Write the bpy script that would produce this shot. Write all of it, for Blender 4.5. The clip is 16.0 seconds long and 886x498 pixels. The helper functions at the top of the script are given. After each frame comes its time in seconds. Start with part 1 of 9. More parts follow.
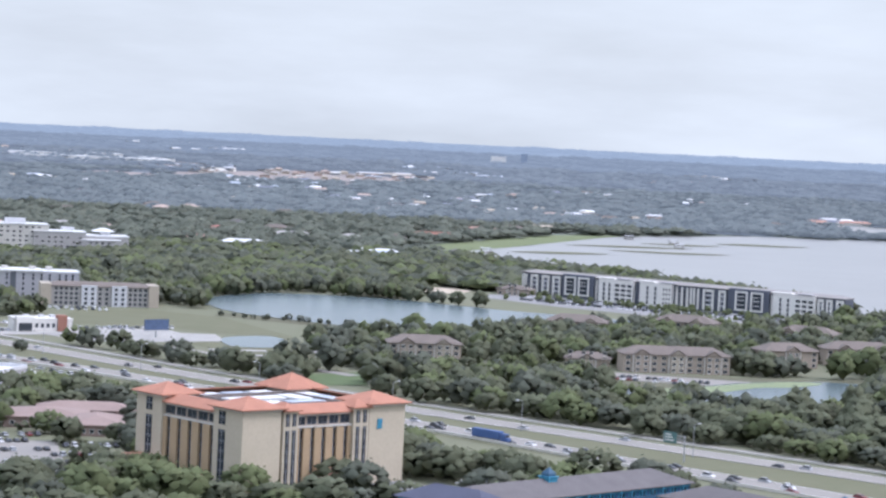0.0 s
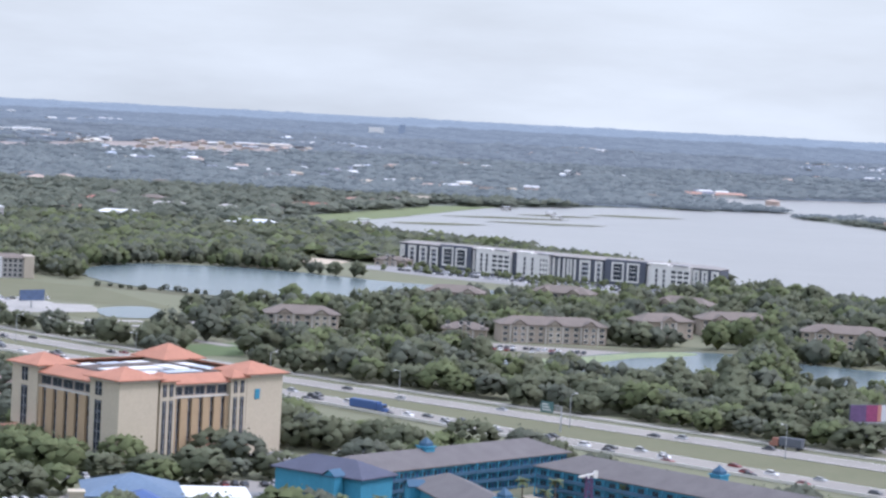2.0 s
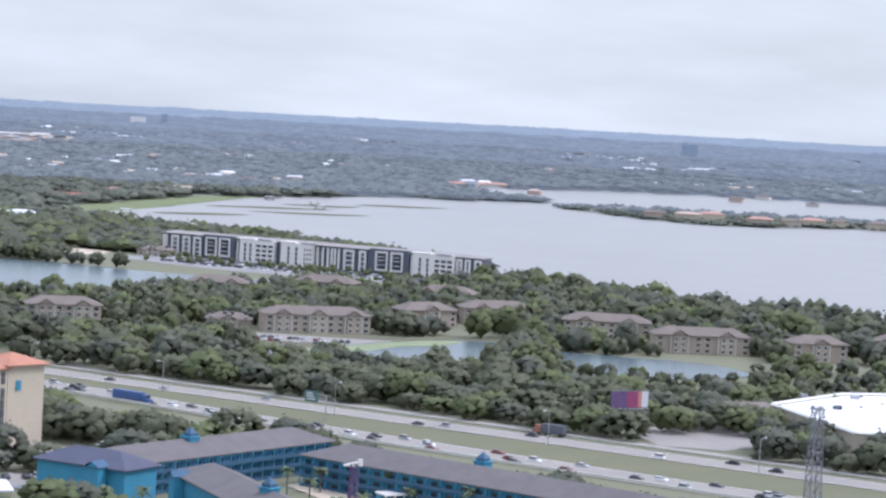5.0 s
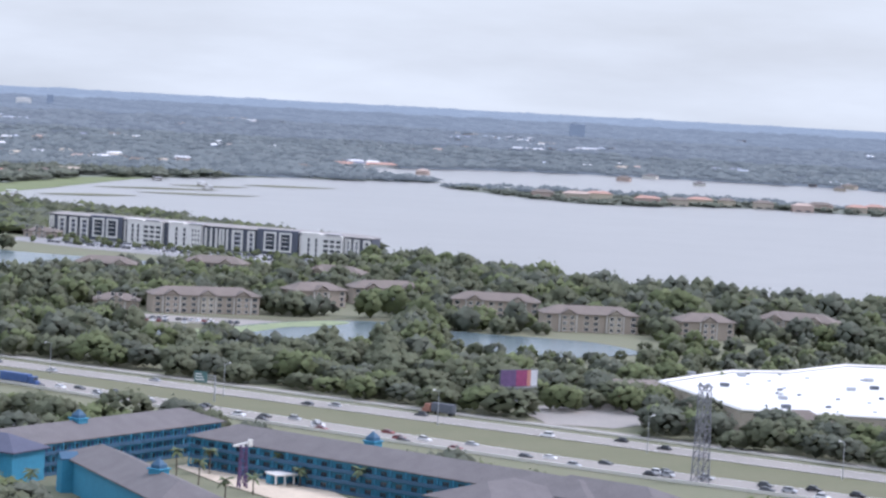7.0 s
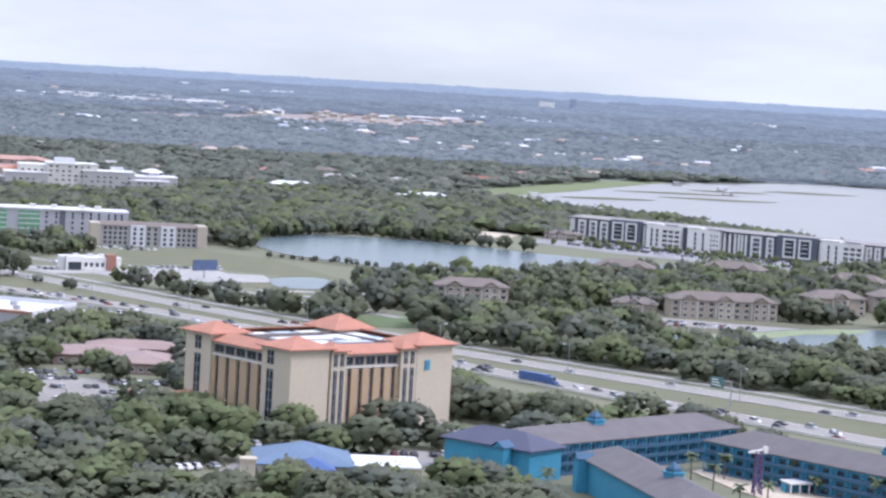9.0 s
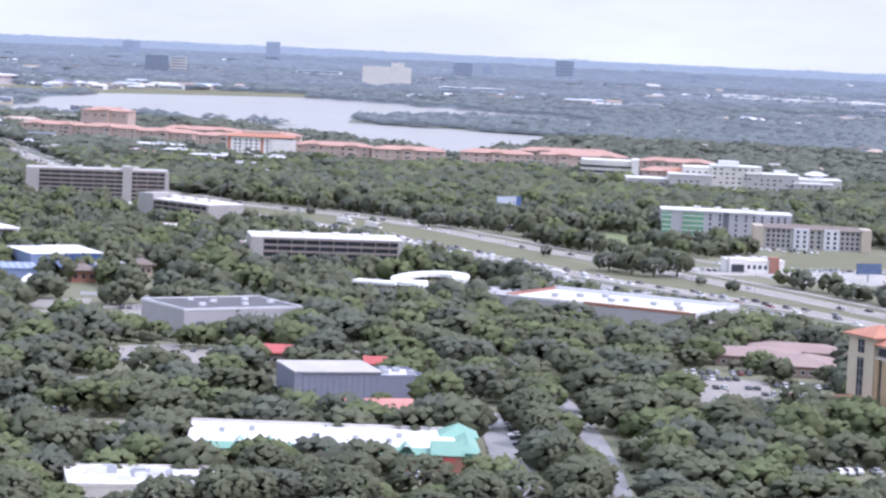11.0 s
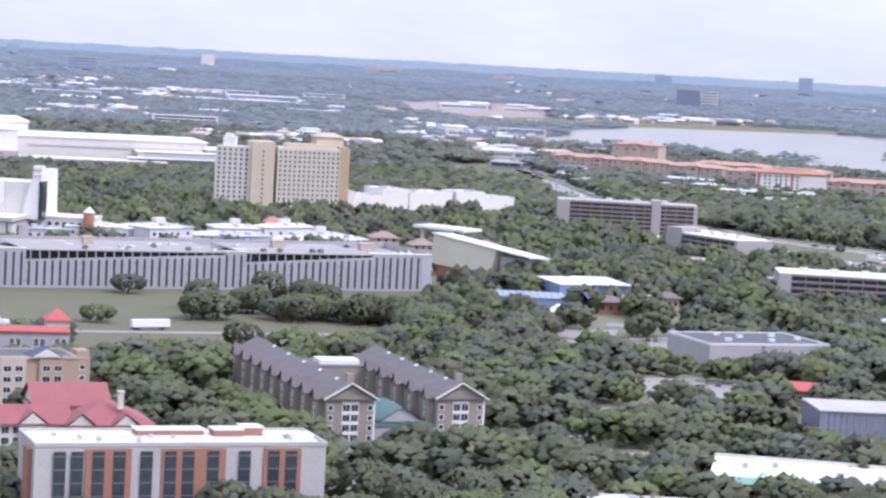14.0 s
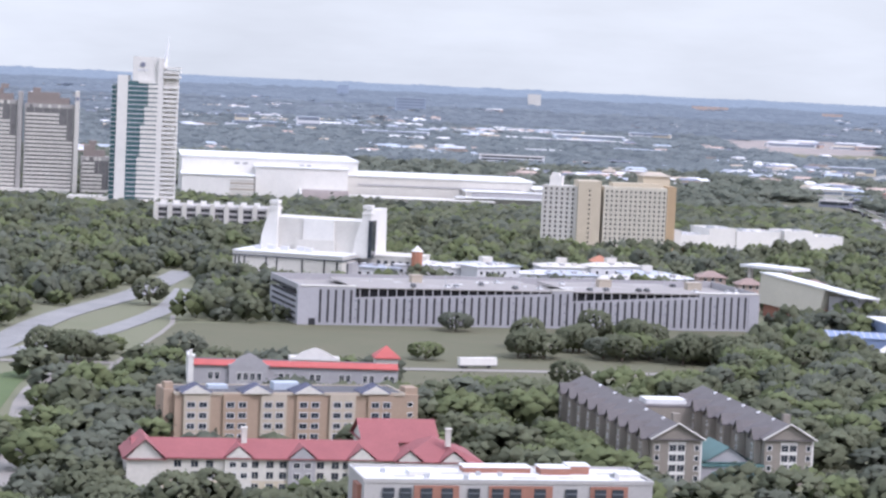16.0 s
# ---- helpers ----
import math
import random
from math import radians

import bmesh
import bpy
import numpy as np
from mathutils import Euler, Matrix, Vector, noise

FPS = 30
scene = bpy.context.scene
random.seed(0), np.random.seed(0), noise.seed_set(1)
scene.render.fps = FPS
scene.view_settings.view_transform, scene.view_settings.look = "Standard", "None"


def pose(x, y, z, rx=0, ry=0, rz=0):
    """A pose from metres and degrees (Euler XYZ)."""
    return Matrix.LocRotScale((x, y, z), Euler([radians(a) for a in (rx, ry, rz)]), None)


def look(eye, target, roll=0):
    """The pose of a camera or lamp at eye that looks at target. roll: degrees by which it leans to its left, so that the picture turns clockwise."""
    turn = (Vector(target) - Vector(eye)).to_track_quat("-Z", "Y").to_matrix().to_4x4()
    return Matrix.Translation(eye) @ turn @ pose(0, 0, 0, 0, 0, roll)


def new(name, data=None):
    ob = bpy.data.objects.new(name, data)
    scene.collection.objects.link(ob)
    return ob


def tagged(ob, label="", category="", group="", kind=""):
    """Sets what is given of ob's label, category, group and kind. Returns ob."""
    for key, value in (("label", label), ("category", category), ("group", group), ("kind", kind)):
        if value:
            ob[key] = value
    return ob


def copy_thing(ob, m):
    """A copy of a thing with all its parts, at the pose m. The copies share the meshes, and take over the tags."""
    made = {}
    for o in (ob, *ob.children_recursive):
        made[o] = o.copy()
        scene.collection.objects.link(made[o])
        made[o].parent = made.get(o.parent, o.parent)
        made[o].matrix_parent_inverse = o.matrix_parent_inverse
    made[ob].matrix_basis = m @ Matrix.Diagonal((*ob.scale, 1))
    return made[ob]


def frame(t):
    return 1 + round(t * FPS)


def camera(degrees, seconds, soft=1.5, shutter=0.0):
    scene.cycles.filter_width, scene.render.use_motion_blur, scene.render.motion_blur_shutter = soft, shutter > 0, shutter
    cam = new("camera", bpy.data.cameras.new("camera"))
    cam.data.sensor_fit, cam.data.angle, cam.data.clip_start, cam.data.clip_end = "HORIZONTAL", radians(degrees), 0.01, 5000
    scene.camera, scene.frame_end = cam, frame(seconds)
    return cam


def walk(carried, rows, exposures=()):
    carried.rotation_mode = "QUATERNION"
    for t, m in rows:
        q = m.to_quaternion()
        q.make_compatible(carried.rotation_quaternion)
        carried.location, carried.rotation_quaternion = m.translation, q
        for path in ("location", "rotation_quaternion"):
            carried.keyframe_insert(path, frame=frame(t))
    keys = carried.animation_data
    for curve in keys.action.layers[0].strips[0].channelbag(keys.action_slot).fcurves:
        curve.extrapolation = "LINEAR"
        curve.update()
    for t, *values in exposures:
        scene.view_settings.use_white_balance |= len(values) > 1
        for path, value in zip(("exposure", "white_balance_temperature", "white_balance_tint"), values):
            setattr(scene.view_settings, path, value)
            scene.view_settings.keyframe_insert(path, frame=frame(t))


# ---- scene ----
# ---- camera and its way ----
EYE = 115.0
DRIFT = (-0.071, -0.132, -0.101)
# seconds, heading to the left of +y, tilt up, lean
AIM = [
    (0, 0.121, -2.790, 2.729),
    (0.5, -0.698, -3.037, 2.843),
    (1, -1.410, -3.348, 3.095),
    (1.5, -2.019, -3.455, 2.991),
    (2, -2.779, -3.327, 2.979),
    (2.5, -3.633, -3.223, 2.922),
    (3, -4.760, -3.238, 2.923),
    (3.5, -5.915, -3.221, 3.242),
    (4, -6.682, -3.235, 3.109),
    (4.5, -7.423, -3.284, 3.178),
    (5, -8.320, -3.268, 3.115),
    (5.2, -8.652, -3.282, 3.134),
    (6.25, -11.500, -3.480, 3.050),
    (7.3, -9.970, -3.654, 3.013),
    (7.5, -8.683, -3.592, 3.237),
    (8, -5.742, -3.721, 3.269),
    (8.5, -1.886, -3.896, 3.439),
    (9, 1.147, -4.129, 3.273),
    (9.5, 5.223, -4.471, 2.950),
    (10, 9.473, -4.721, 2.823),
    (10.2, 11.131, -4.747, 2.753),
    (11.25, 18.100, -4.900, 2.600),
    (12.3, 23.016, -4.918, 2.518),
    (12.5, 23.745, -4.857, 2.646),
    (13, 25.513, -4.757, 2.868),
    (13.5, 27.102, -4.761, 3.182),
    (14, 28.933, -4.644, 3.101),
    (14.5, 31.100, -4.388, 2.778),
    (15, 33.200, -4.313, 2.835),
    (15.5, 35.133, -4.229, 2.410),
    (16, 36.599, -4.100, 2.647),
]
cam = camera(20.507, 16.0, soft=2.6)


def aimed(t, heading, tilt, lean):
    turn = Matrix.Rotation(radians(heading), 4, "Z") @ Matrix.Rotation(radians(90 + tilt), 4, "X") @ Matrix.Rotation(radians(lean), 4, "Z")
    return Matrix.Translation((DRIFT[0] * t, DRIFT[1] * t, EYE + DRIFT[2] * t)) @ turn


walk(cam, [(row[0], aimed(*row)) for row in AIM], [(0, 0.42, 5620, 21), (7.5, 0.39, 5620, 23), (9.5, 0.58, 5600, 25), (12.5, 0.66, 5580, 29), (16, 0.46, 5750, 24)])

# ---- sky and sun ----
SUN_AZ, SUN_EL = -90.0, 48.0  # degrees: heading to the left of +y, height
world = bpy.data.worlds.new("sky")
scene.world = world
world.use_nodes = True
wn, wl = world.node_tree.nodes, world.node_tree.links
wn.clear()
sky = wn.new("ShaderNodeTexSky")
sky.sky_type, sky.sun_disc = "NISHITA", False
sky.sun_elevation, sky.sun_rotation = radians(SUN_EL), radians(-SUN_AZ)
sky.dust_density, sky.air_density = 3.0, 1.0
coord = wn.new("ShaderNodeTexCoord")
stretch = wn.new("ShaderNodeMapping")
stretch.inputs["Scale"].default_value = (2.2, 2.2, 11.0)
wl.new(coord.outputs["Generated"], stretch.inputs["Vector"])
puffs = wn.new("ShaderNodeTexNoise")
puffs.inputs["Scale"].default_value, puffs.inputs["Detail"].default_value, puffs.inputs["Roughness"].default_value = 2.6, 6.0, 0.58
wl.new(stretch.outputs["Vector"], puffs.inputs["Vector"])
cover = wn.new("ShaderNodeMapRange")
cover.inputs["From Min"].default_value, cover.inputs["From Max"].default_value = 0.3, 0.7
cover.inputs["To Min"].default_value, cover.inputs["To Max"].default_value = 0.72, 0.96
wl.new(puffs.outputs["Fac"], cover.inputs["Value"])
veil = wn.new("ShaderNodeMix")
veil.data_type = "RGBA"
veil.inputs["B"].default_value = (6.5, 6.9, 6.5, 1)
gap = wn.new("ShaderNodeMapRange")  # thinner cloud, more blue, overhead
gap.inputs["From Min"].default_value, gap.inputs["From Max"].default_value = 0.12, 1.0
gap.inputs["To Min"].default_value, gap.inputs["To Max"].default_value = 1.0, 0.55
high = wn.new("ShaderNodeSeparateXYZ")
wl.new(coord.outputs["Generated"], high.inputs["Vector"])
wl.new(high.outputs["Z"], gap.inputs["Value"])
thin_cloud = wn.new("ShaderNodeMath")
thin_cloud.operation = "MULTIPLY"
wl.new(cover.outputs["Result"], thin_cloud.inputs[0])
wl.new(gap.outputs["Result"], thin_cloud.inputs[1])
wl.new(thin_cloud.outputs["Value"], veil.inputs["Factor"])
wl.new(sky.outputs["Color"], veil.inputs["A"])
back = wn.new("ShaderNodeBackground")
back.inputs["Strength"].default_value = 0.1
wl.new(veil.outputs["Result"], back.inputs["Color"])
# a thinly clouded sky is brighter overhead than at the horizon
apart = wn.new("ShaderNodeSeparateXYZ")
wl.new(coord.outputs["Generated"], apart.inputs["Vector"])
lift = wn.new("ShaderNodeMapRange")
lift.inputs["From Min"].default_value, lift.inputs["From Max"].default_value = 0.08, 1.0
lift.inputs["To Min"].default_value, lift.inputs["To Max"].default_value = 0.101, 0.27
wl.new(apart.outputs["Z"], lift.inputs["Value"])
wl.new(lift.outputs["Result"], back.inputs["Strength"])
wl.new(back.outputs["Background"], wn.new("ShaderNodeOutputWorld").inputs["Surface"])

sun_lamp = bpy.data.lights.new("sun", "SUN")
sun_lamp.energy, sun_lamp.angle, sun_lamp.color = 1.15, radians(4.0), (1.0, 0.96, 0.91)
sun = new("sun", sun_lamp)
sun_from = Vector((-math.sin(radians(SUN_AZ)) * math.cos(radians(SUN_EL)), math.cos(radians(SUN_AZ)) * math.cos(radians(SUN_EL)), math.sin(radians(SUN_EL))))
sun.matrix_world = look(sun_from * 300, (0, 0, 0))

# ---- materials ----
def mat(name, color, rough=0.8, var=0.18, size=4.0, fine=0.6, bump=0.0, metal=0.0, island=0.0, spec=0.5, second=None, random_hue=0.0):
    """Painted or natural surface: colour with stains at two scales (metres), fine relief; island: variation from leaf to leaf."""
    m = bpy.data.materials.new(name)
    m.use_nodes = True
    n, l = m.node_tree.nodes, m.node_tree.links
    bsdf = n["Principled BSDF"]
    bsdf.inputs["Roughness"].default_value, bsdf.inputs["Metallic"].default_value = rough, metal
    bsdf.inputs["Specular IOR Level"].default_value = spec
    geo = n.new("ShaderNodeNewGeometry")
    big, small = n.new("ShaderNodeTexNoise"), n.new("ShaderNodeTexNoise")
    for tex, s, d in ((big, size, 4.0), (small, fine, 3.0)):
        tex.inputs["Scale"].default_value, tex.inputs["Detail"].default_value = 1.0 / s, d
        l.new(geo.outputs["Position"], tex.inputs["Vector"])
    total = n.new("ShaderNodeMath")
    total.operation = "ADD"
    l.new(big.outputs["Fac"], total.inputs[0])
    l.new(small.outputs["Fac"], total.inputs[1])
    ramp = n.new("ShaderNodeMapRange")
    ramp.inputs["From Min"].default_value, ramp.inputs["From Max"].default_value = 0.6, 1.4
    l.new(total.outputs["Value"], ramp.inputs["Value"])
    mix = n.new("ShaderNodeMix")
    mix.data_type = "RGBA"
    a = second or tuple(c * (1 - var) for c in color)
    mix.inputs["A"].default_value, mix.inputs["B"].default_value = (*a, 1), (*(min(1, c * (1 + (0 if second else var))) for c in color), 1)
    l.new(ramp.outputs["Result"], mix.inputs["Factor"])
    out = mix.outputs["Result"]
    if island or random_hue:
        hsv = n.new("ShaderNodeHueSaturation")
        src = geo.outputs["Random Per Island"] if island else n.new("ShaderNodeObjectInfo").outputs["Random"]
        amount = island or random_hue
        for key, lo, hi in (("Value", 1 - amount, 1 + amount), ("Hue", 0.5 - amount * 0.03, 0.5 + amount * 0.03)):
            r = n.new("ShaderNodeMapRange")
            r.inputs["To Min"].default_value, r.inputs["To Max"].default_value = lo, hi
            l.new(src, r.inputs["Value"])
            l.new(r.outputs["Result"], hsv.inputs[key])
        l.new(out, hsv.inputs["Color"])
        out = hsv.outputs["Color"]
    l.new(out, bsdf.inputs["Base Color"])
    if bump:
        b = n.new("ShaderNodeBump")
        b.inputs["Strength"].default_value, b.inputs["Distance"].default_value = 0.6, bump
        l.new(small.outputs["Fac"], b.inputs["Height"])
        l.new(b.outputs["Normal"], bsdf.inputs["Normal"])
    return m


def leaf_mat(name, color, var=0.2, island=0.12, size=30.0, fine=1.3, shine=0.38):
    """Leaves: dull on top, and some of the light shines through them."""
    m = mat(name, color, 0.85, var, size, fine, bump=fine * 0.15, island=island, spec=0.15)
    n, l = m.node_tree.nodes, m.node_tree.links
    bsdf, out = n["Principled BSDF"], n["Material Output"]
    thin = n.new("ShaderNodeBsdfTranslucent")
    l.new(bsdf.inputs["Base Color"].links[0].from_socket, thin.inputs["Color"])
    mix = n.new("ShaderNodeMixShader")
    mix.inputs["Fac"].default_value = shine
    l.new(bsdf.outputs["BSDF"], mix.inputs[1])
    l.new(thin.outputs["BSDF"], mix.inputs[2])
    l.new(mix.outputs["Shader"], out.inputs["Surface"])
    return m


def water_mat(name, color, rough, wave):
    m = mat(name, color, rough, 0.09, 260.0, 60.0)
    n, l = m.node_tree.nodes, m.node_tree.links
    geo = n.new("ShaderNodeNewGeometry")
    waves = n.new("ShaderNodeTexNoise")
    waves.inputs["Scale"].default_value, waves.inputs["Detail"].default_value = 0.22, 5.0
    l.new(geo.outputs["Position"], waves.inputs["Vector"])
    b = n.new("ShaderNodeBump")
    b.inputs["Strength"].default_value, b.inputs["Distance"].default_value = 0.5, wave
    l.new(waves.outputs["Fac"], b.inputs["Height"])
    l.new(b.outputs["Normal"], n["Principled BSDF"].inputs["Normal"])
    n["Principled BSDF"].inputs["IOR"].default_value = 1.33
    return m


GRASS = mat("grass", (0.14, 0.15, 0.085), 0.95, 0.3, 30.0, 2.5, second=(0.17, 0.165, 0.105))
# matched to the hazed canopy tone, so gaps between crowns don't show
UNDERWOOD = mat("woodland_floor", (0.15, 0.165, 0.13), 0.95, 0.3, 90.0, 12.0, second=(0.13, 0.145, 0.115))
LAWN = mat("lawn", (0.1, 0.105, 0.058), 0.95, 0.3, 22.0, 2.0, second=(0.125, 0.115, 0.07))
GREEN_LAWN = mat("green_lawn", (0.1, 0.14, 0.05), 0.95, 0.25, 12.0, 2.0, second=(0.08, 0.11, 0.045))
DRY = mat("dry_grass", (0.15, 0.145, 0.085), 0.95, 0.25, 18.0, 2.0, second=(0.115, 0.12, 0.062))
SAND = mat("bare_sand", (0.5, 0.42, 0.32), 0.95, 0.2, 14.0, 2.0)
CONCRETE_ROAD = mat("concrete_paving", (0.3, 0.275, 0.245), 0.85, 0.16, 25.0, 1.5, second=(0.22, 0.205, 0.188))
LOT = mat("parking_paving", (0.3, 0.29, 0.28), 0.9, 0.2, 15.0, 1.5, second=(0.19, 0.19, 0.19))
PALE_PAVING = mat("pale_paving", (0.42, 0.4, 0.37), 0.9, 0.2, 14.0, 2.0, second=(0.26, 0.25, 0.235))
PAINT_LINE = mat("road_paint", (0.75, 0.75, 0.72), 0.7, 0.1)
WATER = water_mat("lake_water", (0.245, 0.24, 0.228), 0.3, 0.07)
POND = water_mat("pond_water", (0.11, 0.145, 0.155), 0.24, 0.08)
ALGAE = mat("algae", (0.25, 0.285, 0.15), 0.8, 0.2, 20.0, 3.0, second=(0.16, 0.2, 0.1))
LEAF = leaf_mat("oak_leaves", (0.164, 0.178, 0.114))
LEAF_LIGHT = leaf_mat("light_leaves", (0.178, 0.206, 0.102))
LEAF_DARK = leaf_mat("dark_leaves", (0.155, 0.169, 0.128))
# mid-distance leaves, paler and greyer: a little haze put into the colour
WOODS = leaf_mat("thin_haze_canopy", (0.18, 0.197, 0.154), 0.2, 0.1, 150.0, 4.0)

MARSH = mat("marsh_grass", (0.16, 0.19, 0.075), 0.95, 0.3, 30.0, 4.0, second=(0.12, 0.14, 0.065))


def haze_glow_mat(name, color, glow, island=0.1):
    """Backdrop of distant country; the blue haze before it is painted in as a glow."""
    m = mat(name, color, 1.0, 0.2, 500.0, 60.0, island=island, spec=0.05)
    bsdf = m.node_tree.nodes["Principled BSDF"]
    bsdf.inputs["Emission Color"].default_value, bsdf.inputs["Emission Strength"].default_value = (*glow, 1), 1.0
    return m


MID_WOODS = haze_glow_mat("hazy_canopy", (0.08, 0.09, 0.085), (0.092, 0.11, 0.122), 0.08)
FAR_WOODS = haze_glow_mat("far_haze_canopy", (0.045, 0.052, 0.05), (0.15, 0.178, 0.205), 0.05)
FAR_LAND = haze_glow_mat("far_haze_land", (0.045, 0.052, 0.05), (0.15, 0.178, 0.205))
DIM_WOODS = haze_glow_mat("deep_haze_canopy", (0.03, 0.035, 0.035), (0.19, 0.23, 0.27), 0.04)
HORIZON = haze_glow_mat("horizon_haze_land", (0.02, 0.025, 0.028), (0.265, 0.325, 0.385), 0.04)
BARK = mat("bark", (0.12, 0.095, 0.075), 0.95, 0.3, 1.0, 0.2)
PALM_LEAF = mat("oak_leaves", (0.105, 0.13, 0.065), 0.75, 0.22, 30.0, 1.5, island=0.4, spec=0.25)
WHITE = mat("white_paint", (0.68, 0.66, 0.625), 0.7, 0.07, 8.0, 1.5)
OFFWHITE = mat("offwhite_stucco", (0.57, 0.545, 0.5), 0.85, 0.09, 8.0, 1.0, bump=0.01)
CREAM = mat("cream_stucco", (0.5, 0.435, 0.33), 0.85, 0.08, 7.0, 1.0, bump=0.01)
OCHRE = mat("ochre_stucco", (0.42, 0.305, 0.185), 0.85, 0.08, 7.0, 1.0, bump=0.01)
TAN = mat("tan_stucco", (0.34, 0.255, 0.19), 0.85, 0.09, 7.0, 1.0, bump=0.01)
PALE_TAN = mat("pale_tan_stucco", (0.42, 0.365, 0.295), 0.85, 0.08, 7.0, 1.0, bump=0.01)
DULL_WHITE = mat("dull_white_stucco", (0.4, 0.385, 0.375), 0.85, 0.1, 6.0, 0.8, bump=0.01)
INN_TAN = mat("grey_beige_siding", (0.25, 0.222, 0.19), 0.85, 0.1, 6.0, 0.8, bump=0.01)
PALE_CREAM = mat("pale_cream_stucco", (0.56, 0.525, 0.44), 0.85, 0.07, 9.0, 1.0, bump=0.01)
TOWER_GREY = mat("warm_grey_concrete", (0.34, 0.325, 0.31), 0.85, 0.1, 8.0, 1.0)
DIM_GLASS = mat("brown_grey_glazing", (0.15, 0.145, 0.145), 0.3, 0.25, 5.0, 1.2, spec=0.6)
GREY_WALL = mat("grey_stucco", (0.35, 0.34, 0.35), 0.85, 0.09, 7.0, 1.0, bump=0.01)
LIGHT_GREY = mat("light_grey_panel", (0.58, 0.58, 0.6), 0.75, 0.06, 7.0, 1.0)
DARK_GREY = mat("dark_grey_panel", (0.10, 0.11, 0.13), 0.7, 0.12, 5.0, 1.0)
SLATE_BLUE = mat("slate_blue_metal", (0.19, 0.2, 0.26), 0.6, 0.1, 6.0, 0.8)
BROWN_CONC = mat("brown_concrete", (0.23, 0.195, 0.18), 0.85, 0.1, 7.0, 1.0)
PINK_STONE = mat("pinkish_stucco", (0.45, 0.35, 0.3), 0.85, 0.08, 7.0, 1.0)
BRICK = mat("red_brick", (0.3, 0.145, 0.105), 0.85, 0.15, 5.0, 0.5)
TERRACOTTA = mat("terracotta_tiles", (0.4, 0.18, 0.115), 0.8, 0.18, 5.0, 0.5, bump=0.05)
# terracotta of far roofs, muted to pinkish by haze put into the colour
HAZED_TILE = mat("hazed_tiles", (0.41, 0.25, 0.2), 0.85, 0.12, 9.0, 1.0)
POOL_BLUE = mat("blue_metal_roof", (0.085, 0.135, 0.21), 0.6, 0.15, 5.0, 1.0, second=(0.13, 0.19, 0.275))
DUSTY_BLUE = mat("dusty_blue_metal", (0.2, 0.26, 0.42), 0.6, 0.12, 5.0, 1.0)
GREY_BLUE = mat("grey_blue_roof", (0.4, 0.43, 0.49), 0.7, 0.12, 6.0, 1.0)
RED_ROOF = mat("red_shingles", (0.265, 0.085, 0.088), 0.75, 0.15, 5.0, 0.5, bump=0.03)
BRIGHT_RED = mat("bright_red_metal", (0.4, 0.085, 0.075), 0.6, 0.12, 5.0, 0.5)
SALMON = mat("salmon_roof", (0.48, 0.21, 0.17), 0.7, 0.12, 5.0, 0.5)
SHINGLE = mat("grey_shingles", (0.132, 0.12, 0.12), 0.9, 0.2, 5.0, 0.5, bump=0.03)
DARK_SHINGLE = mat("dark_blue_shingles", (0.075, 0.08, 0.12), 0.85, 0.15, 5.0, 0.5, bump=0.03)
BROWN_SHINGLE = mat("brown_shingles", (0.175, 0.145, 0.125), 0.9, 0.16, 6.0, 0.5, bump=0.03)
MEMBRANE = mat("white_roof_membrane", (0.78, 0.78, 0.77), 0.7, 0.1, 9.0, 1.5, second=(0.6, 0.6, 0.6))
GRAVEL_ROOF = mat("gravel_roof", (0.4, 0.38, 0.36), 0.95, 0.15, 9.0, 1.0)
DARK_ROOF = mat("dark_flat_roof", (0.095, 0.093, 0.1), 0.9, 0.18, 9.0, 1.0)
# far glass and walls with the distance haze mixed into their colour
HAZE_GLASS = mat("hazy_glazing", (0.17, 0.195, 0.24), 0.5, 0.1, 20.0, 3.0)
HAZE_BLUE = mat("hazed_blue_glass_wall", (0.27, 0.32, 0.4), 0.5, 0.08, 20.0, 3.0)
HAZE_DARK = mat("hazed_dark_wall", (0.16, 0.19, 0.25), 0.5, 0.1, 20.0, 3.0)
SLATE_DARK = mat("dark_slate_panel", (0.085, 0.095, 0.125), 0.7, 0.1, 7.0, 1.0)
BUFF_ROOF = mat("buff_gravel_roof", (0.3, 0.28, 0.265), 0.95, 0.12, 9.0, 1.0)
WALKUP = mat("dull_tan_stucco", (0.36, 0.3, 0.245), 0.85, 0.08, 7.0, 1.0, bump=0.01)
CYAN = mat("turquoise_paint", (0.045, 0.235, 0.36), 0.7, 0.12, 5.0, 1.0)
DEEP_CYAN = mat("deep_turquoise_paint", (0.04, 0.1, 0.17), 0.7, 0.1, 5.0, 1.0)
TEAL = mat("teal_metal", (0.075, 0.155, 0.15), 0.6, 0.12, 5.0, 1.0)
MINT = mat("mint_green_roof", (0.2, 0.37, 0.29), 0.65, 0.1, 5.0, 1.0)
BLUE = mat("blue_paint", (0.055, 0.105, 0.26), 0.6, 0.1, 5.0, 1.0)
PALE_BLUE = mat("pale_blue_metal", (0.42, 0.47, 0.54), 0.55, 0.1, 5.0, 1.0)
LAVENDER = mat("lavender_white_panel", (0.37, 0.365, 0.39), 0.8, 0.07, 9.0, 1.5)
GREEN_GLASS = mat("green_glazing", (0.16, 0.32, 0.2), 0.2, 0.15, 6.0, 1.0, spec=0.8)
TEAL_GLASS = mat("teal_glazing", (0.05, 0.115, 0.13), 0.15, 0.2, 6.0, 1.5, spec=0.8)
GLASS = mat("dark_window_glass", (0.035, 0.042, 0.055), 0.12, 0.3, 6.0, 1.5, spec=0.8)
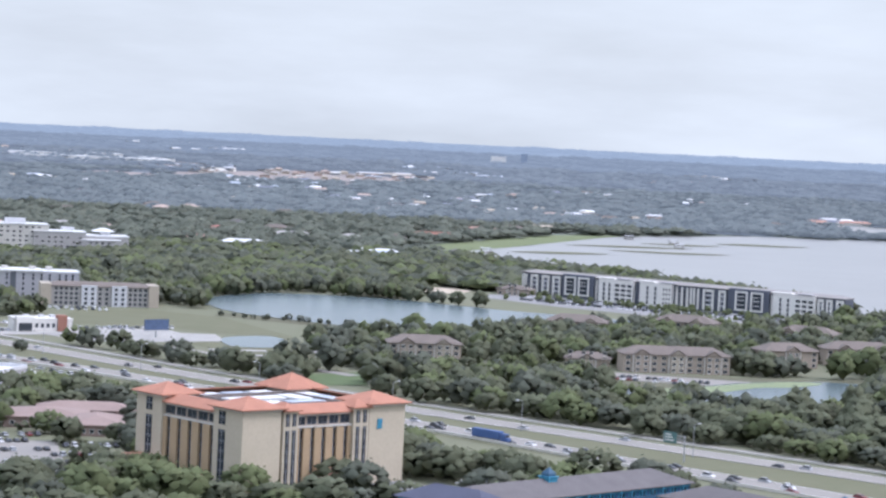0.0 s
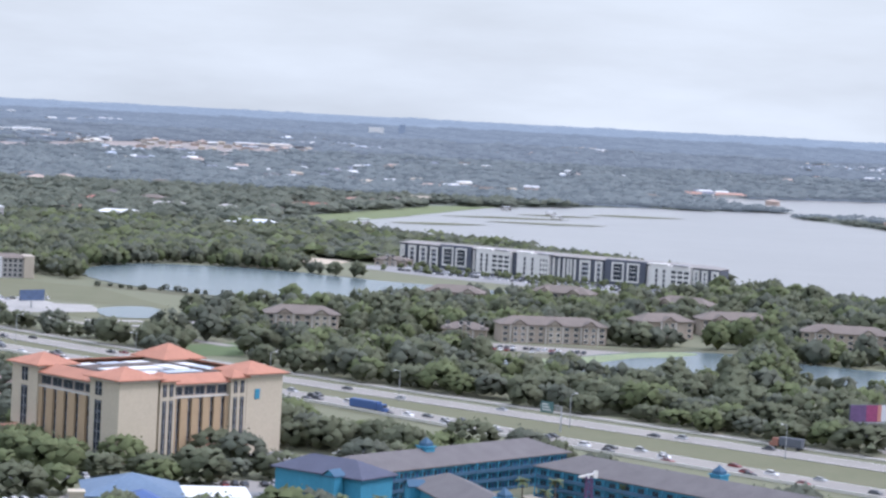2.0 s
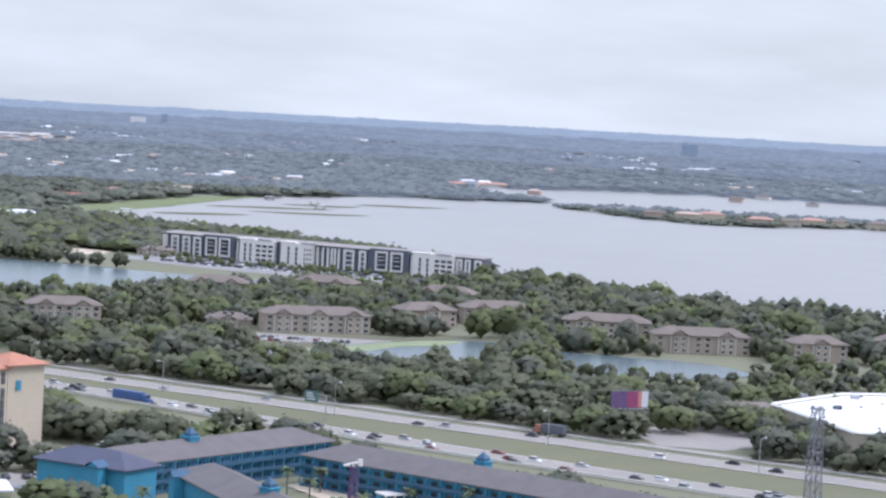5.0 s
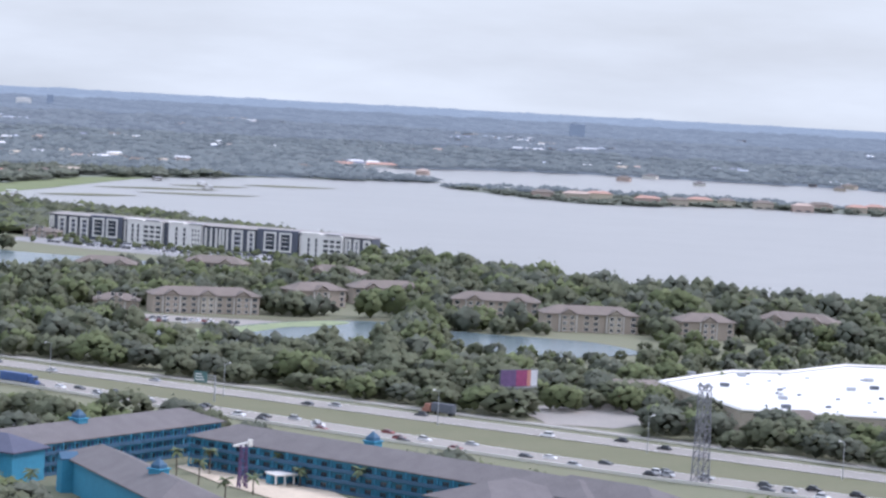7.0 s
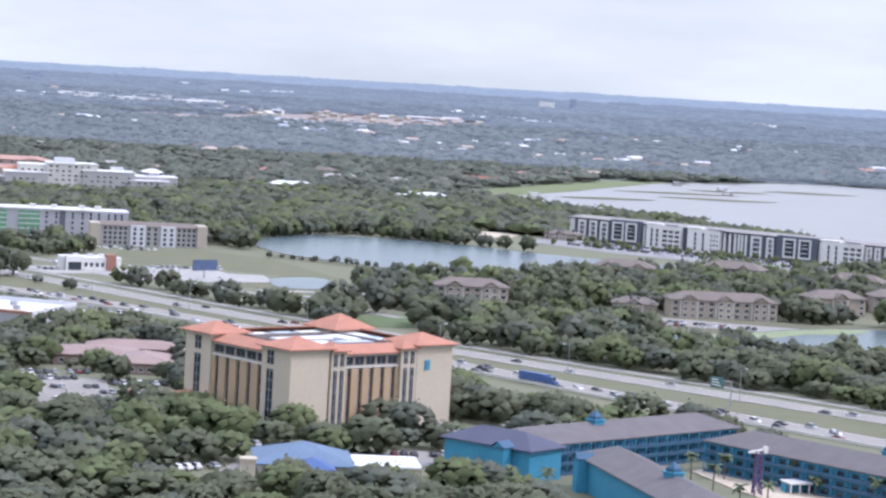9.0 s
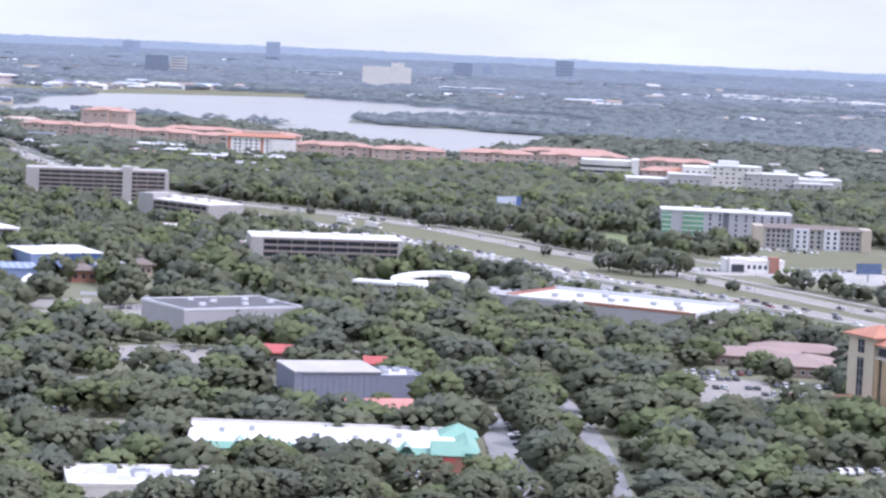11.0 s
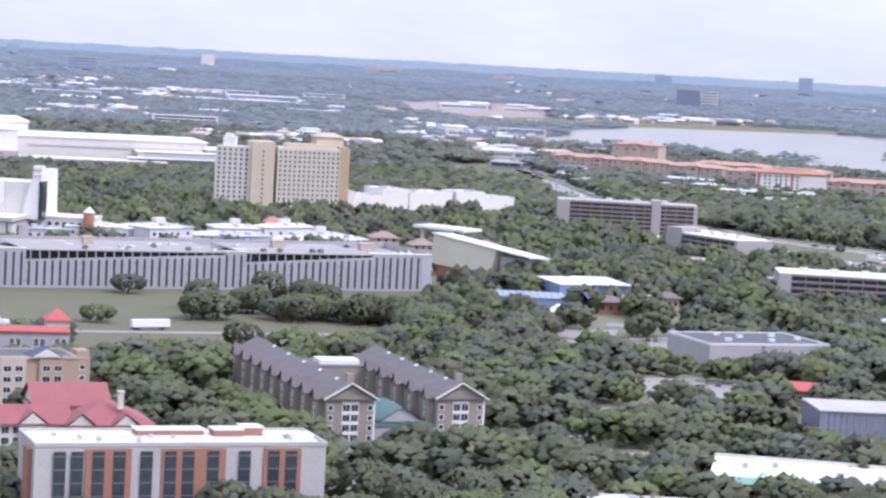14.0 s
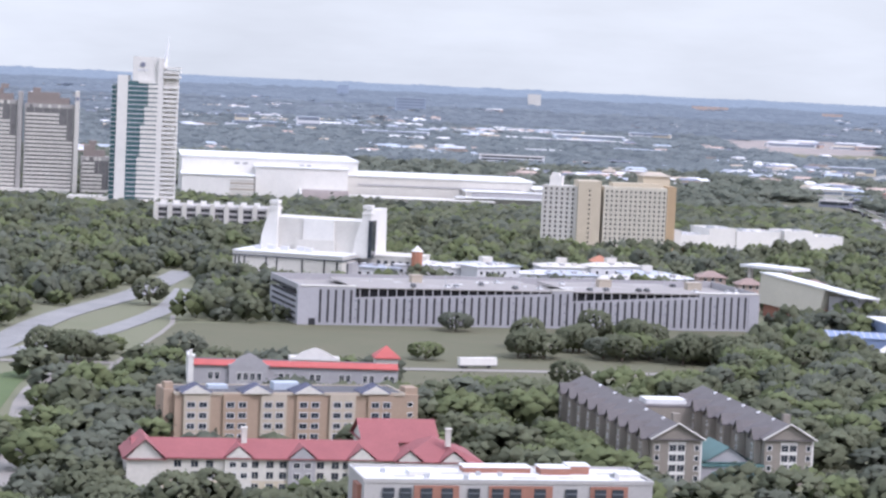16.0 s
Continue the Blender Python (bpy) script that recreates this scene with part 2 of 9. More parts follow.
# near-black colour, painted in for the shade inside openings and recesses
RECESS_SHADE = mat("recess_shade_black", (0.03, 0.03, 0.035), 0.9, 0.2, 5.0, 1.0)
CAR_GLASS = mat("car_glass", (0.03, 0.035, 0.045), 0.32, 0.2, 3.0, 0.5, spec=0.6)
TILE_BROWN = mat("brown_pink_tiles", (0.28, 0.205, 0.18), 0.85, 0.14, 7.0, 0.8, bump=0.04)
STEEL = mat("galvanised_steel", (0.42, 0.43, 0.45), 0.45, 0.12, 3.0, 0.3, metal=0.6)
WHITE_METAL = mat("white_metal", (0.8, 0.8, 0.82), 0.4, 0.05, 3.0, 0.4)
TYRE = mat("tyre_rubber", (0.02, 0.02, 0.02), 0.9, 0.1, 1.0, 0.2)
CARS = [(name, mat(name + "_car_paint", c, 0.34, 0.04, 3.0, 0.5, spec=0.5)) for name, c in (
    ("white", (0.75, 0.75, 0.76)), ("silver", (0.42, 0.43, 0.45)), ("black", (0.02, 0.02, 0.025)), ("dark_grey", (0.07, 0.075, 0.085)), ("red", (0.2, 0.025, 0.025)), ("blue", (0.04, 0.075, 0.17)))]

# ---- building blocks ----
NEAR_R, SQUEEZE, LAST_R = 3000.0, 1800.0, 20500.0


def nearer(r):
    """Beyond NEAR_R the country is drawn closer together, and rises with it, so that 20 km of it end inside 5 km."""
    return r if r <= NEAR_R else NEAR_R + SQUEEZE * (r - NEAR_R) / (r - NEAR_R + SQUEEZE)


def placed(x, y, z=0.0):
    r = math.hypot(x, y)
    s = nearer(r) / max(r, 1e-6) if r > NEAR_R else 1.0
    return Vector((x * s, y * s, EYE + (z - EYE) * s))


def site(x, y, z=0.0, rot=0.0, size=1.0):
    r = math.hypot(x, y)
    s = nearer(r) / r if r > NEAR_R else 1.0
    return Matrix.Translation(placed(x, y, z)) @ Matrix.Rotation(radians(rot), 4, "Z") @ Matrix.Diagonal((s * size, s * size, s * size, 1))


def mesh_of(name, bm, *materials):
    me = bpy.data.meshes.new(name)
    bm.normal_update()
    bm.to_mesh(me)
    bm.free()
    for m in materials:
        me.materials.append(m)
    return me


def part(name, bm, material, parent, label=""):
    me = bm if isinstance(bm, bpy.types.Mesh) else mesh_of(name, bm, *(material if isinstance(material, (list, tuple)) else (material,)))
    ob = new(name, me)
    ob.parent = parent
    return tagged(ob, label)


def thing(name, label, category, m, group=""):
    ob = new(name)
    ob.empty_display_size = 2.0
    ob.matrix_world = m
    return tagged(ob, label, category, group)


def box(bm, x0, y0, z0, x1, y1, z1, slot=0):
    v = [bm.verts.new((x, y, z)) for z in (z0, z1) for x, y in ((x0, y0), (x1, y0), (x1, y1), (x0, y1))]
    for f in ((3, 2, 1, 0), (4, 5, 6, 7), (0, 1, 5, 4), (1, 2, 6, 5), (2, 3, 7, 6), (3, 0, 4, 7)):
        bm.faces.new([v[i] for i in f]).material_index = slot
    return bm


def boxes(*rows):
    bm = bmesh.new()
    for r in rows:
        box(bm, *r)
    return bm


def prism(bm, outline, z0, z1, slot=0):
    a = [bm.verts.new((x, y, z0)) for x, y in outline]
    b = [bm.verts.new((x, y, z1)) for x, y in outline]
    k = len(outline)
    bm.faces.new(a[::-1]).material_index = slot
    bm.faces.new(b).material_index = slot
    for i in range(k):
        bm.faces.new((a[i], a[(i + 1) % k], b[(i + 1) % k], b[i])).material_index = slot
    return bm


def hip(bm, x0, y0, x1, y1, z0, z1, inset=None, thick=0.35):
    """Hip roof with a fascia over the rectangle; inset: how far the ridge's ends stand back (0: gables)."""
    w, d = x1 - x0, y1 - y0
    run = min(w, d) / 2
    inset = run if inset is None else inset
    if w >= d:
        ridge = [(x0 + inset, (y0 + y1) / 2), (x1 - inset, (y0 + y1) / 2)]
    else:
        ridge = [((x0 + x1) / 2, y0 + inset), ((x0 + x1) / 2, y1 - inset)]
    lo = [bm.verts.new((x, y, z0)) for x, y in ((x0, y0), (x1, y0), (x1, y1), (x0, y1))]
    up = [bm.verts.new((v.co.x, v.co.y, z0 + thick)) for v in lo]
    bm.faces.new(lo[::-1])
    for i in range(4):
        bm.faces.new((lo[i], lo[(i + 1) % 4], up[(i + 1) % 4], up[i]))
    if abs(w - d) < 0.01 and inset >= run - 1e-6:
        top = bm.verts.new(((x0 + x1) / 2, (y0 + y1) / 2, z1))
        for i in range(4):
            bm.faces.new((up[i], up[(i + 1) % 4], top))
        return bm
    a, b = (bm.verts.new((x, y, z1)) for x, y in ridge)
    if w >= d:
        for f in ((up[0], up[1], b, a), (up[2], up[3], a, b)) + (((up[1], up[2], b), (up[3], up[0], a)) if inset else ()):
            bm.faces.new(f)
    else:
        for f in ((up[1], up[2], b, a), (up[3], up[0], a, b)) + (((up[0], up[1], a), (up[2], up[3], b)) if inset else ()):
            bm.faces.new(f)
    return bm


def gable_end(b, x0, x1, y, z0, z1, material, name="gable"):
    """A triangular wall that closes a gable roof, facing -y."""
    bm = bmesh.new()
    v = [bm.verts.new(c) for c in ((x0, y, z0), (x1, y, z0), ((x0 + x1) / 2, y, z1), (x0, y + 0.3, z0), (x1, y + 0.3, z0), ((x0 + x1) / 2, y + 0.3, z1))]
    for f in ((0, 1, 2), (5, 4, 3), (0, 3, 4, 1), (1, 4, 5, 2), (2, 5, 3, 0)):
        bm.faces.new([v[i] for i in f])
    return part(name, bm, material, b)


def tube(bm, p0, p1, r0, r1, sides=6):
    p0, p1 = Vector(p0), Vector(p1)
    q = (p1 - p0).to_track_quat("Z", "Y")
    rings = []
    for p, r in ((p0, r0), (p1, r1)):
        rings.append([bm.verts.new(p + q @ Vector((r * math.cos(a), r * math.sin(a), 0))) for a in (2 * math.pi * i / sides for i in range(sides))])
    for i in range(sides):
        j = (i + 1) % sides
        bm.faces.new((rings[0][i], rings[0][j], rings[1][j], rings[1][i]))
    bm.faces.new(rings[0][::-1])
    bm.faces.new(rings[1])
    return bm


PANES = {}


def pane_mesh(w, h, frame_m, glass_m, bars=1):
    """A window in one piece: a frame 12 cm proud of the wall, the glass set back in it. Its middle is the origin, outside is -y."""
    key = (round(w, 2), round(h, 2), frame_m.name, glass_m.name, bars)
    if key not in PANES:
        f = min(0.16, w * 0.12)
        bm = bmesh.new()
        loops = []
        for u, v, y in ((w / 2, h / 2, 0.02), (w / 2, h / 2, -0.12), (w / 2 - f, h / 2 - f, -0.12), (w / 2 - f, h / 2 - f, -0.03)):
            loops.append([bm.verts.new(c) for c in ((-u, y, -v), (u, y, -v), (u, y, v), (-u, y, v))])
        for a, b in zip(loops, loops[1:]):
            for i in range(4):
                bm.faces.new((a[i], a[(i + 1) % 4], b[(i + 1) % 4], b[i]))
        bm.faces.new(loops[3]).material_index = 1
        for k in range(1, bars):
            u = (w - 2 * f) * (k / bars - 0.5)
            bm.faces.new([bm.verts.new(c) for c in ((u - 0.04, -0.06, f - h / 2), (u + 0.04, -0.06, f - h / 2), (u + 0.04, -0.06, h / 2 - f), (u - 0.04, -0.06, h / 2 - f))])
        bm.normal_update()
        PANES[key] = mesh_of("window", bm, frame_m, glass_m)
    return PANES[key]


def window_at(parent, p, angle, z, w, h, frame_m=None, glass_m=None, bars=1, name="window"):
    ob = part(name, pane_mesh(w, h, frame_m or WHITE, glass_m or GLASS, bars), None, parent)
    ob.matrix_basis = Matrix.Translation((p[0], p[1], z)) @ Matrix.Rotation(angle, 4, "Z")
    return ob


def windows_on(parent, a, b, zs, w, h, count=None, xs=None, frame_m=None, glass_m=None, bars=1, margin=0.0, name="window"):
    """Rows of windows on the wall from a to b (outside is to the right of that way)."""
    a, b = Vector(a), Vector(b)
    long, angle = (b - a).length, math.atan2((b - a).y, (b - a).x)
    if xs is None:
        xs = [margin + (long - 2 * margin) * (i + 0.5) / count for i in range(count)]
    for z in zs:
        for x in xs:
            window_at(parent, a + (b - a) * (x / long), angle, z, w, h, frame_m, glass_m, bars, name)


def flat_block(name, label, category, x, y, rot, w, d, h, wall_m, roof_m, rows=(), cols=0, side=0, ww=1.6, wh=1.6, parapet=0.8, frame_m=None, glass_m=None, bars=1, units=4, group="", size=1.0, trim_m=None):
    """A flat-roofed building: walls, roof deck, coping, windows on the front and both ends, plant on the roof. The origin is its front left foot."""
    b = thing(name, label, category, site(x, y, 0, rot, size), group)
    part("wall", boxes((0, 0, -0.5, w, d, h - 0.3)), wall_m, b)
    part("roof", boxes((0.3, 0.3, h - 0.3, w - 0.3, d - 0.3, h - 0.05)), roof_m, b)
    part("parapet", boxes((-0.1, -0.1, h - 0.3, w + 0.1, 0.3, h + parapet), (-0.1, d - 0.3, h - 0.3, w + 0.1, d + 0.1, h + parapet), (-0.1, 0.3, h - 0.3, 0.3, d - 0.3, h + parapet), (w - 0.3, 0.3, h - 0.3, w + 0.1, d - 0.3, h + parapet)), trim_m or wall_m, b)
    rnd = random.Random(int(abs(x) * 7 + abs(y)))
    for i in range(units):
        ux, uy, us = rnd.uniform(0.1, 0.9) * w, rnd.uniform(0.25, 0.8) * d, rnd.uniform(1.2, 2.6)
        part("roof_unit", boxes((ux - us, uy - us * 0.7, h - 0.05, ux + us, uy + us * 0.7, h + us * 0.7), (ux - us * 0.6, uy - us * 0.5, h + us * 0.7, ux + us * 0.6, uy + us * 0.5, h + us * 0.85)), STEEL if i % 2 else LIGHT_GREY, b)
    if cols:
        windows_on(b, (0, 0), (w, 0), rows, ww, wh, cols, frame_m=frame_m, glass_m=glass_m, bars=bars, margin=1.0)
    if side:
        windows_on(b, (0, d), (0, 0), rows, ww, wh, side, frame_m=frame_m, glass_m=glass_m, bars=bars, margin=1.0)
        windows_on(b, (w, 0), (w, d), rows, ww, wh, side, frame_m=frame_m, glass_m=glass_m, bars=bars, margin=1.0)
    return b


# ---- ground, roads and water ----
def draped(name, outline, lift, material, step=60.0, kind="structure", label="", category=""):
    """A sheet with the given outline that follows the lie of the land."""
    bm = bmesh.new()
    bm.faces.new([bm.verts.new((x, y, 0)) for x, y in outline])
    bmesh.ops.triangulate(bm, faces=bm.faces[:])
    for _ in range(6):
        long = [e for e in bm.edges if e.calc_length() > step]
        if not long:
            break
        bmesh.ops.subdivide_edges(bm, edges=long, cuts=1)
        bmesh.ops.triangulate(bm, faces=[f for f in bm.faces if len(f.verts) > 3])
    for v in bm.verts:
        v.co = placed(v.co.x, v.co.y, lift)
    bm.normal_update()
    for f in bm.faces:
        if f.normal.z < 0:
            f.normal_flip()
    ob = new(name, mesh_of(name, bm, material))
    return tagged(ob, label, category, kind=kind)


def shore(points, rough=6.0, parts=5, seed=0):
    """A closed outline, rounded, with an uneven edge."""
    k, out = len(points), []
    for i in range(k):
        p0, p1, p2, p3 = (Vector(points[(i + j) % k]) for j in (-1, 0, 1, 2))
        for s in range(parts):
            t = s / parts
            q = 0.5 * (2 * p1 + (p2 - p0) * t + (2 * p0 - 5 * p1 + 4 * p2 - p3) * t * t + (3 * p1 - p0 - 3 * p2 + p3) * t ** 3)
            w = noise.noise_vector((q.x * 0.02 + seed, q.y * 0.02, 0.5))
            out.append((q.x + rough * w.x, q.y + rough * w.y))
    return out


def smooth_line(points, step=25.0):
    out = []
    for i in range(len(points) - 1):
        p0, p1, p2, p3 = (Vector(points[min(max(i + j, 0), len(points) - 1)]) for j in (-1, 0, 1, 2))
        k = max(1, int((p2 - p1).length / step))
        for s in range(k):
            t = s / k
            out.append(0.5 * (2 * p1 + (p2 - p0) * t + (2 * p0 - 5 * p1 + 4 * p2 - p3) * t * t + (3 * p1 - p0 - 3 * p2 + p3) * t ** 3))
    return out + [Vector(points[-1])]


def offset_line(line, off):
    """The line moved off metres to its left."""
    out = []
    for i, p in enumerate(line):
        d = (line[min(i + 1, len(line) - 1)] - line[max(i - 1, 0)]).normalized()
        out.append(p + Vector((-d.y, d.x)) * off)
    return out


def ribbon(name, line, width, lift, material, thick=0.0, label="", kind="structure"):
    bm = bmesh.new()
    l, r = offset_line(line, width / 2), offset_line(line, -width / 2)
    a = [bm.verts.new(placed(p.x, p.y, lift)) for p in l]
    b = [bm.verts.new(placed(p.x, p.y, lift)) for p in r]
    for i in range(len(line) - 1):
        bm.faces.new((b[i], b[i + 1], a[i + 1], a[i]))
    if thick:
        c = [bm.verts.new(placed(p.x, p.y, lift - thick)) for p in l]
        d = [bm.verts.new(placed(p.x, p.y, lift - thick)) for p in r]
        for i in range(len(line) - 1):
            bm.faces.new((a[i], a[i + 1], c[i + 1], c[i]))
            bm.faces.new((d[i], d[i + 1], b[i + 1], b[i]))
    return tagged(new(name, mesh_of(name, bm, material)), label, kind=kind)


def ground_sheet():
    bm = bmesh.new()
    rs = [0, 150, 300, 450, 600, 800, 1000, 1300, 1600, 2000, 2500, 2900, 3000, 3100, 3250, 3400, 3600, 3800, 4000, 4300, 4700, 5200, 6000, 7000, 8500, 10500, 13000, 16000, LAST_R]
    k, rings = 180, []
    for r in rs[1:]:
        rings.append([bm.verts.new(placed(r * math.sin(2 * math.pi * i / k), r * math.cos(2 * math.pi * i / k))) for i in range(k)])
    hub = bm.verts.new((0, 0, 0))
    for i in range(k):
        j = (i + 1) % k
        bm.faces.new((hub, rings[0][j], rings[0][i]))
        for a, b in zip(rings, rings[1:]):
            # outer rings take the materials with the painted haze glow
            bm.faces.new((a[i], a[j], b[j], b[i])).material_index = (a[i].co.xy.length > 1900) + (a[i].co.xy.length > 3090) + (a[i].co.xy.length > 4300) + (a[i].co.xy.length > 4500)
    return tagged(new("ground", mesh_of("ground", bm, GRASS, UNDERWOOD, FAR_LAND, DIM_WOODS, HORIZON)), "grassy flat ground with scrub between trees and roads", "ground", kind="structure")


ground_sheet()
KEEP_OUT = []  # outlines where no tree stands


def bare(points, sight=0.0):
    """No tree in the outline; sight: nor before it, as far as a crown would hide it (a share of the way to it)."""
    KEEP_OUT.append(np.array(points, float))
    k = 0.015
    while k <= sight:
        KEEP_OUT.append(np.array(points, float) / (1 + k))
        k += 0.02
    return points


LAKE = bare(shore([(-16, 2240), (60, 2440), (181, 2800), (333, 3000), (460, 3090), (545, 3110), (520, 3300), (500, 3480), (569, 3580), (691, 3680), (918, 3780), (1400, 3600), (1700, 2900), (1500, 2100), (1000, 1500), (640, 1320), (480, 1325), (395, 1350), (372, 1425), (348, 1500), (322, 1580), (290, 1690), (180, 1960), (65, 2120)], 14, 5, 1))
draped("water_lake", LAKE, 0.4, WATER, 90, label="wide pale lake with wind ripples")
LAKE_SOUTH = bare(shore([(-1436, 2825), (-1560, 3150), (-1658, 3374), (-1732, 3832), (-1619, 4073), (-1430, 4143), (-1160, 3960), (-883, 3733), (-740, 3100), (-700, 2700), (-666, 2290), (-697, 2315), (-780, 2420), (-966, 2624), (-1152, 2768)], 14, 5, 2))
draped("water_lake_south", LAKE_SOUTH, 0.4, WATER, 90, label="pale blue lake behind the orange-roofed resort")
POND_1 = bare(shore([(-156, 1553), (-118, 1632), (-57, 1639), (-11, 1616), (33, 1584), (80, 1558), (119, 1534), (94, 1492), (24, 1450), (-28, 1402), (-61, 1403), (-103, 1436), (-132, 1472)], 4, 5, 3), 0.055)
draped("water_pond", POND_1, 0.35, POND, 60, label="blue pond beside the apartments")
POND_2 = bare(shore([(75, 1108), (108, 1131), (164, 1187), (206, 1189), (200, 1130), (180, 1085), (153, 1053), (112, 1068)], 3, 5, 4), 0.03)
draped("water_pond_algae", POND_2, 0.35, POND, 40, label="dark pond with green algae")
draped("algae_mat", shore([(92, 1112), (118, 1140), (164, 1184), (184, 1186), (168, 1160), (150, 1150), (128, 1122), (108, 1100)], 3, 5, 5), 0.42, ALGAE, 40, kind="stuff", label="pale green algae floating on the pond", category="algae")
POND_3 = bare(shore([(225, 1160), (250, 1150), (292, 1128), (306, 1085), (268, 1060), (232, 1070), (222, 1110)], 3, 5, 6), 0.03)
draped("water_pond_wood", POND_3, 0.35, POND, 40, label="dark pond between trees")
POND_4 = bare(shore([(-115, 1285), (-93, 1305), (-80, 1270), (-86, 1240), (-108, 1240)], 2, 5, 7), 0.06)
draped("water_pond_small", POND_4, 0.35, POND, 40, label="small grey pond by the highway")

FAR_WAY = smooth_line([(-1230, 2340), (-1054, 2066), (-905, 1850), (-760, 1650), (-620, 1525), (-480, 1460), (-350, 1335), (-250, 1238), (-180, 1165), (-105, 1085), (5, 982), (64, 930), (207, 805), (267, 750), (400, 632), (640, 430)])
NEAR_WAY = smooth_line([(-800, 1690), (-735, 1580), (-660, 1490), (-540, 1415), (-450, 1345), (-340, 1240), (-270, 1172), (-178, 1104), (-120, 1050), (5, 928), (60, 868), (190, 742), (252, 690), (375, 585), (610, 385)])


def strip(line, width):
    return [tuple(p) for p in offset_line(line, width / 2)] + [tuple(p) for p in reversed(offset_line(line, -width / 2))]


MIDWAY = smooth_line([(-640, 1510), (-510, 1438), (-400, 1340), (-295, 1205), (-180, 1135), (-112, 1068), (5, 955), (62, 899), (198, 774), (260, 720), (388, 608), (625, 408)])
ribbon("median", MIDWAY, 64, 0.1, DRY, label="dry grass strip along the highway")
bare(strip(FAR_WAY, 38), 0.03)
bare(strip(NEAR_WAY, 34), 0.06)
bare(strip(MIDWAY, 60))
ribbon("road_far", offset_line(FAR_WAY, -1.5), 15.5, 0.3, CONCRETE_ROAD, label="pale concrete highway lanes")
ribbon("road_collector", offset_line(FAR_WAY, 18.5), 7, 0.3, CONCRETE_ROAD, label="pale concrete slip lane")
ribbon("road_near", offset_line(NEAR_WAY, 4), 18, 0.3, CONCRETE_ROAD, label="pale concrete highway lanes full of traffic")
for way, offs in ((FAR_WAY, (-8.6, 5.6)), (NEAR_WAY, (-4.4, 12.4))):
    for o in offs:
        ribbon("edge_line", offset_line(way, o), 0.3, 0.32, PAINT_LINE)
ribbon("kerb", offset_line(FAR_WAY, 14.2), 0.5, 0.8, OFFWHITE, 0.6)
ribbon("barrier", offset_line(NEAR_WAY, -6.4), 0.4, 1.2, OFFWHITE, 1.0)

FIELD = bare([(-661, 690), (-722, 778), (-690, 835), (-570, 1010), (-540, 985), (-500, 860), (-455, 790), (-470, 715), (-518, 675), (-582, 690)])
draped("field", FIELD, 0.1, LAWN, 60, label="mown grass field in front of the parking garage")
LANE = smooth_line([(-690, 600), (-600, 695), (-564, 738), (-478, 832), (-440, 850), (-400, 930)])
ribbon("road_lane", LANE, 7, 0.3, CONCRETE_ROAD, label="narrow pale road across the field")
bare(strip(LANE, 10), 0.05)
AVENUE = smooth_line([(-560, 470), (-640, 560), (-705, 656), (-769, 752), (-825, 859), (-900, 975)])
ribbon("road_avenue", AVENUE, 15, 0.3, LOT, label="wide grey avenue at the edge of the woods")
bare(strip(AVENUE, 26), 0.06)
TURN = smooth_line([(-668, 600), (-690, 660), (-703, 702), (-735, 765), (-772, 826), (-830, 900)])
ribbon("road_turn", TURN, 11, 0.31, LOT, label="grey side road joining the avenue")
bare(strip(TURN, 20), 0.05)
bare([(-640, 560), (-705, 656), (-769, 752), (-825, 859), (-772, 826), (-703, 702)], 0.04)
PATH = smooth_line([(-600, 600), (-664, 692), (-700, 745), (-722, 775), (-745, 800)])
bare(strip(PATH, 7), 0.06)
ribbon("pavement_path", PATH, 2.2, 0.33, CONCRETE_ROAD, label="pale footpath along the field")
EDGE_ROAD = smooth_line([(-650, 650), (-603, 579), (-560, 532), (-518, 489), (-470, 440)])
ribbon("road_edge", EDGE_ROAD, 7, 0.3, CONCRETE_ROAD, label="pale service road by the hotels")
bare(strip(EDGE_ROAD, 10), 0.03)
draped("lawn_avenue", bare([(-641, 601), (-646, 623), (-612, 580), (-570, 532), (-560, 515), (-580, 510)], 0.05), 0.15, GREEN_LAWN, 60, label="bright lawn by the avenue")
DRIVE = smooth_line([(-215, 740), (-195, 710), (-170, 640), (-148, 586), (-120, 520)])
ribbon("road_drive", DRIVE, 10, 0.3, LOT, label="paved drive with parked cars")
bare(strip(DRIVE, 12), 0.015)
STREET = smooth_line([(-230, 850), (-188, 765), (-155, 680), (-128, 595), (-100, 520)])
ribbon("road_street", STREET, 7, 0.3, LOT, label="grey street between oaks")
bare(strip(STREET, 9), 0.015)
FRONTAGE = smooth_line([(-420, 1470), (-330, 1400), (-235, 1310), (-170, 1250), (-110, 1190), (-40, 1120)])
ribbon("road_frontage", FRONTAGE, 8, 0.3, CONCRETE_ROAD, label="pale frontage road behind the highway")
bare(strip(FRONTAGE, 10), 0.05)


def lot(name, outline, material=None, lift=0.2, label="paved parking lot", free=True):
    draped(name, bare(outline) if free else outline, lift, material or LOT, 60, label=label)

# ---- buildings: pieces that many share ----
def cleared(x, y, rot, w, d, front=8.0, sides=5.0, back=4.0):
    """No tree on a building's plot, which reaches a little before its front."""
    c, s = math.cos(radians(rot)), math.sin(radians(rot))
    bare([(x + c * u - s * v, y + s * u + c * v) for u, v in ((-sides, -front), (w + sides, -front), (w + sides, d + back), (-sides, d + back))])


def local(x, y, z=0.0, turn=0.0):
    return Matrix.Translation((x, y, z)) @ Matrix.Rotation(radians(turn), 4, "Z")


def set_in(ob, m):
    ob.matrix_basis = m
    return ob


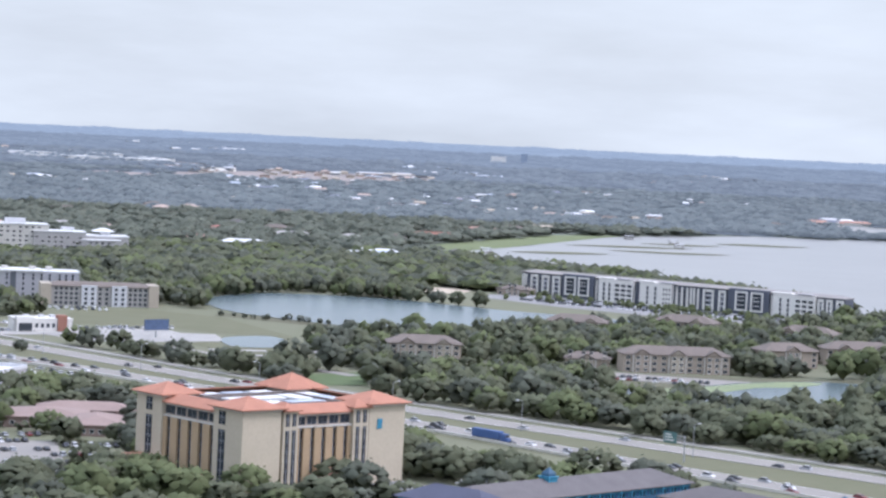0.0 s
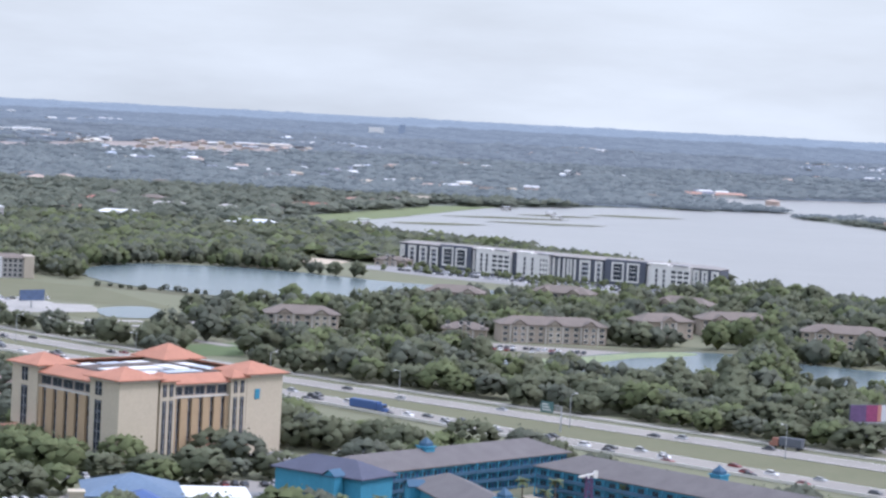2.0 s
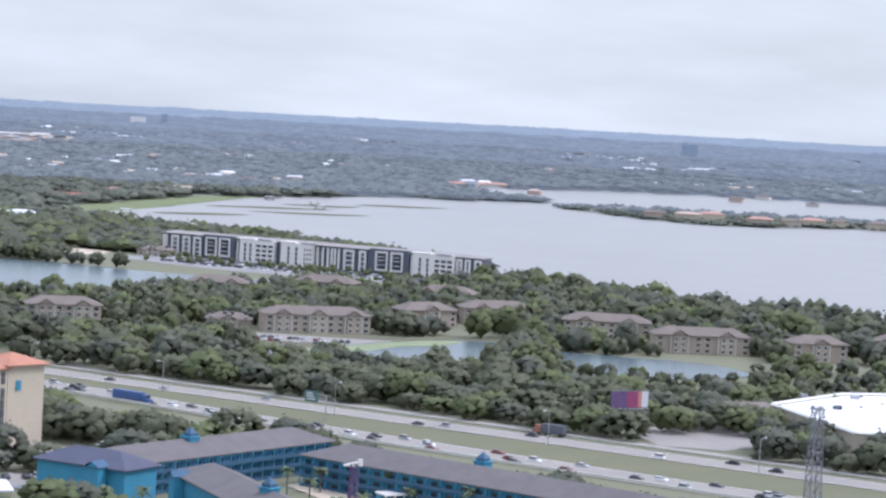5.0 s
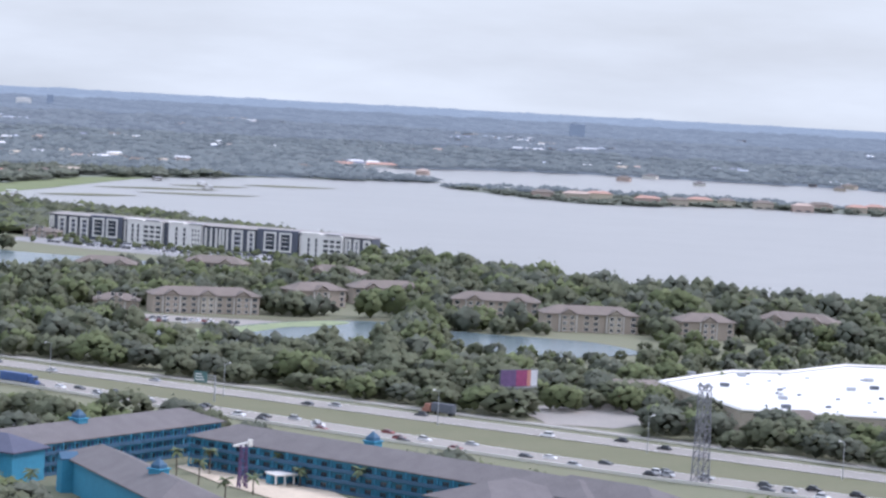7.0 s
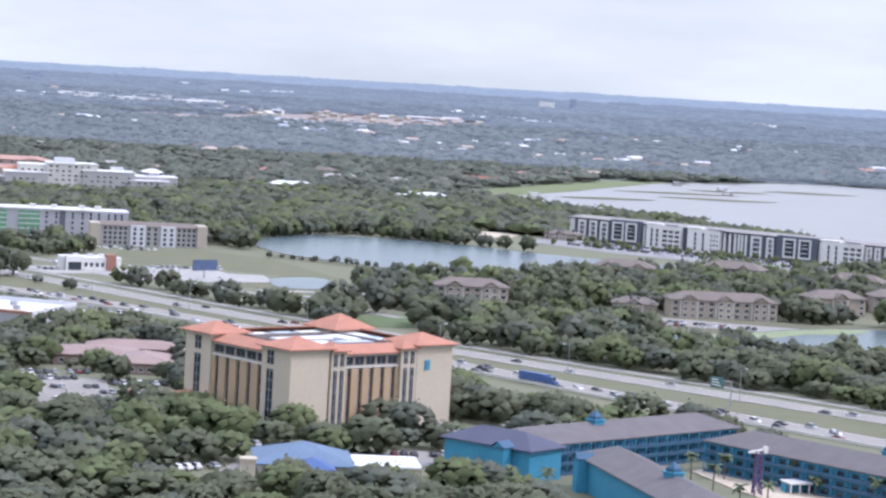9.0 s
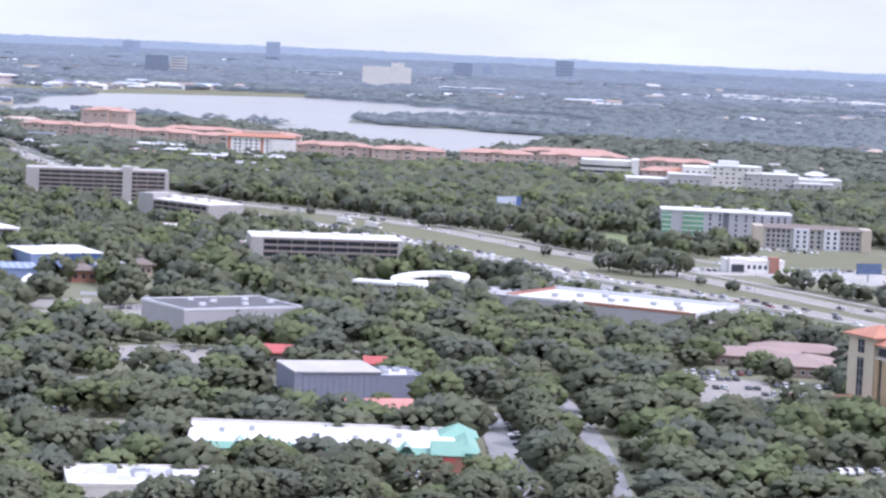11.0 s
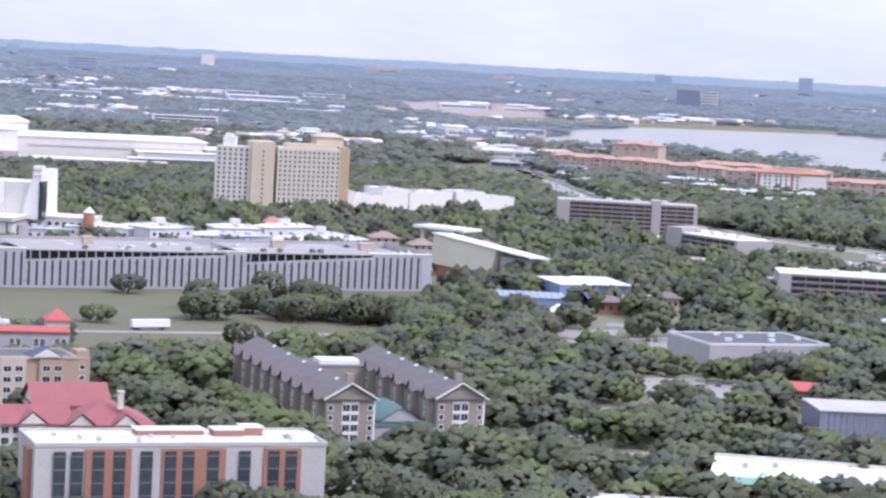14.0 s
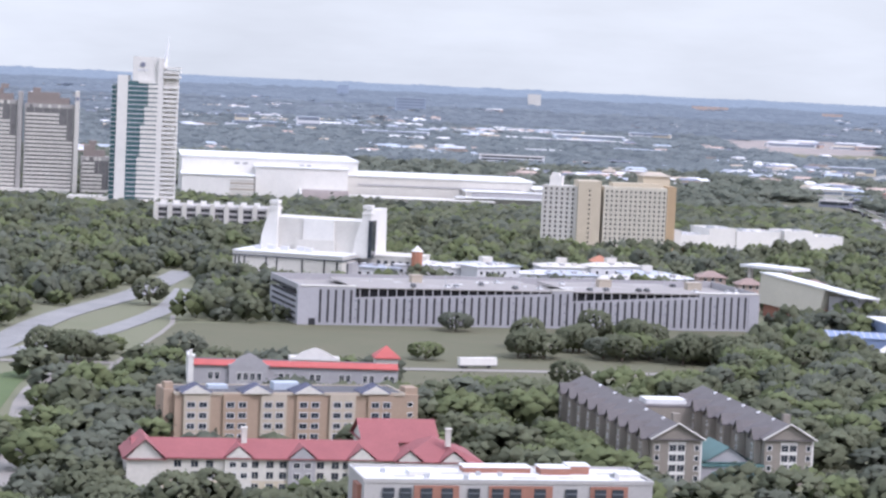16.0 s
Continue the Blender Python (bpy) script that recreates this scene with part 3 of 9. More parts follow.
def roofed_wing(b, m, length, deep, eave, ridge, wall_m, roof_m, inset=None, over=0.8, rows=(), cols=0, ww=1.4, wh=1.5, side=0, back=0, frame_m=None, glass_m=None, bars=1):
    """A wing under a hip or gable roof. Its front left foot is at m, its front faces -y."""
    set_in(part("wall", boxes((0, 0, -0.5, length, deep, eave + 0.2)), wall_m, b), m)
    if inset == 0:
        for x, out in ((0.02, 1), (length - 0.02, -1)) if length >= deep else ():
            bm = bmesh.new()
            v = [bm.verts.new(c) for c in ((x, 0, eave + 0.2), (x, deep, eave + 0.2), (x, deep / 2, ridge - 0.1), (x + 0.3 * out, 0, eave + 0.2), (x + 0.3 * out, deep, eave + 0.2), (x + 0.3 * out, deep / 2, ridge - 0.1))]
            for f in ((0, 1, 2), (5, 4, 3), (0, 3, 4, 1), (1, 4, 5, 2), (2, 5, 3, 0)):
                bm.faces.new([v[i] for i in f])
            set_in(part("gable", bm, wall_m, b), m)
        for y, out in ((0.02, 1), (deep - 0.02, -1)) if length < deep else ():
            bm = bmesh.new()
            v = [bm.verts.new(c) for c in ((0, y, eave + 0.2), (length, y, eave + 0.2), (length / 2, y, ridge - 0.1), (0, y + 0.3 * out, eave + 0.2), (length, y + 0.3 * out, eave + 0.2), (length / 2, y + 0.3 * out, ridge - 0.1))]
            for f in ((0, 1, 2), (5, 4, 3), (0, 3, 4, 1), (1, 4, 5, 2), (2, 5, 3, 0)):
                bm.faces.new([v[i] for i in f])
            set_in(part("gable", bm, wall_m, b), m)
    bm = bmesh.new()
    hip(bm, -over, -over, length + over, deep + over, eave, ridge, inset)
    set_in(part("roof", bm, roof_m, b), m)
    for use, a, c in ((cols, (0, 0), (length, 0)), (back, (length, deep), (0, deep)), (side, (length, 0), (length, deep)), (side, (0, deep), (0, 0))):
        if use:
            pa, pc = m @ Vector((*a, 0)), m @ Vector((*c, 0))
            windows_on(b, pa.xy, pc.xy, rows, ww, wh, use, frame_m=frame_m, glass_m=glass_m, bars=bars, margin=0.8)


def far_block(name, label, x, y, rot, w, d, h, wall_m, roof_m, bands=0, glass_m=None, category="building", group="", sides=True, units=0):
    """A flat-roofed building far off: walls, overhanging roof slab, ribbon windows floor by floor."""
    b = thing(name, label, category, site(x, y, 0, rot), group)
    part("wall", boxes((0, 0, -1, w, d, h)), wall_m, b)
    part("roof", boxes((-0.3, -0.3, h, w + 0.3, d + 0.3, h + 0.7)), roof_m, b)
    rnd = random.Random(int(abs(x) + abs(y)))
    for i in range(units):
        ux, uy, us = rnd.uniform(0.1, 0.9) * w, rnd.uniform(0.2, 0.8) * d, rnd.uniform(1.5, 3.0)
        part("roof_unit", boxes((ux - us, uy - us * 0.7, h + 0.7, ux + us, uy + us * 0.7, h + 0.7 + us * 0.7)), LIGHT_GREY, b)
    for i in range(bands):
        z = h * (i + 0.45) / bands
        part("window_band", boxes((w * 0.04, -0.08, z, w * 0.96, 0.05, z + h / bands * 0.5)), glass_m or GLASS, b)
        if sides:
            part("window_band", boxes((-0.08, d * 0.06, z, 0.05, d * 0.94, z + h / bands * 0.5)), glass_m or GLASS, b)
            part("window_band", boxes((w - 0.05, d * 0.06, z, w + 0.08, d * 0.94, z + h / bands * 0.5)), glass_m or GLASS, b)
    if math.hypot(x, y) < 6000:
        cleared(x, y, rot, w, d, 10, 3, 3)
    return b


# ---- the cream hotel with terracotta roofs ----
def courtyard_hotel():
    b = thing("hotel", "cream and ochre courtyard hotel with terracotta tower roofs", "hotel", site(-60, 760, 0, 42))
    bare([tuple((site(-60, 760, 0, 42) @ Vector((u, v, 0))).xy) for u, v in ((-10, -11), (62, -11), (62, 54), (-10, 54))])

    def glazing(m, x, w, z0, z1):
        """A tall strip of windows, floor over floor, with bands between."""
        set_in(part("window_strip", boxes((x - w / 2, -0.08, z0, x + w / 2, 0.02, z1)), GLASS, b), m)
        z = z0 + 2.1
        while z < z1 - 0.5:
            set_in(part("spandrel", boxes((x - w / 2, -0.16, z, x + w / 2, 0.0, z + 0.6)), DARK_GREY, b), m)
            z += 3.1
        set_in(part("mullion", boxes((x - 0.07, -0.2, z0, x + 0.07, 0.0, z1)), GREY_WALL, b), m)

    def tower(cx, cy, s=14.0, eave=25.7, peak=29.3):
        part("tower_wall", boxes((cx - s / 2, cy - s / 2, -0.5, cx + s / 2, cy + s / 2, eave + 0.2)), CREAM, b)
        part("cornice", boxes((cx - s / 2 - 0.35, cy - s / 2 - 0.35, eave - 0.7, cx + s / 2 + 0.35, cy + s / 2 + 0.35, eave - 0.1)), OFFWHITE, b)
        bm = bmesh.new()
        hip(bm, cx - s / 2 - 1.6, cy - s / 2 - 1.6, cx + s / 2 + 1.6, cy + s / 2 + 1.6, eave, peak)
        part("tower_roof", bm, TERRACOTTA, b)
    tower(0, 0, 15.0)
    tower(51, 0, 15.0)
    tower(0, 43, 14.0)
    tower(51, 43, 15.0, 25.7, 30.6)
    for y, s in ((0, 15.0), (43, 14.0)):
        left = local(-s / 2, y + s / 2, 0, -90)
        for z0, z1 in ((0.5, 18.8), (20.3, 24.6)):
            glazing(left, s * (0.3 if y == 0 else 0.5), 3.4, z0, z1)
    # lower bays beside the towers
    for x0, x1, name in ((8.5, 14.5, "bay"), (37.0, 43.4, "bay")):
        part(name + "_wall", boxes((x0, -7.4, -0.5, x1, 2.0, 25.0)), CREAM, b)
        bm = bmesh.new()
        hip(bm, x0 - 0.8, -8.6, x1 + 0.8, 1.5, 24.8, 27.4)
        part(name + "_roof", bm, TERRACOTTA, b)
        face = local(x0, -7.4)
        for u in (0.28, 0.72):
            for z0, z1 in ((0.5, 18.8), (20.0, 24.0)):
                glazing(face, (x1 - x0) * u, 1.5, z0, z1)

    def wing(m, length, start):
        # walls stand back; broad piers between tall window strips
        set_in(part("wing_wall", boxes((start, 0, -0.5, length, 13, 23.6)), OCHRE, b), m)
        set_in(part("ledge", boxes((start, -1.1, 19.2, length, 0.1, 19.7)), OFFWHITE, b), m)
        set_in(part("cornice", boxes((start, -0.9, 23.0, length, 0.1, 23.5)), OFFWHITE, b), m)
        k = 5
        pitch = (length - start) / k
        for i in range(k + 1):
            x = start + pitch * i
            set_in(part("pier", boxes((max(start, x - pitch * 0.31), -0.9, -0.5, min(length, x + pitch * 0.31), 0.05, 19.2)), OCHRE, b), m)
        for i in range(k):
            x = start + pitch * (i + 0.5)
            glazing(m, x, pitch * 0.38, 0.5, 19.0)
            set_in(part("window", pane_mesh(pitch - 0.5, 2.9, GREY_WALL, GLASS, 2), None, b), m @ local(x, 0, 21.4))
        bm = bmesh.new()
        v = [bm.verts.new(c) for c in ((start, -1.6, 23.5), (length, -1.6, 23.5), (length, 4.2, 25.9), (start, 4.2, 25.9), (start, -1.6, 23.9), (length, -1.6, 23.9), (length, 4.2, 26.3), (start, 4.2, 26.3))]
        for f in ((0, 3, 2, 1), (4, 5, 6, 7), (0, 1, 5, 4), (1, 2, 6, 5), (2, 3, 7, 6), (3, 0, 4, 7)):
            bm.faces.new([v[i] for i in f])
        set_in(part("wing_roof", bm, TERRACOTTA, b), m)
        set_in(part("flat_roof", boxes((start, 3.6, 23.6, length, 13.4, 24.4)), DARK_ROOF, b), m)
        set_in(part("back_parapet", boxes((start, 13.0, 23.0, length, 13.5, 25.3)), BROWN_CONC, b), m)
        for i in range(3):
            x = start + (length - start) * (0.2 + 0.3 * i)
            set_in(part("roof_membrane", boxes((x - 4, 5.5, 24.4, x + 4.4, 11.5, 24.9)), PALE_BLUE if i == 1 else MEMBRANE, b), m)
    wing(local(0, -5.5), 37.0, 14.5)
    wing(local(-5.5, 43, 0, -90), 36.0, 7.0)
    wing(local(51, 49, 0, 180), 43.5, 7.5)
    wing(local(57, 0, 0, 90), 36.0, 7.5)
    part("courtyard_deck", boxes((7, 8, 23.6, 44, 36, 24.2)), DARK_ROOF, b)
    for i, (x, y, w, d) in enumerate(((10, 12, 15, 6), (27, 12, 14, 5), (12, 24, 22, 6), (36, 20, 6, 12))):
        part("roof_membrane", boxes((x, y, 24.2, x + w, y + d, 24.9)), (MEMBRANE, PALE_BLUE, MEMBRANE, MEMBRANE)[i], b)
    # blue panel high on the tower, plain
    set_in(part("sign", boxes((-1.0, -0.3, -1.6, 1.0, 0.1, 1.6), (-0.5, -0.36, -0.8, 0.5, -0.3, 1.0)), (CYAN,), b, "turquoise sign panel"), local(47.8, -7.5, 19.4))
    part("awning", boxes((20, -12, 3.2, 41, -5.5, 4.4)), BRICK, b)
    part("porch", boxes((20, -11.5, -0.5, 41, -5.5, 3.2)), CREAM, b)
    part("annex", boxes((-14, 36, -0.5, -5.6, 47, 5.5), (-14.4, 35.6, 5.5, -5.6, 47.4, 6.1)), TERRACOTTA, b)


courtyard_hotel()


# ---- the turquoise motel ----
def motel():
    b = thing("motel", "turquoise motel of several wings under grey shingle roofs", "hotel", site(0, 0))

    def wing(x, y, turn, length, deep, eave=9.0, ridge=13.2, inset=None, cols=0, back=0, wall_m=CYAN, roof_m=SHINGLE):
        m = local(x, y, 0, turn)
        roofed_wing(b, m, length, deep, eave, ridge, wall_m, roof_m, inset, 1.2)
        c, s = math.cos(radians(turn)), math.sin(radians(turn))
        bare([(x + c * u - s * v, y + s * u + c * v) for u, v in ((-4, -16), (length + 4, -16), (length + 4, deep + 3), (-4, deep + 3))])
        for flip, n in ((0, cols), (1, back)):
            if not n:
                continue
            mm = m if not flip else m @ local(length, deep, 0, 180)
            for z in (0.0, 3.0, 6.0):
                set_in(part("walkway", boxes((0.5, -1.5, z - 0.12, length - 0.5, 0, z + 0.12), (0.5, -1.55, z + 0.12, length - 0.5, -1.42, z + 1.05)), DEEP_CYAN, b), mm)
            for i in range(n):
                xx = length * (i + 0.5) / n
                set_in(part("post", boxes((xx - length / n / 2 - 0.15, -1.5, 0, xx - length / n / 2 + 0.15, -1.2, eave)), CYAN, b), mm)
                for z in (1.4, 4.4, 7.4):
                    set_in(part("window", pane_mesh(2.6, 1.7, CYAN, GLASS, 2), None, b), mm @ local(xx - 0.6, 0, z))
                    set_in(part("door", pane_mesh(0.95, 2.1, DEEP_CYAN, BLUE), None, b), mm @ local(xx + 1.7, 0, z - 0.25))
    wing(10, 688, 45, 97, 18, cols=20)                       # long wing
    wing(-11, 701, -38, 31, 15, roof_m=DARK_SHINGLE)          # end block
    wing(67, 724, -47, 140, 19, cols=26)                     # second long wing
    wing(27, 682, -74, 78, 17, cols=0, back=14)              # wing towards the pool
    wing(148, 640, -46, 44, 20, 8.5, 13.4, roof_m=SHINGLE)
    wing(135, 612, 40, 34, 22, 8.5, 13.0, roof_m=SHINGLE)
    for x, y, turn, w, z in ((3.5, 686, -38, 4.4, 10.6), (76, 727, -46, 5, 10.8), (27, 676, -73, 4, 10.4)):
        # stair towers with little gables between the wings
        m = local(x, y, 0, turn)
        set_in(part("stair_tower", boxes((0, -1.6, -0.5, w, 2.5, z - 1.2)), CYAN, b), m)
        bm = bmesh.new()
        hip(bm, -0.4, -2.0, w + 0.4, 3.4, z - 1.2, z + 0.8, 0)
        set_in(part("stair_roof", bm, DEEP_CYAN, b), m)
        set_in(gable_end(b, 0, w, -1.6, z - 1.2, z + 0.6, CYAN), m)
    for x, y in ((33, 723), (116, 692), (50, 632)):
        m = local(x, y, 12.0, 44)
        cup = part("cupola", boxes((-1.9, -1.9, -1.0, 1.9, 1.9, 1.6), (-2.3, -2.3, 1.6, 2.3, 2.3, 1.9)), CYAN, b, "turquoise roof cupola")
        set_in(cup, m)
        bm = bmesh.new()
        hip(bm, -1.5, -1.5, 1.5, 1.5, 1.9, 4.6, None, 0.9)
        part("cupola_roof", bm, DEEP_CYAN, cup)
    part("end_wall_lamp", boxes((6.0, 686.6, 5.0, 6.3, 686.9, 5.4)), WHITE, b)


motel()
bare([(30, 700), (62, 740), (80, 735), (175, 640), (200, 590), (150, 560), (75, 600), (48, 640)])
bare([(78, 770), (95, 830), (215, 720), (260, 670), (330, 560), (250, 560), (175, 660), (120, 720)])
lot("pool_deck", [(62, 722), (72, 694), (88, 662), (108, 664), (96, 716), (76, 738)], SAND, 0.25, "pale pool deck of the motel")


def pool_hut(x, y):
    b = thing("pool_hut", "small white pool hut with open sides", "hut", site(x, y, 0, 20))
    part("roof", boxes((-0.3, -0.3, 3.0, 9.3, 6.3, 3.5)), WHITE, b)
    for i in range(4):
        part("post", boxes((i * 2.9, 0, 0, i * 2.9 + 0.4, 0.4, 3.0)), WHITE, b)
    part("wall", boxes((0, 3, 0, 9, 6, 3.0)), CYAN, b)


pool_hut(88, 690)


# ---- the long apartment block on the lake ----
def lake_apartments():
    b = thing("apartment_building", "long white and dark grey apartment block on the lake shore", "apartments", site(54, 1759, 0, -34.9))
    cleared(54, 1759, -34.9, 259, 24, 45, 10, 60)
    bare([(-10, 1760), (70, 1770), (250, 1640), (235, 1565), (125, 1540), (30, 1595), (-20, 1650)])
    bare([(30, 1590), (120, 1535), (225, 1555), (200, 1480), (100, 1490)])
    bare([(-20, 1655), (5, 1705), (75, 1640), (160, 1575), (235, 1560), (205, 1480), (120, 1526), (60, 1570)], 0.01)
    wide, h = 255.0, 15.6
    part("wall", boxes((0, 0, -0.5, wide, 13, h)), SLATE_DARK, b)
    bm = bmesh.new()
    hip(bm, -0.6, -1.2, wide + 0.4, 14, h, h + 2.2, 8, 0.5)
    part("roof", bm, BUFF_ROOF, b)
    s = wide / 1298.0

    def frame_h(x0, x1):
        x0, x1 = x0 * s, x1 * s
        part("balcony_frame", boxes((x0, -1.3, 0.5, x0 + 1.3, 0.1, h - 1), (x1 - 1.3, -1.3, 0.5, x1, 0.1, h - 1), (x0 + 1.3, -1.2, h - 2.6, x1 - 1.3, 0.1, h - 1)), WHITE, b)
        for z in (3.5, 6.8, 10.1):
            part("balcony", boxes((x0 + 1.3, -1.1, z, x1 - 1.3, 0.1, z + 0.9)), LIGHT_GREY, b)

    def strips(x0, x1):
        for x in (x0, x1 - 6):
            part("white_strip", boxes((x * s, -0.6, 0.5, (x + 7) * s, 0.1, h - 1)), WHITE, b)
        for z in (2.2, 5.4, 8.6, 11.8):
            window_at(b, ((x0 + x1) / 2 * s, -0.02), 0, z, max(1.0, (x1 - x0 - 16) * s), 2.0)

    def feature(x0, x1, frames):
        part("bay", boxes((x0 * s, -2.6, -0.5, x1 * s, 0.1, h + 1.4)), SLATE_DARK, b)
        for fa, fb in frames:
            fa, fb = fa * s, fb * s
            part("square_frame", boxes((fa, -3.2, 2.2, fa + 1.1, -2.5, h - 0.2), (fb - 1.1, -3.2, 2.2, fb, -2.5, h - 0.2), (fa + 1.1, -3.2, h - 1.3, fb - 1.1, -2.5, h - 0.2), (fa + 1.1, -3.2, 2.2, fb - 1.1, -2.5, 3.2)), WHITE, b)
            for z in (4.6, 7.6, 10.8, 13.2):
                window_at(b, ((fa + fb) / 2, -2.62), 0, z, fb - fa - 3.2, 2.0, DARK_GREY)
                part("rail", boxes((fa + 1.2, -3.0, z - 1.6, fb - 3.0, -2.5, z - 1.25)), WHITE, b)

    def white_block(x0, x1, wx0, wx1):
        part("white_bay", boxes((x0 * s, -3.4, -0.5, x1 * s, 0.1, h + 0.4)), WHITE, b)
        part("bay_roof", boxes((x0 * s - 0.5, -3.9, h + 0.4, (x0 + (x1 - x0) * 0.45) * s, 5, h + 1.3)), WHITE, b)
        part("bay_roof", boxes(((wx0 + wx1) / 2 * s - 5, -4.2, h + 0.5, (wx0 + wx1) / 2 * s + 5.5, 4, h + 1.5)), GREY_WALL, b)
        for z in (2.4, 5.6, 8.8, 12.0):
            for k in range(3):
                window_at(b, ((wx0 + (wx1 - wx0) * (k + 0.5) / 3) * s, -3.42), 0, z, (wx1 - wx0) * s / 3 - 0.9, 2.2, WHITE, GLASS, 2)
            for k in (0.35, 0.7):
                window_at(b, ((x0 + (wx0 - x0) * k) * s, -3.42), 0, z, 1.6, 2.6, DARK_GREY)
    frame_h(6, 24), frame_h(42, 74), frame_h(90, 122), frame_h(136, 170)
    feature(185, 315, ((195, 242), (252, 298)))
    strips(318, 338)
    white_block(340, 482, 405, 480)
    white_block(510, 640, 602, 638)
    for x0, x1 in ((648, 676), (690, 712), (718, 740)):
        strips(x0, x1)
    frame_h(758, 800), frame_h(820, 848)
    feature(865, 1020, ((890, 938), (950, 998)))
    strips(1022, 1036)
    white_block(1037, 1195, 1120, 1192)
    frame_h(1200, 1222), frame_h(1232, 1254), frame_h(1268, 1294)
    for x in range(60, 1280, 46):
        for z in (2.2, 5.4, 8.6, 11.8):
            if not any(a <= x <= c for a, c in ((180, 320), (335, 650), (860, 1030), (1030, 1200))):
                window_at(b, ((x + 24) * s, -0.02), 0, z, 1.8, 1.9, DARK_GREY)


lake_apartments()


# ---- brown walk-up apartments ----
def walkup(x, y, rot, w, d=15.0, eave=8.8, ridge=13.0, label="tan three-storey apartment house with a brown hip roof", front=20):
    b = thing("apartment_house", label, "apartments", site(x, y, 0, rot), "tan apartment houses by the ponds")
    cleared(x, y, rot, w, d, front, 2, 2)
    roofed_wing(b, Matrix(), w, d, eave, ridge, WALKUP, BROWN_SHINGLE, None, 1.0)
    k = max(1, int(w / 17))
    for i in range(k):
        cx = w * (i + 0.5) / k
        part("bay", boxes((cx - 3.4, -1.6, -0.5, cx + 3.4, 0.1, eave + 0.4)), PALE_TAN if i % 2 else WALKUP, b)
        bm = bmesh.new()
        hip(bm, cx - 4.0, -2.2, cx + 4.0, 6.0, eave + 0.3, eave + 3.0, 0)
        part("bay_roof", bm, BROWN_SHINGLE, b)
        gable_end(b, cx - 3.4, cx + 3.4, -1.55, eave + 0.35, eave + 2.7, PALE_TAN if i % 2 else WALKUP)
        for z in (1.6, 4.5, 7.4):
            for u in (-1.9, 1.9):
                window_at(b, (cx + u, -1.62), 0, z, 2.0, 1.8, WHITE, GLASS, 2)
            for u in (-w / k / 2 + 2.4, w / k / 2 - 2.4):
                if abs(u) > 4.6:
                    window_at(b, (cx + u, 0), 0, z, 2.4, 1.9, OFFWHITE, GLASS, 2)
        for u in (-4.3, 4.3):
            part("column", boxes((cx + u - 0.3, -1.4, -0.5, cx + u + 0.3, -0.8, eave)), OFFWHITE, b)
    return b


for x, y, rot, w, front in ((-27, 1205, 6, 36, 16), (89, 1204, 8, 54, 24), (166, 1258, 22, 31, 44), (202, 1290, 8, 40, 8), (247, 1244, -10, 45, 50), (281, 1180, -2, 48, 60), (346, 1160, 4, 28, 50), (396, 1195, -30, 40, 14), (58, 1398, -8, 34, -4), (123, 1440, -25, 36, -4), (190, 1400, -32, 34, -4)):
    walkup(x, y, rot, w, front=front)
walkup(61, 1220, -5, 22, 12, 4.0, 7.5, "small low house with a brown hip roof")
walkup(36, 1735, -20, 24, 14, 4.2, 7.2, "lakeside club house with a pale hip roof")
lot("lot_apartments", [(75, 1165), (140, 1150), (150, 1180), (85, 1196)], CONCRETE_ROAD, 0.2, "pale parking court before the apartments")
lot("meadow_pond", [(100, 1195), (150, 1200), (215, 1215), (245, 1190), (205, 1192), (165, 1190), (112, 1140), (60, 1110), (55, 1150)], LAWN, 0.12, "green bank of the pond")

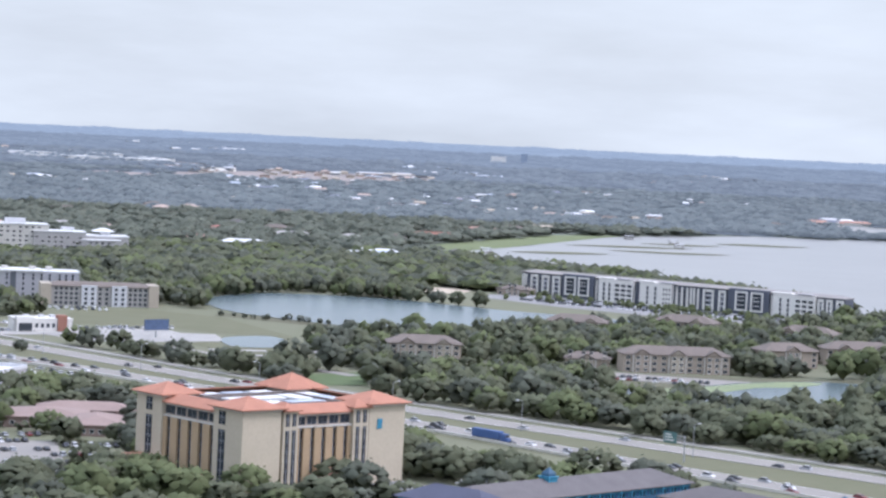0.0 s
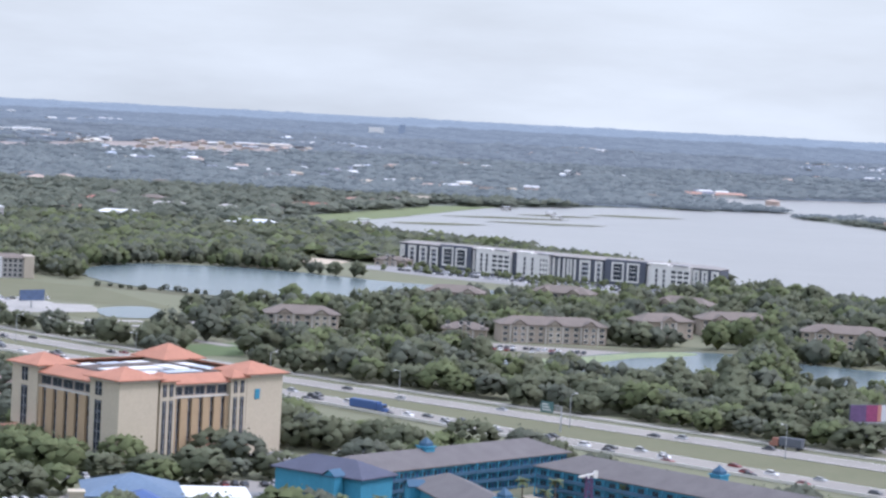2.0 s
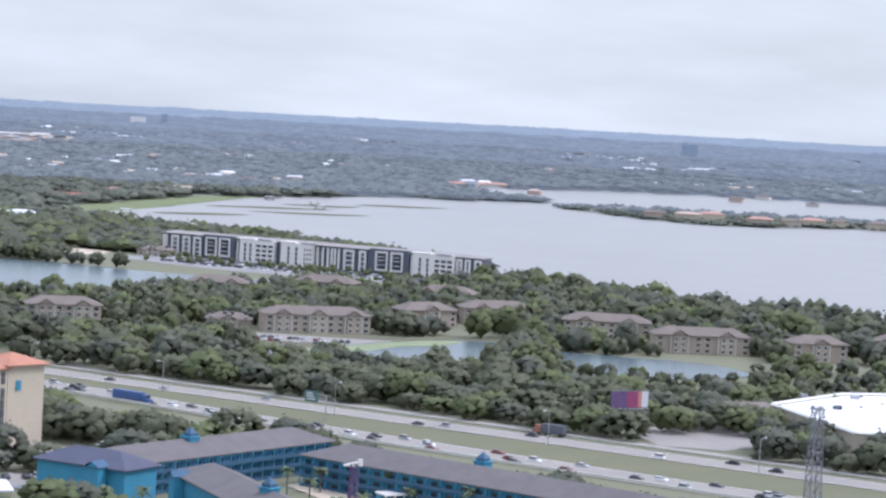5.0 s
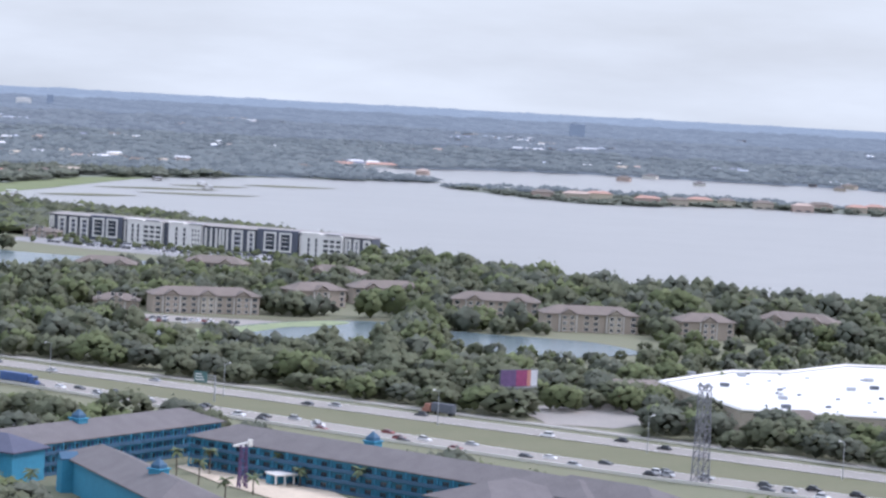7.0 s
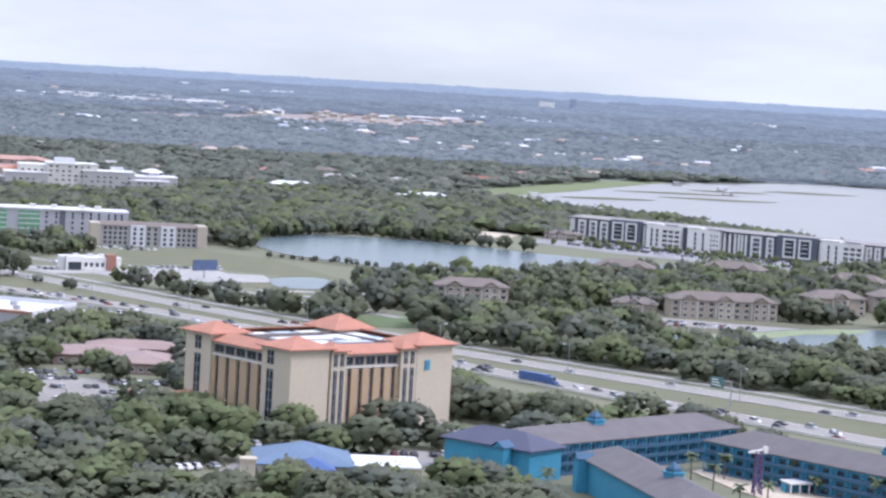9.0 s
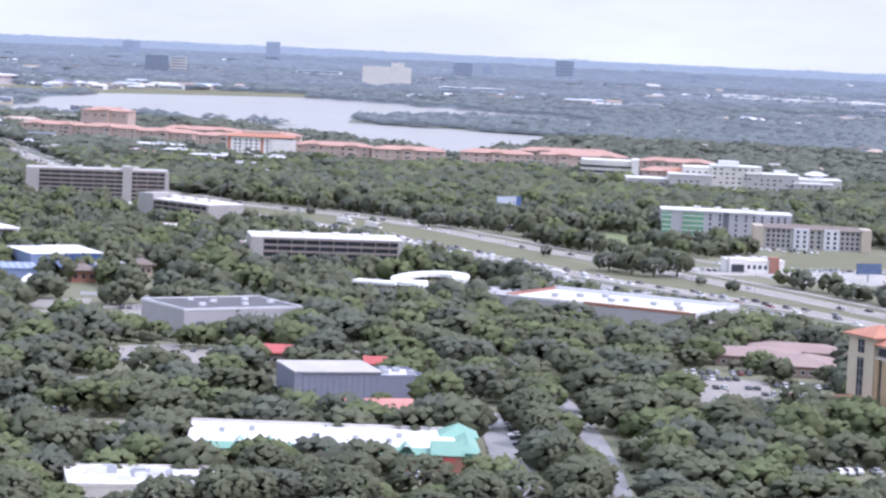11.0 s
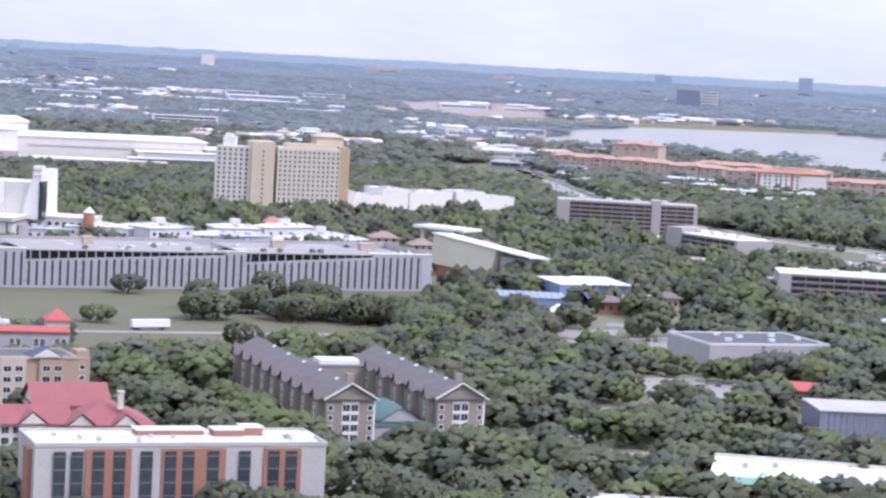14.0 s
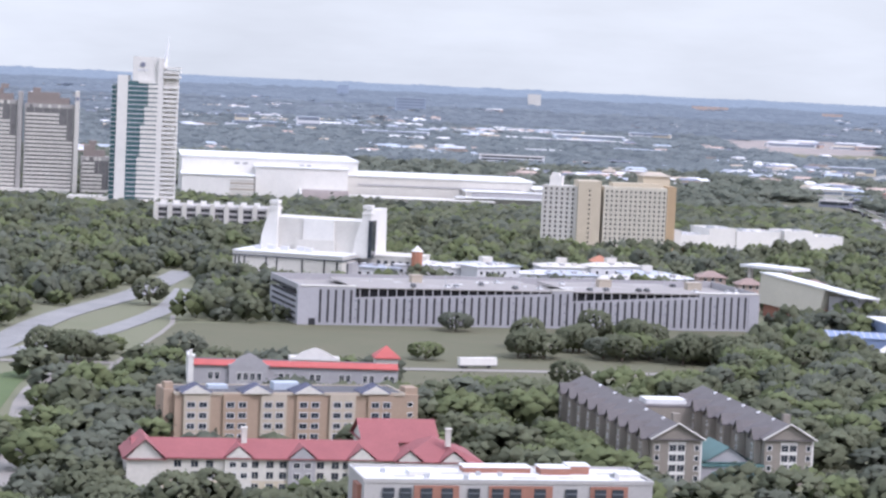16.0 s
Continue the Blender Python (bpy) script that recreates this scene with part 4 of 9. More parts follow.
# ---- the south side: hotels, garage, towers ----
def garage():
    b = thing("parking_garage", "long pale lavender parking garage with tall dark slots", "garage", site(-692, 823, 0, 53))
    cleared(-692, 823, 53, 220, 62, 6, 6, 6)
    w, d, h = 220.0, 58.0, 17.2
    part("wall", boxes((0, 0, -0.5, w, d, h - 5.0)), LAVENDER, b)
    for x0, x1 in ((0, 26), (118, 128), (w - 30, w)):
        part("upper_wall", boxes((x0, 0, h - 5.0, x1, 4, h)), LAVENDER, b)
        part("coping", boxes((x0 - 0.2, -0.3, h, x1 + 0.2, 4.2, h + 0.35)), OFFWHITE, b)
    part("corner_fin", boxes((-0.2, -0.4, -0.5, 0.8, 3, h + 0.6)), LAVENDER, b)
    part("roof_deck", boxes((0.5, 4, h - 2.6, w - 0.5, d - 0.5, h - 2.2)), BUFF_ROOF, b)
    part("rear_parapet", boxes((0, d - 0.6, h - 2.6, w, d + 0.1, h + 0.8)), GREY_WALL, b)
    for x0 in (0, w - 0.6):
        part("side_parapet", boxes((x0, 4, h - 2.6, x0 + 0.6, d - 0.6, h + 0.8)), GREY_WALL, b)
    # two long ramps under the roof edge; a near-black backing paints their shade
    for x0, x1 in ((26, 118), (128, w - 30)):
        bm = bmesh.new()
        prof = ((x0, h - 5.0), (x1, h - 5.0), (x1, h - 1.5), (x0, h - 4.6))
        f = [bm.verts.new((x, -0.1, z)) for x, z in prof]
        g = [bm.verts.new((x, 0.4, z)) for x, z in prof]
        bm.faces.new(f)
        bm.faces.new(g[::-1])
        for i in range(4):
            k = (i + 1) % 4
            bm.faces.new((f[k], f[i], g[i], g[k]))
        part("ramp_parapet", bm, LAVENDER, b)
        part("ramp_gap", boxes((x0 + 0.1, 3.0, h - 5.0, x1 - 0.1, 3.8, h - 0.7)), RECESS_SHADE, b)
        part("upper_deck", boxes((x0, 0.2, h - 0.7, x1, d - 6, h - 0.2)), BUFF_ROOF, b)
        for i in range(int((x1 - x0) / 4.2)):
            part("column", boxes((x0 + 2 + i * 4.2, 0.6, h - 4.9, x0 + 2.5 + i * 4.2, 1.1, h - 0.7)), GREY_WALL, b)
    x, k = 10.0, 0
    while x < w - 6:
        top = h - 1.4 if x < 26 or x > w - 30 or 118 < x < 128 else h - 5.4 + (2.8 * (x - 26) / 92 if x < 118 else 2.8 * (x - 128) / 62)
        # solid dark strips on the wall, standing in for shaded slots
        part("slot", boxes((x - 0.5, -0.18, 1.2, x + 0.5, 0.2, top)), RECESS_SHADE, b)
        part("fin", boxes((x + 1.6, -0.3, -0.4, x + 1.9, 0.1, top + 0.6)), LAVENDER, b)
        if k % 7 == 4:
            for z in (3.0, 7.0, 11.0):
                part("louvre", boxes((x + 2.05, -0.12, z, x + 2.8, 0.1, z + 0.45)), DARK_GREY, b)
        x += 3.5
        k += 1
    for i in range(6):
        part("side_band", boxes((-0.15, 5, 1.5 + i * 2.6, 0.1, d - 4, 2.6 + i * 2.6)), RECESS_SHADE, b)
    rnd = random.Random(3)
    for i in range(26):
        x, y, u = rnd.uniform(10, w - 34), rnd.uniform(12, d - 12), rnd.uniform(2, 7)
        part("deck_patch", boxes((x, y, h - 0.2, x + u, y + u * 0.5, h - 0.17)), GRAVEL_ROOF if i % 3 else MEMBRANE, b)
    for x0, y0, u in ((60, 30, 5), (150, 26, 6), (192, 20, 7)):
        part("stair_house", boxes((x0, y0, h - 0.2, x0 + u, y0 + 5, h + 3.0), (x0 - 0.3, y0 - 0.3, h + 3.0, x0 + u + 0.3, y0 + 5.3, h + 3.3)), PALE_TAN, b)
    part("door", boxes((5, -0.2, 0, 8, 0.1, 3)), RECESS_SHADE, b)
    for i in range(5):
        part("lamp_post", boxes((40 + i * 36, 30, h - 2.2, 40.25 + i * 36, 30.25, h + 3.5), (39.4 + i * 36, 29.8, h + 3.4, 40.9 + i * 36, 30.4, h + 3.6)), STEEL, b)


garage()


def slab_hall():
    """A tall leaning slab of a screen wall over a low brick hall."""
    b = thing("cinema", "tall off-white slab-walled cinema on a dark brick base", "cinema", site(-601, 1072, 0, -8))
    cleared(-601, 1066, -8, 40, 40, 62, 4, 4)

    def slab(name, low, deep, material):
        bm = bmesh.new()
        a = [bm.verts.new((x, 0, z)) for x, z in low]
        c = [bm.verts.new((x + 1.0, deep, z - 1.0)) for x, z in low]
        bm.faces.new(a)
        bm.faces.new(c[::-1])
        for i in range(4):
            j = (i + 1) % 4
            bm.faces.new((a[j], a[i], c[i], c[j]))
        return part(name, bm, material, b)
    slab("slab_wall", [(-1, 6.5), (37, 3.4), (40, 17.0), (1, 21.2)], 15, PALE_CREAM)
    set_in(slab("roof", [(0.4, 21.2), (61, 14.2), (61, 14.9), (0.4, 22.0)], 16, MEMBRANE), local(0, -0.8))
    part("base_wall", boxes((2, 1.5, -0.5, 39, 30, 6.4)), BRICK, b)
    part("lobby_wall", boxes((40.5, 3, -0.5, 58, 20, 13.4)), GREY_WALL, b)
    for k in range(3):
        part("door", boxes((42.5 + k * 3.6, 2.9, 0, 45.2 + k * 3.6, 3.05, 4.2)), GLASS, b)
    part("canopy", boxes((-36, 30, 20.6, -3, 46, 22.0)), MEMBRANE, b)
    part("canopy_post", boxes((-33, 33, 0, -31, 35, 20.6)), OFFWHITE, b)
    part("canopy_post", boxes((-8, 33, 0, -6, 35, 20.6)), OFFWHITE, b)


slab_hall()


def gabled_inn():
    b = thing("inn", "pale tan inn of two long gabled wings with grey shingle roofs", "hotel", site(-361, 586, 0, 48))
    bare([tuple((site(-361, 586, 0, 48) @ Vector((u, v, 0))).xy) for u, v in ((-6, -24), (54, -24), (54, 110), (-6, 110))])

    def wing(x0, y0, wide, long, bays):
        m = local(x0, y0)
        roofed_wing(b, m, wide, long, 13.0, 17.6, INN_TAN, SHINGLE, 0, 0.9)
        # white window column in the gable end
        for z in (2.0, 4.9, 7.8, 10.7):
            for u in (-1.25, 1.25):
                window_at(b, (x0 + wide / 2 + u, y0), 0, z, 2.3, 2.2, WHITE, GLASS, 2)
            window_at(b, (x0 + wide - 1.4, y0), 0, z, 1.5, 1.7, WHITE)
            window_at(b, (x0 + 1.4, y0), 0, z, 1.5, 1.7, WHITE)
            part("spandrel", boxes((x0 + wide / 2 - 2.5, y0 - 0.1, z + 1.15, x0 + wide / 2 + 2.5, y0 + 0.05, z + 1.75)), WHITE, b)
        part("corner_trim", boxes((x0 + wide - 0.4, y0 - 0.12, -0.5, x0 + wide + 0.12, y0 + 0.3, 13.0)), WHITE, b)
        bm = bmesh.new()
        for sgn in (-1, 1):
            tube(bm, (x0 + wide / 2 + sgn * (wide / 2 + 0.9), y0 - 0.95, 13.1), (x0 + wide / 2, y0 - 0.95, 17.8), 0.28, 0.28, 4)
        part("bargeboard", bm, OFFWHITE, b)
        for i in range(bays):
            y = y0 + 5 + (long - 12) * i / (bays - 1)
            part("bay", boxes((x0 - 2.2, y - 2.1, -0.5, x0 + 0.1, y + 2.1, 12.6)), INN_TAN if i % 2 else INN_TAN, b)
            bm = bmesh.new()
            hip(bm, x0 - 2.8, y - 2.5, x0 + 4.5, y + 2.5, 12.5, 16.0, 0, 0.3)
            part("bay_roof", bm, SHINGLE, b)
            bm = bmesh.new()
            v = [bm.verts.new(c) for c in ((x0 - 2.3, y - 2.1, 12.6), (x0 - 2.3, y + 2.1, 12.6), (x0 - 2.3, y, 15.4), (x0 - 2.0, y - 2.1, 12.6), (x0 - 2.0, y + 2.1, 12.6), (x0 - 2.0, y, 15.4))]
            for f in ((0, 2, 1), (3, 4, 5), (0, 1, 4, 3), (1, 2, 5, 4), (2, 0, 3, 5)):
                bm.faces.new([v[i] for i in f])
            part("bay_gable", bm, INN_TAN, b)
            for z in (2.0, 4.9, 7.8, 10.7):
                window_at(b, (x0 - 2.2, y), -math.pi / 2, z, 1.3, 1.7, WHITE)
                window_at(b, (x0, y + (long - 12) / (bays - 1) / 2), -math.pi / 2, z, 1.6, 1.7, WHITE)
        for i in range(5):
            part("roof_vent", boxes((x0 + wide * 0.42, y0 + 12 + i * long / 6, 16.4, x0 + wide * 0.42 + 1.0, y0 + 13 + i * long / 6, 17.6)), WHITE_METAL, b)
        part("chimney", boxes((x0 + wide * 0.58, y0 + 9, 15, x0 + wide * 0.58 + 2.0, y0 + 11, 19.2)), INN_TAN, b)
    wing(0, 0, 14.5, 106, 9)
    wing(34, 2, 14.5, 84, 6)
    part("link_wall", boxes((14.5, 66, -0.5, 34, 84, 13)), INN_TAN, b)
    part("link_roof", boxes((14, 66, 13, 34.5, 84, 13.6)), SHINGLE, b)
    part("skylight", boxes((18, 70, 13.6, 31, 78, 15.0)), MEMBRANE, b)
    roofed_wing(b, local(17.5, 4, 0), 13, 18, 6.0, 10.6, GREY_WALL, TEAL, 0, 0.8)
    part("lobby_wall", boxes((14.6, 2, -0.5, 34, 16, 5.2)), GREY_WALL, b)
    part("lobby_roof", boxes((14.6, 1.4, 5.2, 34, 16, 5.7)), TEAL, b)
    roofed_wing(b, local(18.5, -11, 0), 11, 10, 3.6, 6.4, GREY_WALL, TEAL, None, 0.8, rows=(1.8,), cols=3, ww=1.6, wh=2.0)


gabled_inn()


def brick_hotel():
    b = thing("hotel", "white and brick hotel block with a white flat roof", "hotel", site(-340, 428.5, 0, 49))
    w, d, h = 68.0, 20.0, 20.5
    part("wall", boxes((0, 0, -0.5, w, d, h)), DULL_WHITE, b)
    part("roof", boxes((0.4, 0.4, h, w - 0.4, d - 0.4, h + 0.3)), MEMBRANE, b)
    part("coping", boxes((-0.2, -0.2, h, w + 0.2, 0.4, h + 0.9), (-0.2, d - 0.4, h, w + 0.2, d + 0.2, h + 0.9), (-0.2, 0.4, h, 0.4, d - 0.4, h + 0.9), (w - 0.4, 0.4, h, w + 0.2, d - 0.4, h + 0.9)), DULL_WHITE, b)
    for x0, x1 in ((11.5, 22), (29, 44), (53, 62)):
        part("brick_panel", boxes((x0, -0.35, -0.5, x1, 0.1, h - 0.5)), BRICK, b)
    for i, x in enumerate((5.6, 9.6, 14.4, 19.2, 25.5, 31, 35.2, 41, 48.5, 55.4, 59.6)):
        part("window_column", boxes((x - 1.35, -0.5, 1.0, x + 1.35, 0.1, h - 1.1)), GLASS, b)
        for z in range(1, 7):
            part("spandrel", boxes((x - 1.38, -0.58, z * 3.05 - 0.15, x + 1.38, 0.1, z * 3.05 + 0.2)), DARK_GREY, b)
    for x0, x1, y0, z in ((26, 42, 13, 1.5), (44, 51, 11, 1.8), (51, 56, 12, 2.2), (61, 66, 4, 1.6), (12, 17, 8, 1.2)):
        part("roof_house", boxes((x0, y0, h, x1, y0 + 5, h + z)), BRICK if z > 1.4 and x0 < 55 else WHITE, b)
        part("roof_house_cap", boxes((x0 - 0.2, y0 - 0.2, h + z, x1 + 0.2, y0 + 5.2, h + z + 0.25)), MEMBRANE, b)
    for x, y, u in ((8, 6, 5), (20, 10, 7), (36, 5, 6), (47, 6, 4), (58, 12, 5)):
        part("roof_patch", boxes((x, y, h + 0.3, x + u, y + u * 0.5, h + 0.34)), GRAVEL_ROOF, b)
    for x, y in ((6, 12), (15, 5), (24, 4), (33, 8), (46, 16), (60, 8), (64, 14), (28, 9)):
        part("roof_unit", boxes((x, y, h + 0.3, x + 1.1, y + 0.9, h + 1.2)), STEEL, b)
    part("end_bay", boxes((-1.0, 3, -0.5, 0.1, 9, h - 1)), BRICK, b)


brick_hotel()


def pyramid_hotel():
    b = thing("hotel", "tan five-storey hotel with small pyramid roofs along the parapet", "hotel", site(-493.5, 531, 0, 54.5))
    cleared(-495, 529, 54.5, 82, 22, 26, 5, 5)
    w, d, h = 71.0, 18.0, 14.8
    part("wall", boxes((0, 0, -0.5, w, d, h)), TAN, b)
    part("roof", boxes((0.3, 0.3, h, w - 0.3, d - 0.3, h + 0.4)), DARK_ROOF, b)
    part("cornice", boxes((-0.3, -0.4, h - 0.2, w + 0.3, 0.3, h + 0.7), (-0.3, d - 0.3, h - 0.2, w + 0.3, d + 0.3, h + 0.7), (w - 0.3, 0.3, h - 0.2, w + 0.3, d - 0.3, h + 0.7), (-0.3, 0.3, h - 0.2, 0.3, d - 0.3, h + 0.7)), PALE_TAN, b)
    for i, x in enumerate((6, 18, 29.5, 40.5, 51, 63)):
        part("pilaster_bay", boxes((x - 3.4, -0.9, -0.5, x + 4.6, 0.1, h + 0.2)), TAN if i % 2 else PALE_TAN, b)
        windows_on(b, (x - 3.4, -0.9), (x + 4.6, -0.9), (2.2, 5.4, 8.6, 11.8), 2.6, 1.9, xs=(2.2, 5.8), frame_m=LIGHT_GREY, bars=2)
    for x in (4.5, 23, 39, 60):
        bm = bmesh.new()
        hip(bm, x - 3.0, -1.2, x + 6.5, 7.5, h + 0.4, h + 3.4)
        part("pyramid_roof", bm, DARK_SHINGLE, b)
        bm = bmesh.new()
        v = [bm.verts.new(c) for c in ((x - 2.8, -1.5, h + 0.4), (x + 6.3, -1.5, h + 0.4), (x + 1.75, -1.5, h + 2.9), (x - 2.8, -1.0, h + 0.4), (x + 6.3, -1.0, h + 0.4), (x + 1.75, -1.0, h + 2.9))]
        for f in ((0, 1, 2), (5, 4, 3), (0, 3, 4, 1), (1, 4, 5, 2), (2, 5, 3, 0)):
            bm.faces.new([v[k] for k in f])
        part("pediment", bm, OFFWHITE, b)
    part("end_turret", boxes((-3, 2, -0.5, 0.1, 14, h + 1.2), (-2.4, 4, h + 1.2, 0.2, 8, h + 3)), TAN, b)
    part("end_turret", boxes((w - 0.1, 1, -0.5, w + 5, 14, h), (w + 1, 2, h, w + 5, 8, h + 2)), TAN, b)
    windows_on(b, (w, 1), (w + 5, 1), (2.2, 5.4, 8.6, 11.8), 1.8, 1.5, 1)
    part("roof_unit", boxes((32, 8, h + 0.4, 40, 13, h + 2.6)), PALE_BLUE, b)
    part("roof_unit", boxes((12, 9, h + 0.4, 18, 13, h + 1.6)), PALE_BLUE, b)


pyramid_hotel()


def mission_hotel():
    b = thing("hotel", "grey mission-style hotel with a bright red roof edge", "hotel", site(-551, 600, 0, 45))
    cleared(-551, 600, 45, 76, 20, 8, 4, 6)
    w, d, h = 70.0, 17.0, 12.8
    part("wall", boxes((0, 0, -0.5, w, d, h)), GREY_WALL, b)
    part("flat_roof", boxes((0.3, 3, h, w - 0.3, d - 0.3, h + 0.5)), DARK_ROOF, b)
    bm = bmesh.new()
    v = [bm.verts.new(c) for c in ((1, -0.8, h), (w, -0.8, h), (w, 2.6, h + 1.5), (1, 2.6, h + 1.5), (1, -0.8, h + 0.3), (w, -0.8, h + 0.3), (w, 2.6, h + 1.8), (1, 2.6, h + 1.8))]
    for f in ((0, 3, 2, 1), (4, 5, 6, 7), (0, 1, 5, 4), (1, 2, 6, 5), (2, 3, 7, 6), (3, 0, 4, 7)):
        bm.faces.new([v[i] for i in f])
    part("red_roof_edge", bm, BRIGHT_RED, b)

    def curved_gable(x0, x1, y, z0, z1, material, name):
        bm = bmesh.new()
        k = 14
        pts = []
        for i in range(k + 1):
            t = i / k
            step = 0.35 + 0.65 * max(0.0, 1 - abs(2 * t - 1) * 1.5) ** 0.6 if 0.08 < t < 0.92 else 0.18
            pts.append((x0 + (x1 - x0) * t, z0 + (z1 - z0) * step))
        outline = [(x0, z0)] + pts + [(x1, z0)]
        f = [bm.verts.new((x, y, z)) for x, z in outline]
        g = [bm.verts.new((x, y + 0.6, z)) for x, z in outline]
        bm.faces.new(f)
        bm.faces.new(g[::-1])
        for i in range(len(outline)):
            j = (i + 1) % len(outline)
            bm.faces.new((f[j], f[i], g[i], g[j]))
        bmesh.ops.triangulate(bm, faces=[q for q in bm.faces if len(q.verts) > 4])
        part(name, bm, material, b)
    part("centre_bay", boxes((13, -1.2, -0.5, 26, 0.1, h + 0.6)), GREY_WALL, b)
    curved_gable(12.5, 26.5, -1.3, h - 0.2, h + 4.6, GREY_WALL, "curved_gable")
    part("rear_house", boxes((34, 9, h, 51, 15, h + 2.5)), OFFWHITE, b)
    curved_gable(34, 51, 8.6, h + 1.6, h + 5.8, WHITE, "curved_gable")
    part("end_parapet", boxes((-0.6, -0.6, -0.5, 1.2, d, h + 2.6), (-0.8, -0.8, h + 2.6, 1.6, 4, h + 3.2), (-0.4, -0.4, h + 3.2, 0.6, 0.8, h + 5.0)), WHITE, b)
    part("turret", boxes((63, 5, h, 70.5, 12.5, h + 3.2)), OFFWHITE, b)
    bm = bmesh.new()
    hip(bm, 62.2, 4.2, 71.3, 13.3, h + 3.2, h + 7.4)
    part("turret_roof", bm, BRIGHT_RED, b)
    for x in (8, 17.5, 22, 31.5, 42.0, 52, 60, 67):
        for z in (2.4, 5.8, 9.4):
            for u in (-1.1, 1.1):
                window_at(b, (x + u, -1.22 if 13 < x < 26 else 0), 0, z, 1.75, 2.7, WHITE, GLASS, 2)


mission_hotel()


def red_roof_hotel():
    b = thing("hotel", "cream hotel with a long red gabled shingle roof", "hotel", site(-443.5, 462.7, 0, 48))
    cleared(-443.5, 462.7, 48, 100, 40, 32, 4, 4)
    roofed_wing(b, Matrix(), 70, 15, 9.2, 13.6, OFFWHITE, RED_ROOF, 0, 1.0)
    part("plinth_band", boxes((-0.1, -0.12, -0.5, 70.1, 0.05, 3.4)), CREAM, b)
    for x in (11, 15.5, 19.5, 31.5, 35.5, 39, 49, 53, 56):
        for z in (1.8, 4.9, 7.8):
            window_at(b, (x, -0.12 if z < 3 else 0), 0, z, 2.2, 2.1, OFFWHITE, GLASS, 2)
    for x, m in ((27, OFFWHITE), (44, GREY_WALL), (60, OFFWHITE)):
        part("bay", boxes((x - 3.6, -1.0, -0.5, x + 3.6, 0.1, 9.6)), m, b)
        bm = bmesh.new()
        hip(bm, x - 4.2, -1.6, x + 4.2, 7.5, 9.4, 13.0, 0, 0.3)
        part("bay_roof", bm, RED_ROOF, b)
        bm = bmesh.new()
        v = [bm.verts.new(c) for c in ((x - 3.6, -1.3, 9.5), (x + 3.6, -1.3, 9.5), (x, -1.3, 12.6), (x - 3.6, -0.9, 9.5), (x + 3.6, -0.9, 9.5), (x, -0.9, 12.6))]
        for f in ((0, 1, 2), (5, 4, 3), (0, 3, 4, 1), (1, 4, 5, 2), (2, 5, 3, 0)):
            bm.faces.new([v[i] for i in f])
        part("bay_gable", bm, m, b)
        for z in (4.9, 7.8):
            for u in (-1.5, 1.5):
                window_at(b, (x + u, -1.02), 0, z, 2.0, 1.7, WHITE, GLASS, 2)
    roofed_wing(b, local(70, -2, 0), 22, 24, 9.2, 14.6, OFFWHITE, RED_ROOF, None, 1.0, rows=(1.8, 4.9, 7.8), cols=6, ww=1.8, wh=1.7)
    roofed_wing(b, local(63, 14, 0), 20, 18, 12, 17.4, OFFWHITE, RED_ROOF, 0, 1.0)
    roofed_wing(b, local(-2.6, -2.5, 0), 9.5, 17.5, 9.2, 14.6, OFFWHITE, RED_ROOF, 0, 1.0)
    for x in (72.5, 84.5):
        part("bay", boxes((x - 3.4, -3.4, -0.5, x + 3.4, -1.9, 9.6)), OFFWHITE, b)
        bm = bmesh.new()
        hip(bm, x - 4.0, -4.0, x + 4.0, 5, 9.4, 12.8, 0, 0.3)
        part("bay_roof", bm, RED_ROOF, b)
        gable_end(b, x - 3.4, x + 3.4, -3.45, 9.45, 12.4, OFFWHITE)
    for x, y, z in ((29, 6, 12), (84, 3, 13)):
        part("chimney", boxes((x - 0.7, y - 0.7, z, x + 0.7, y + 0.7, z + 4.5), (x - 0.9, y - 0.9, z + 4.5, x + 0.9, y + 0.9, z + 4.9)), OFFWHITE, b)


red_roof_hotel()


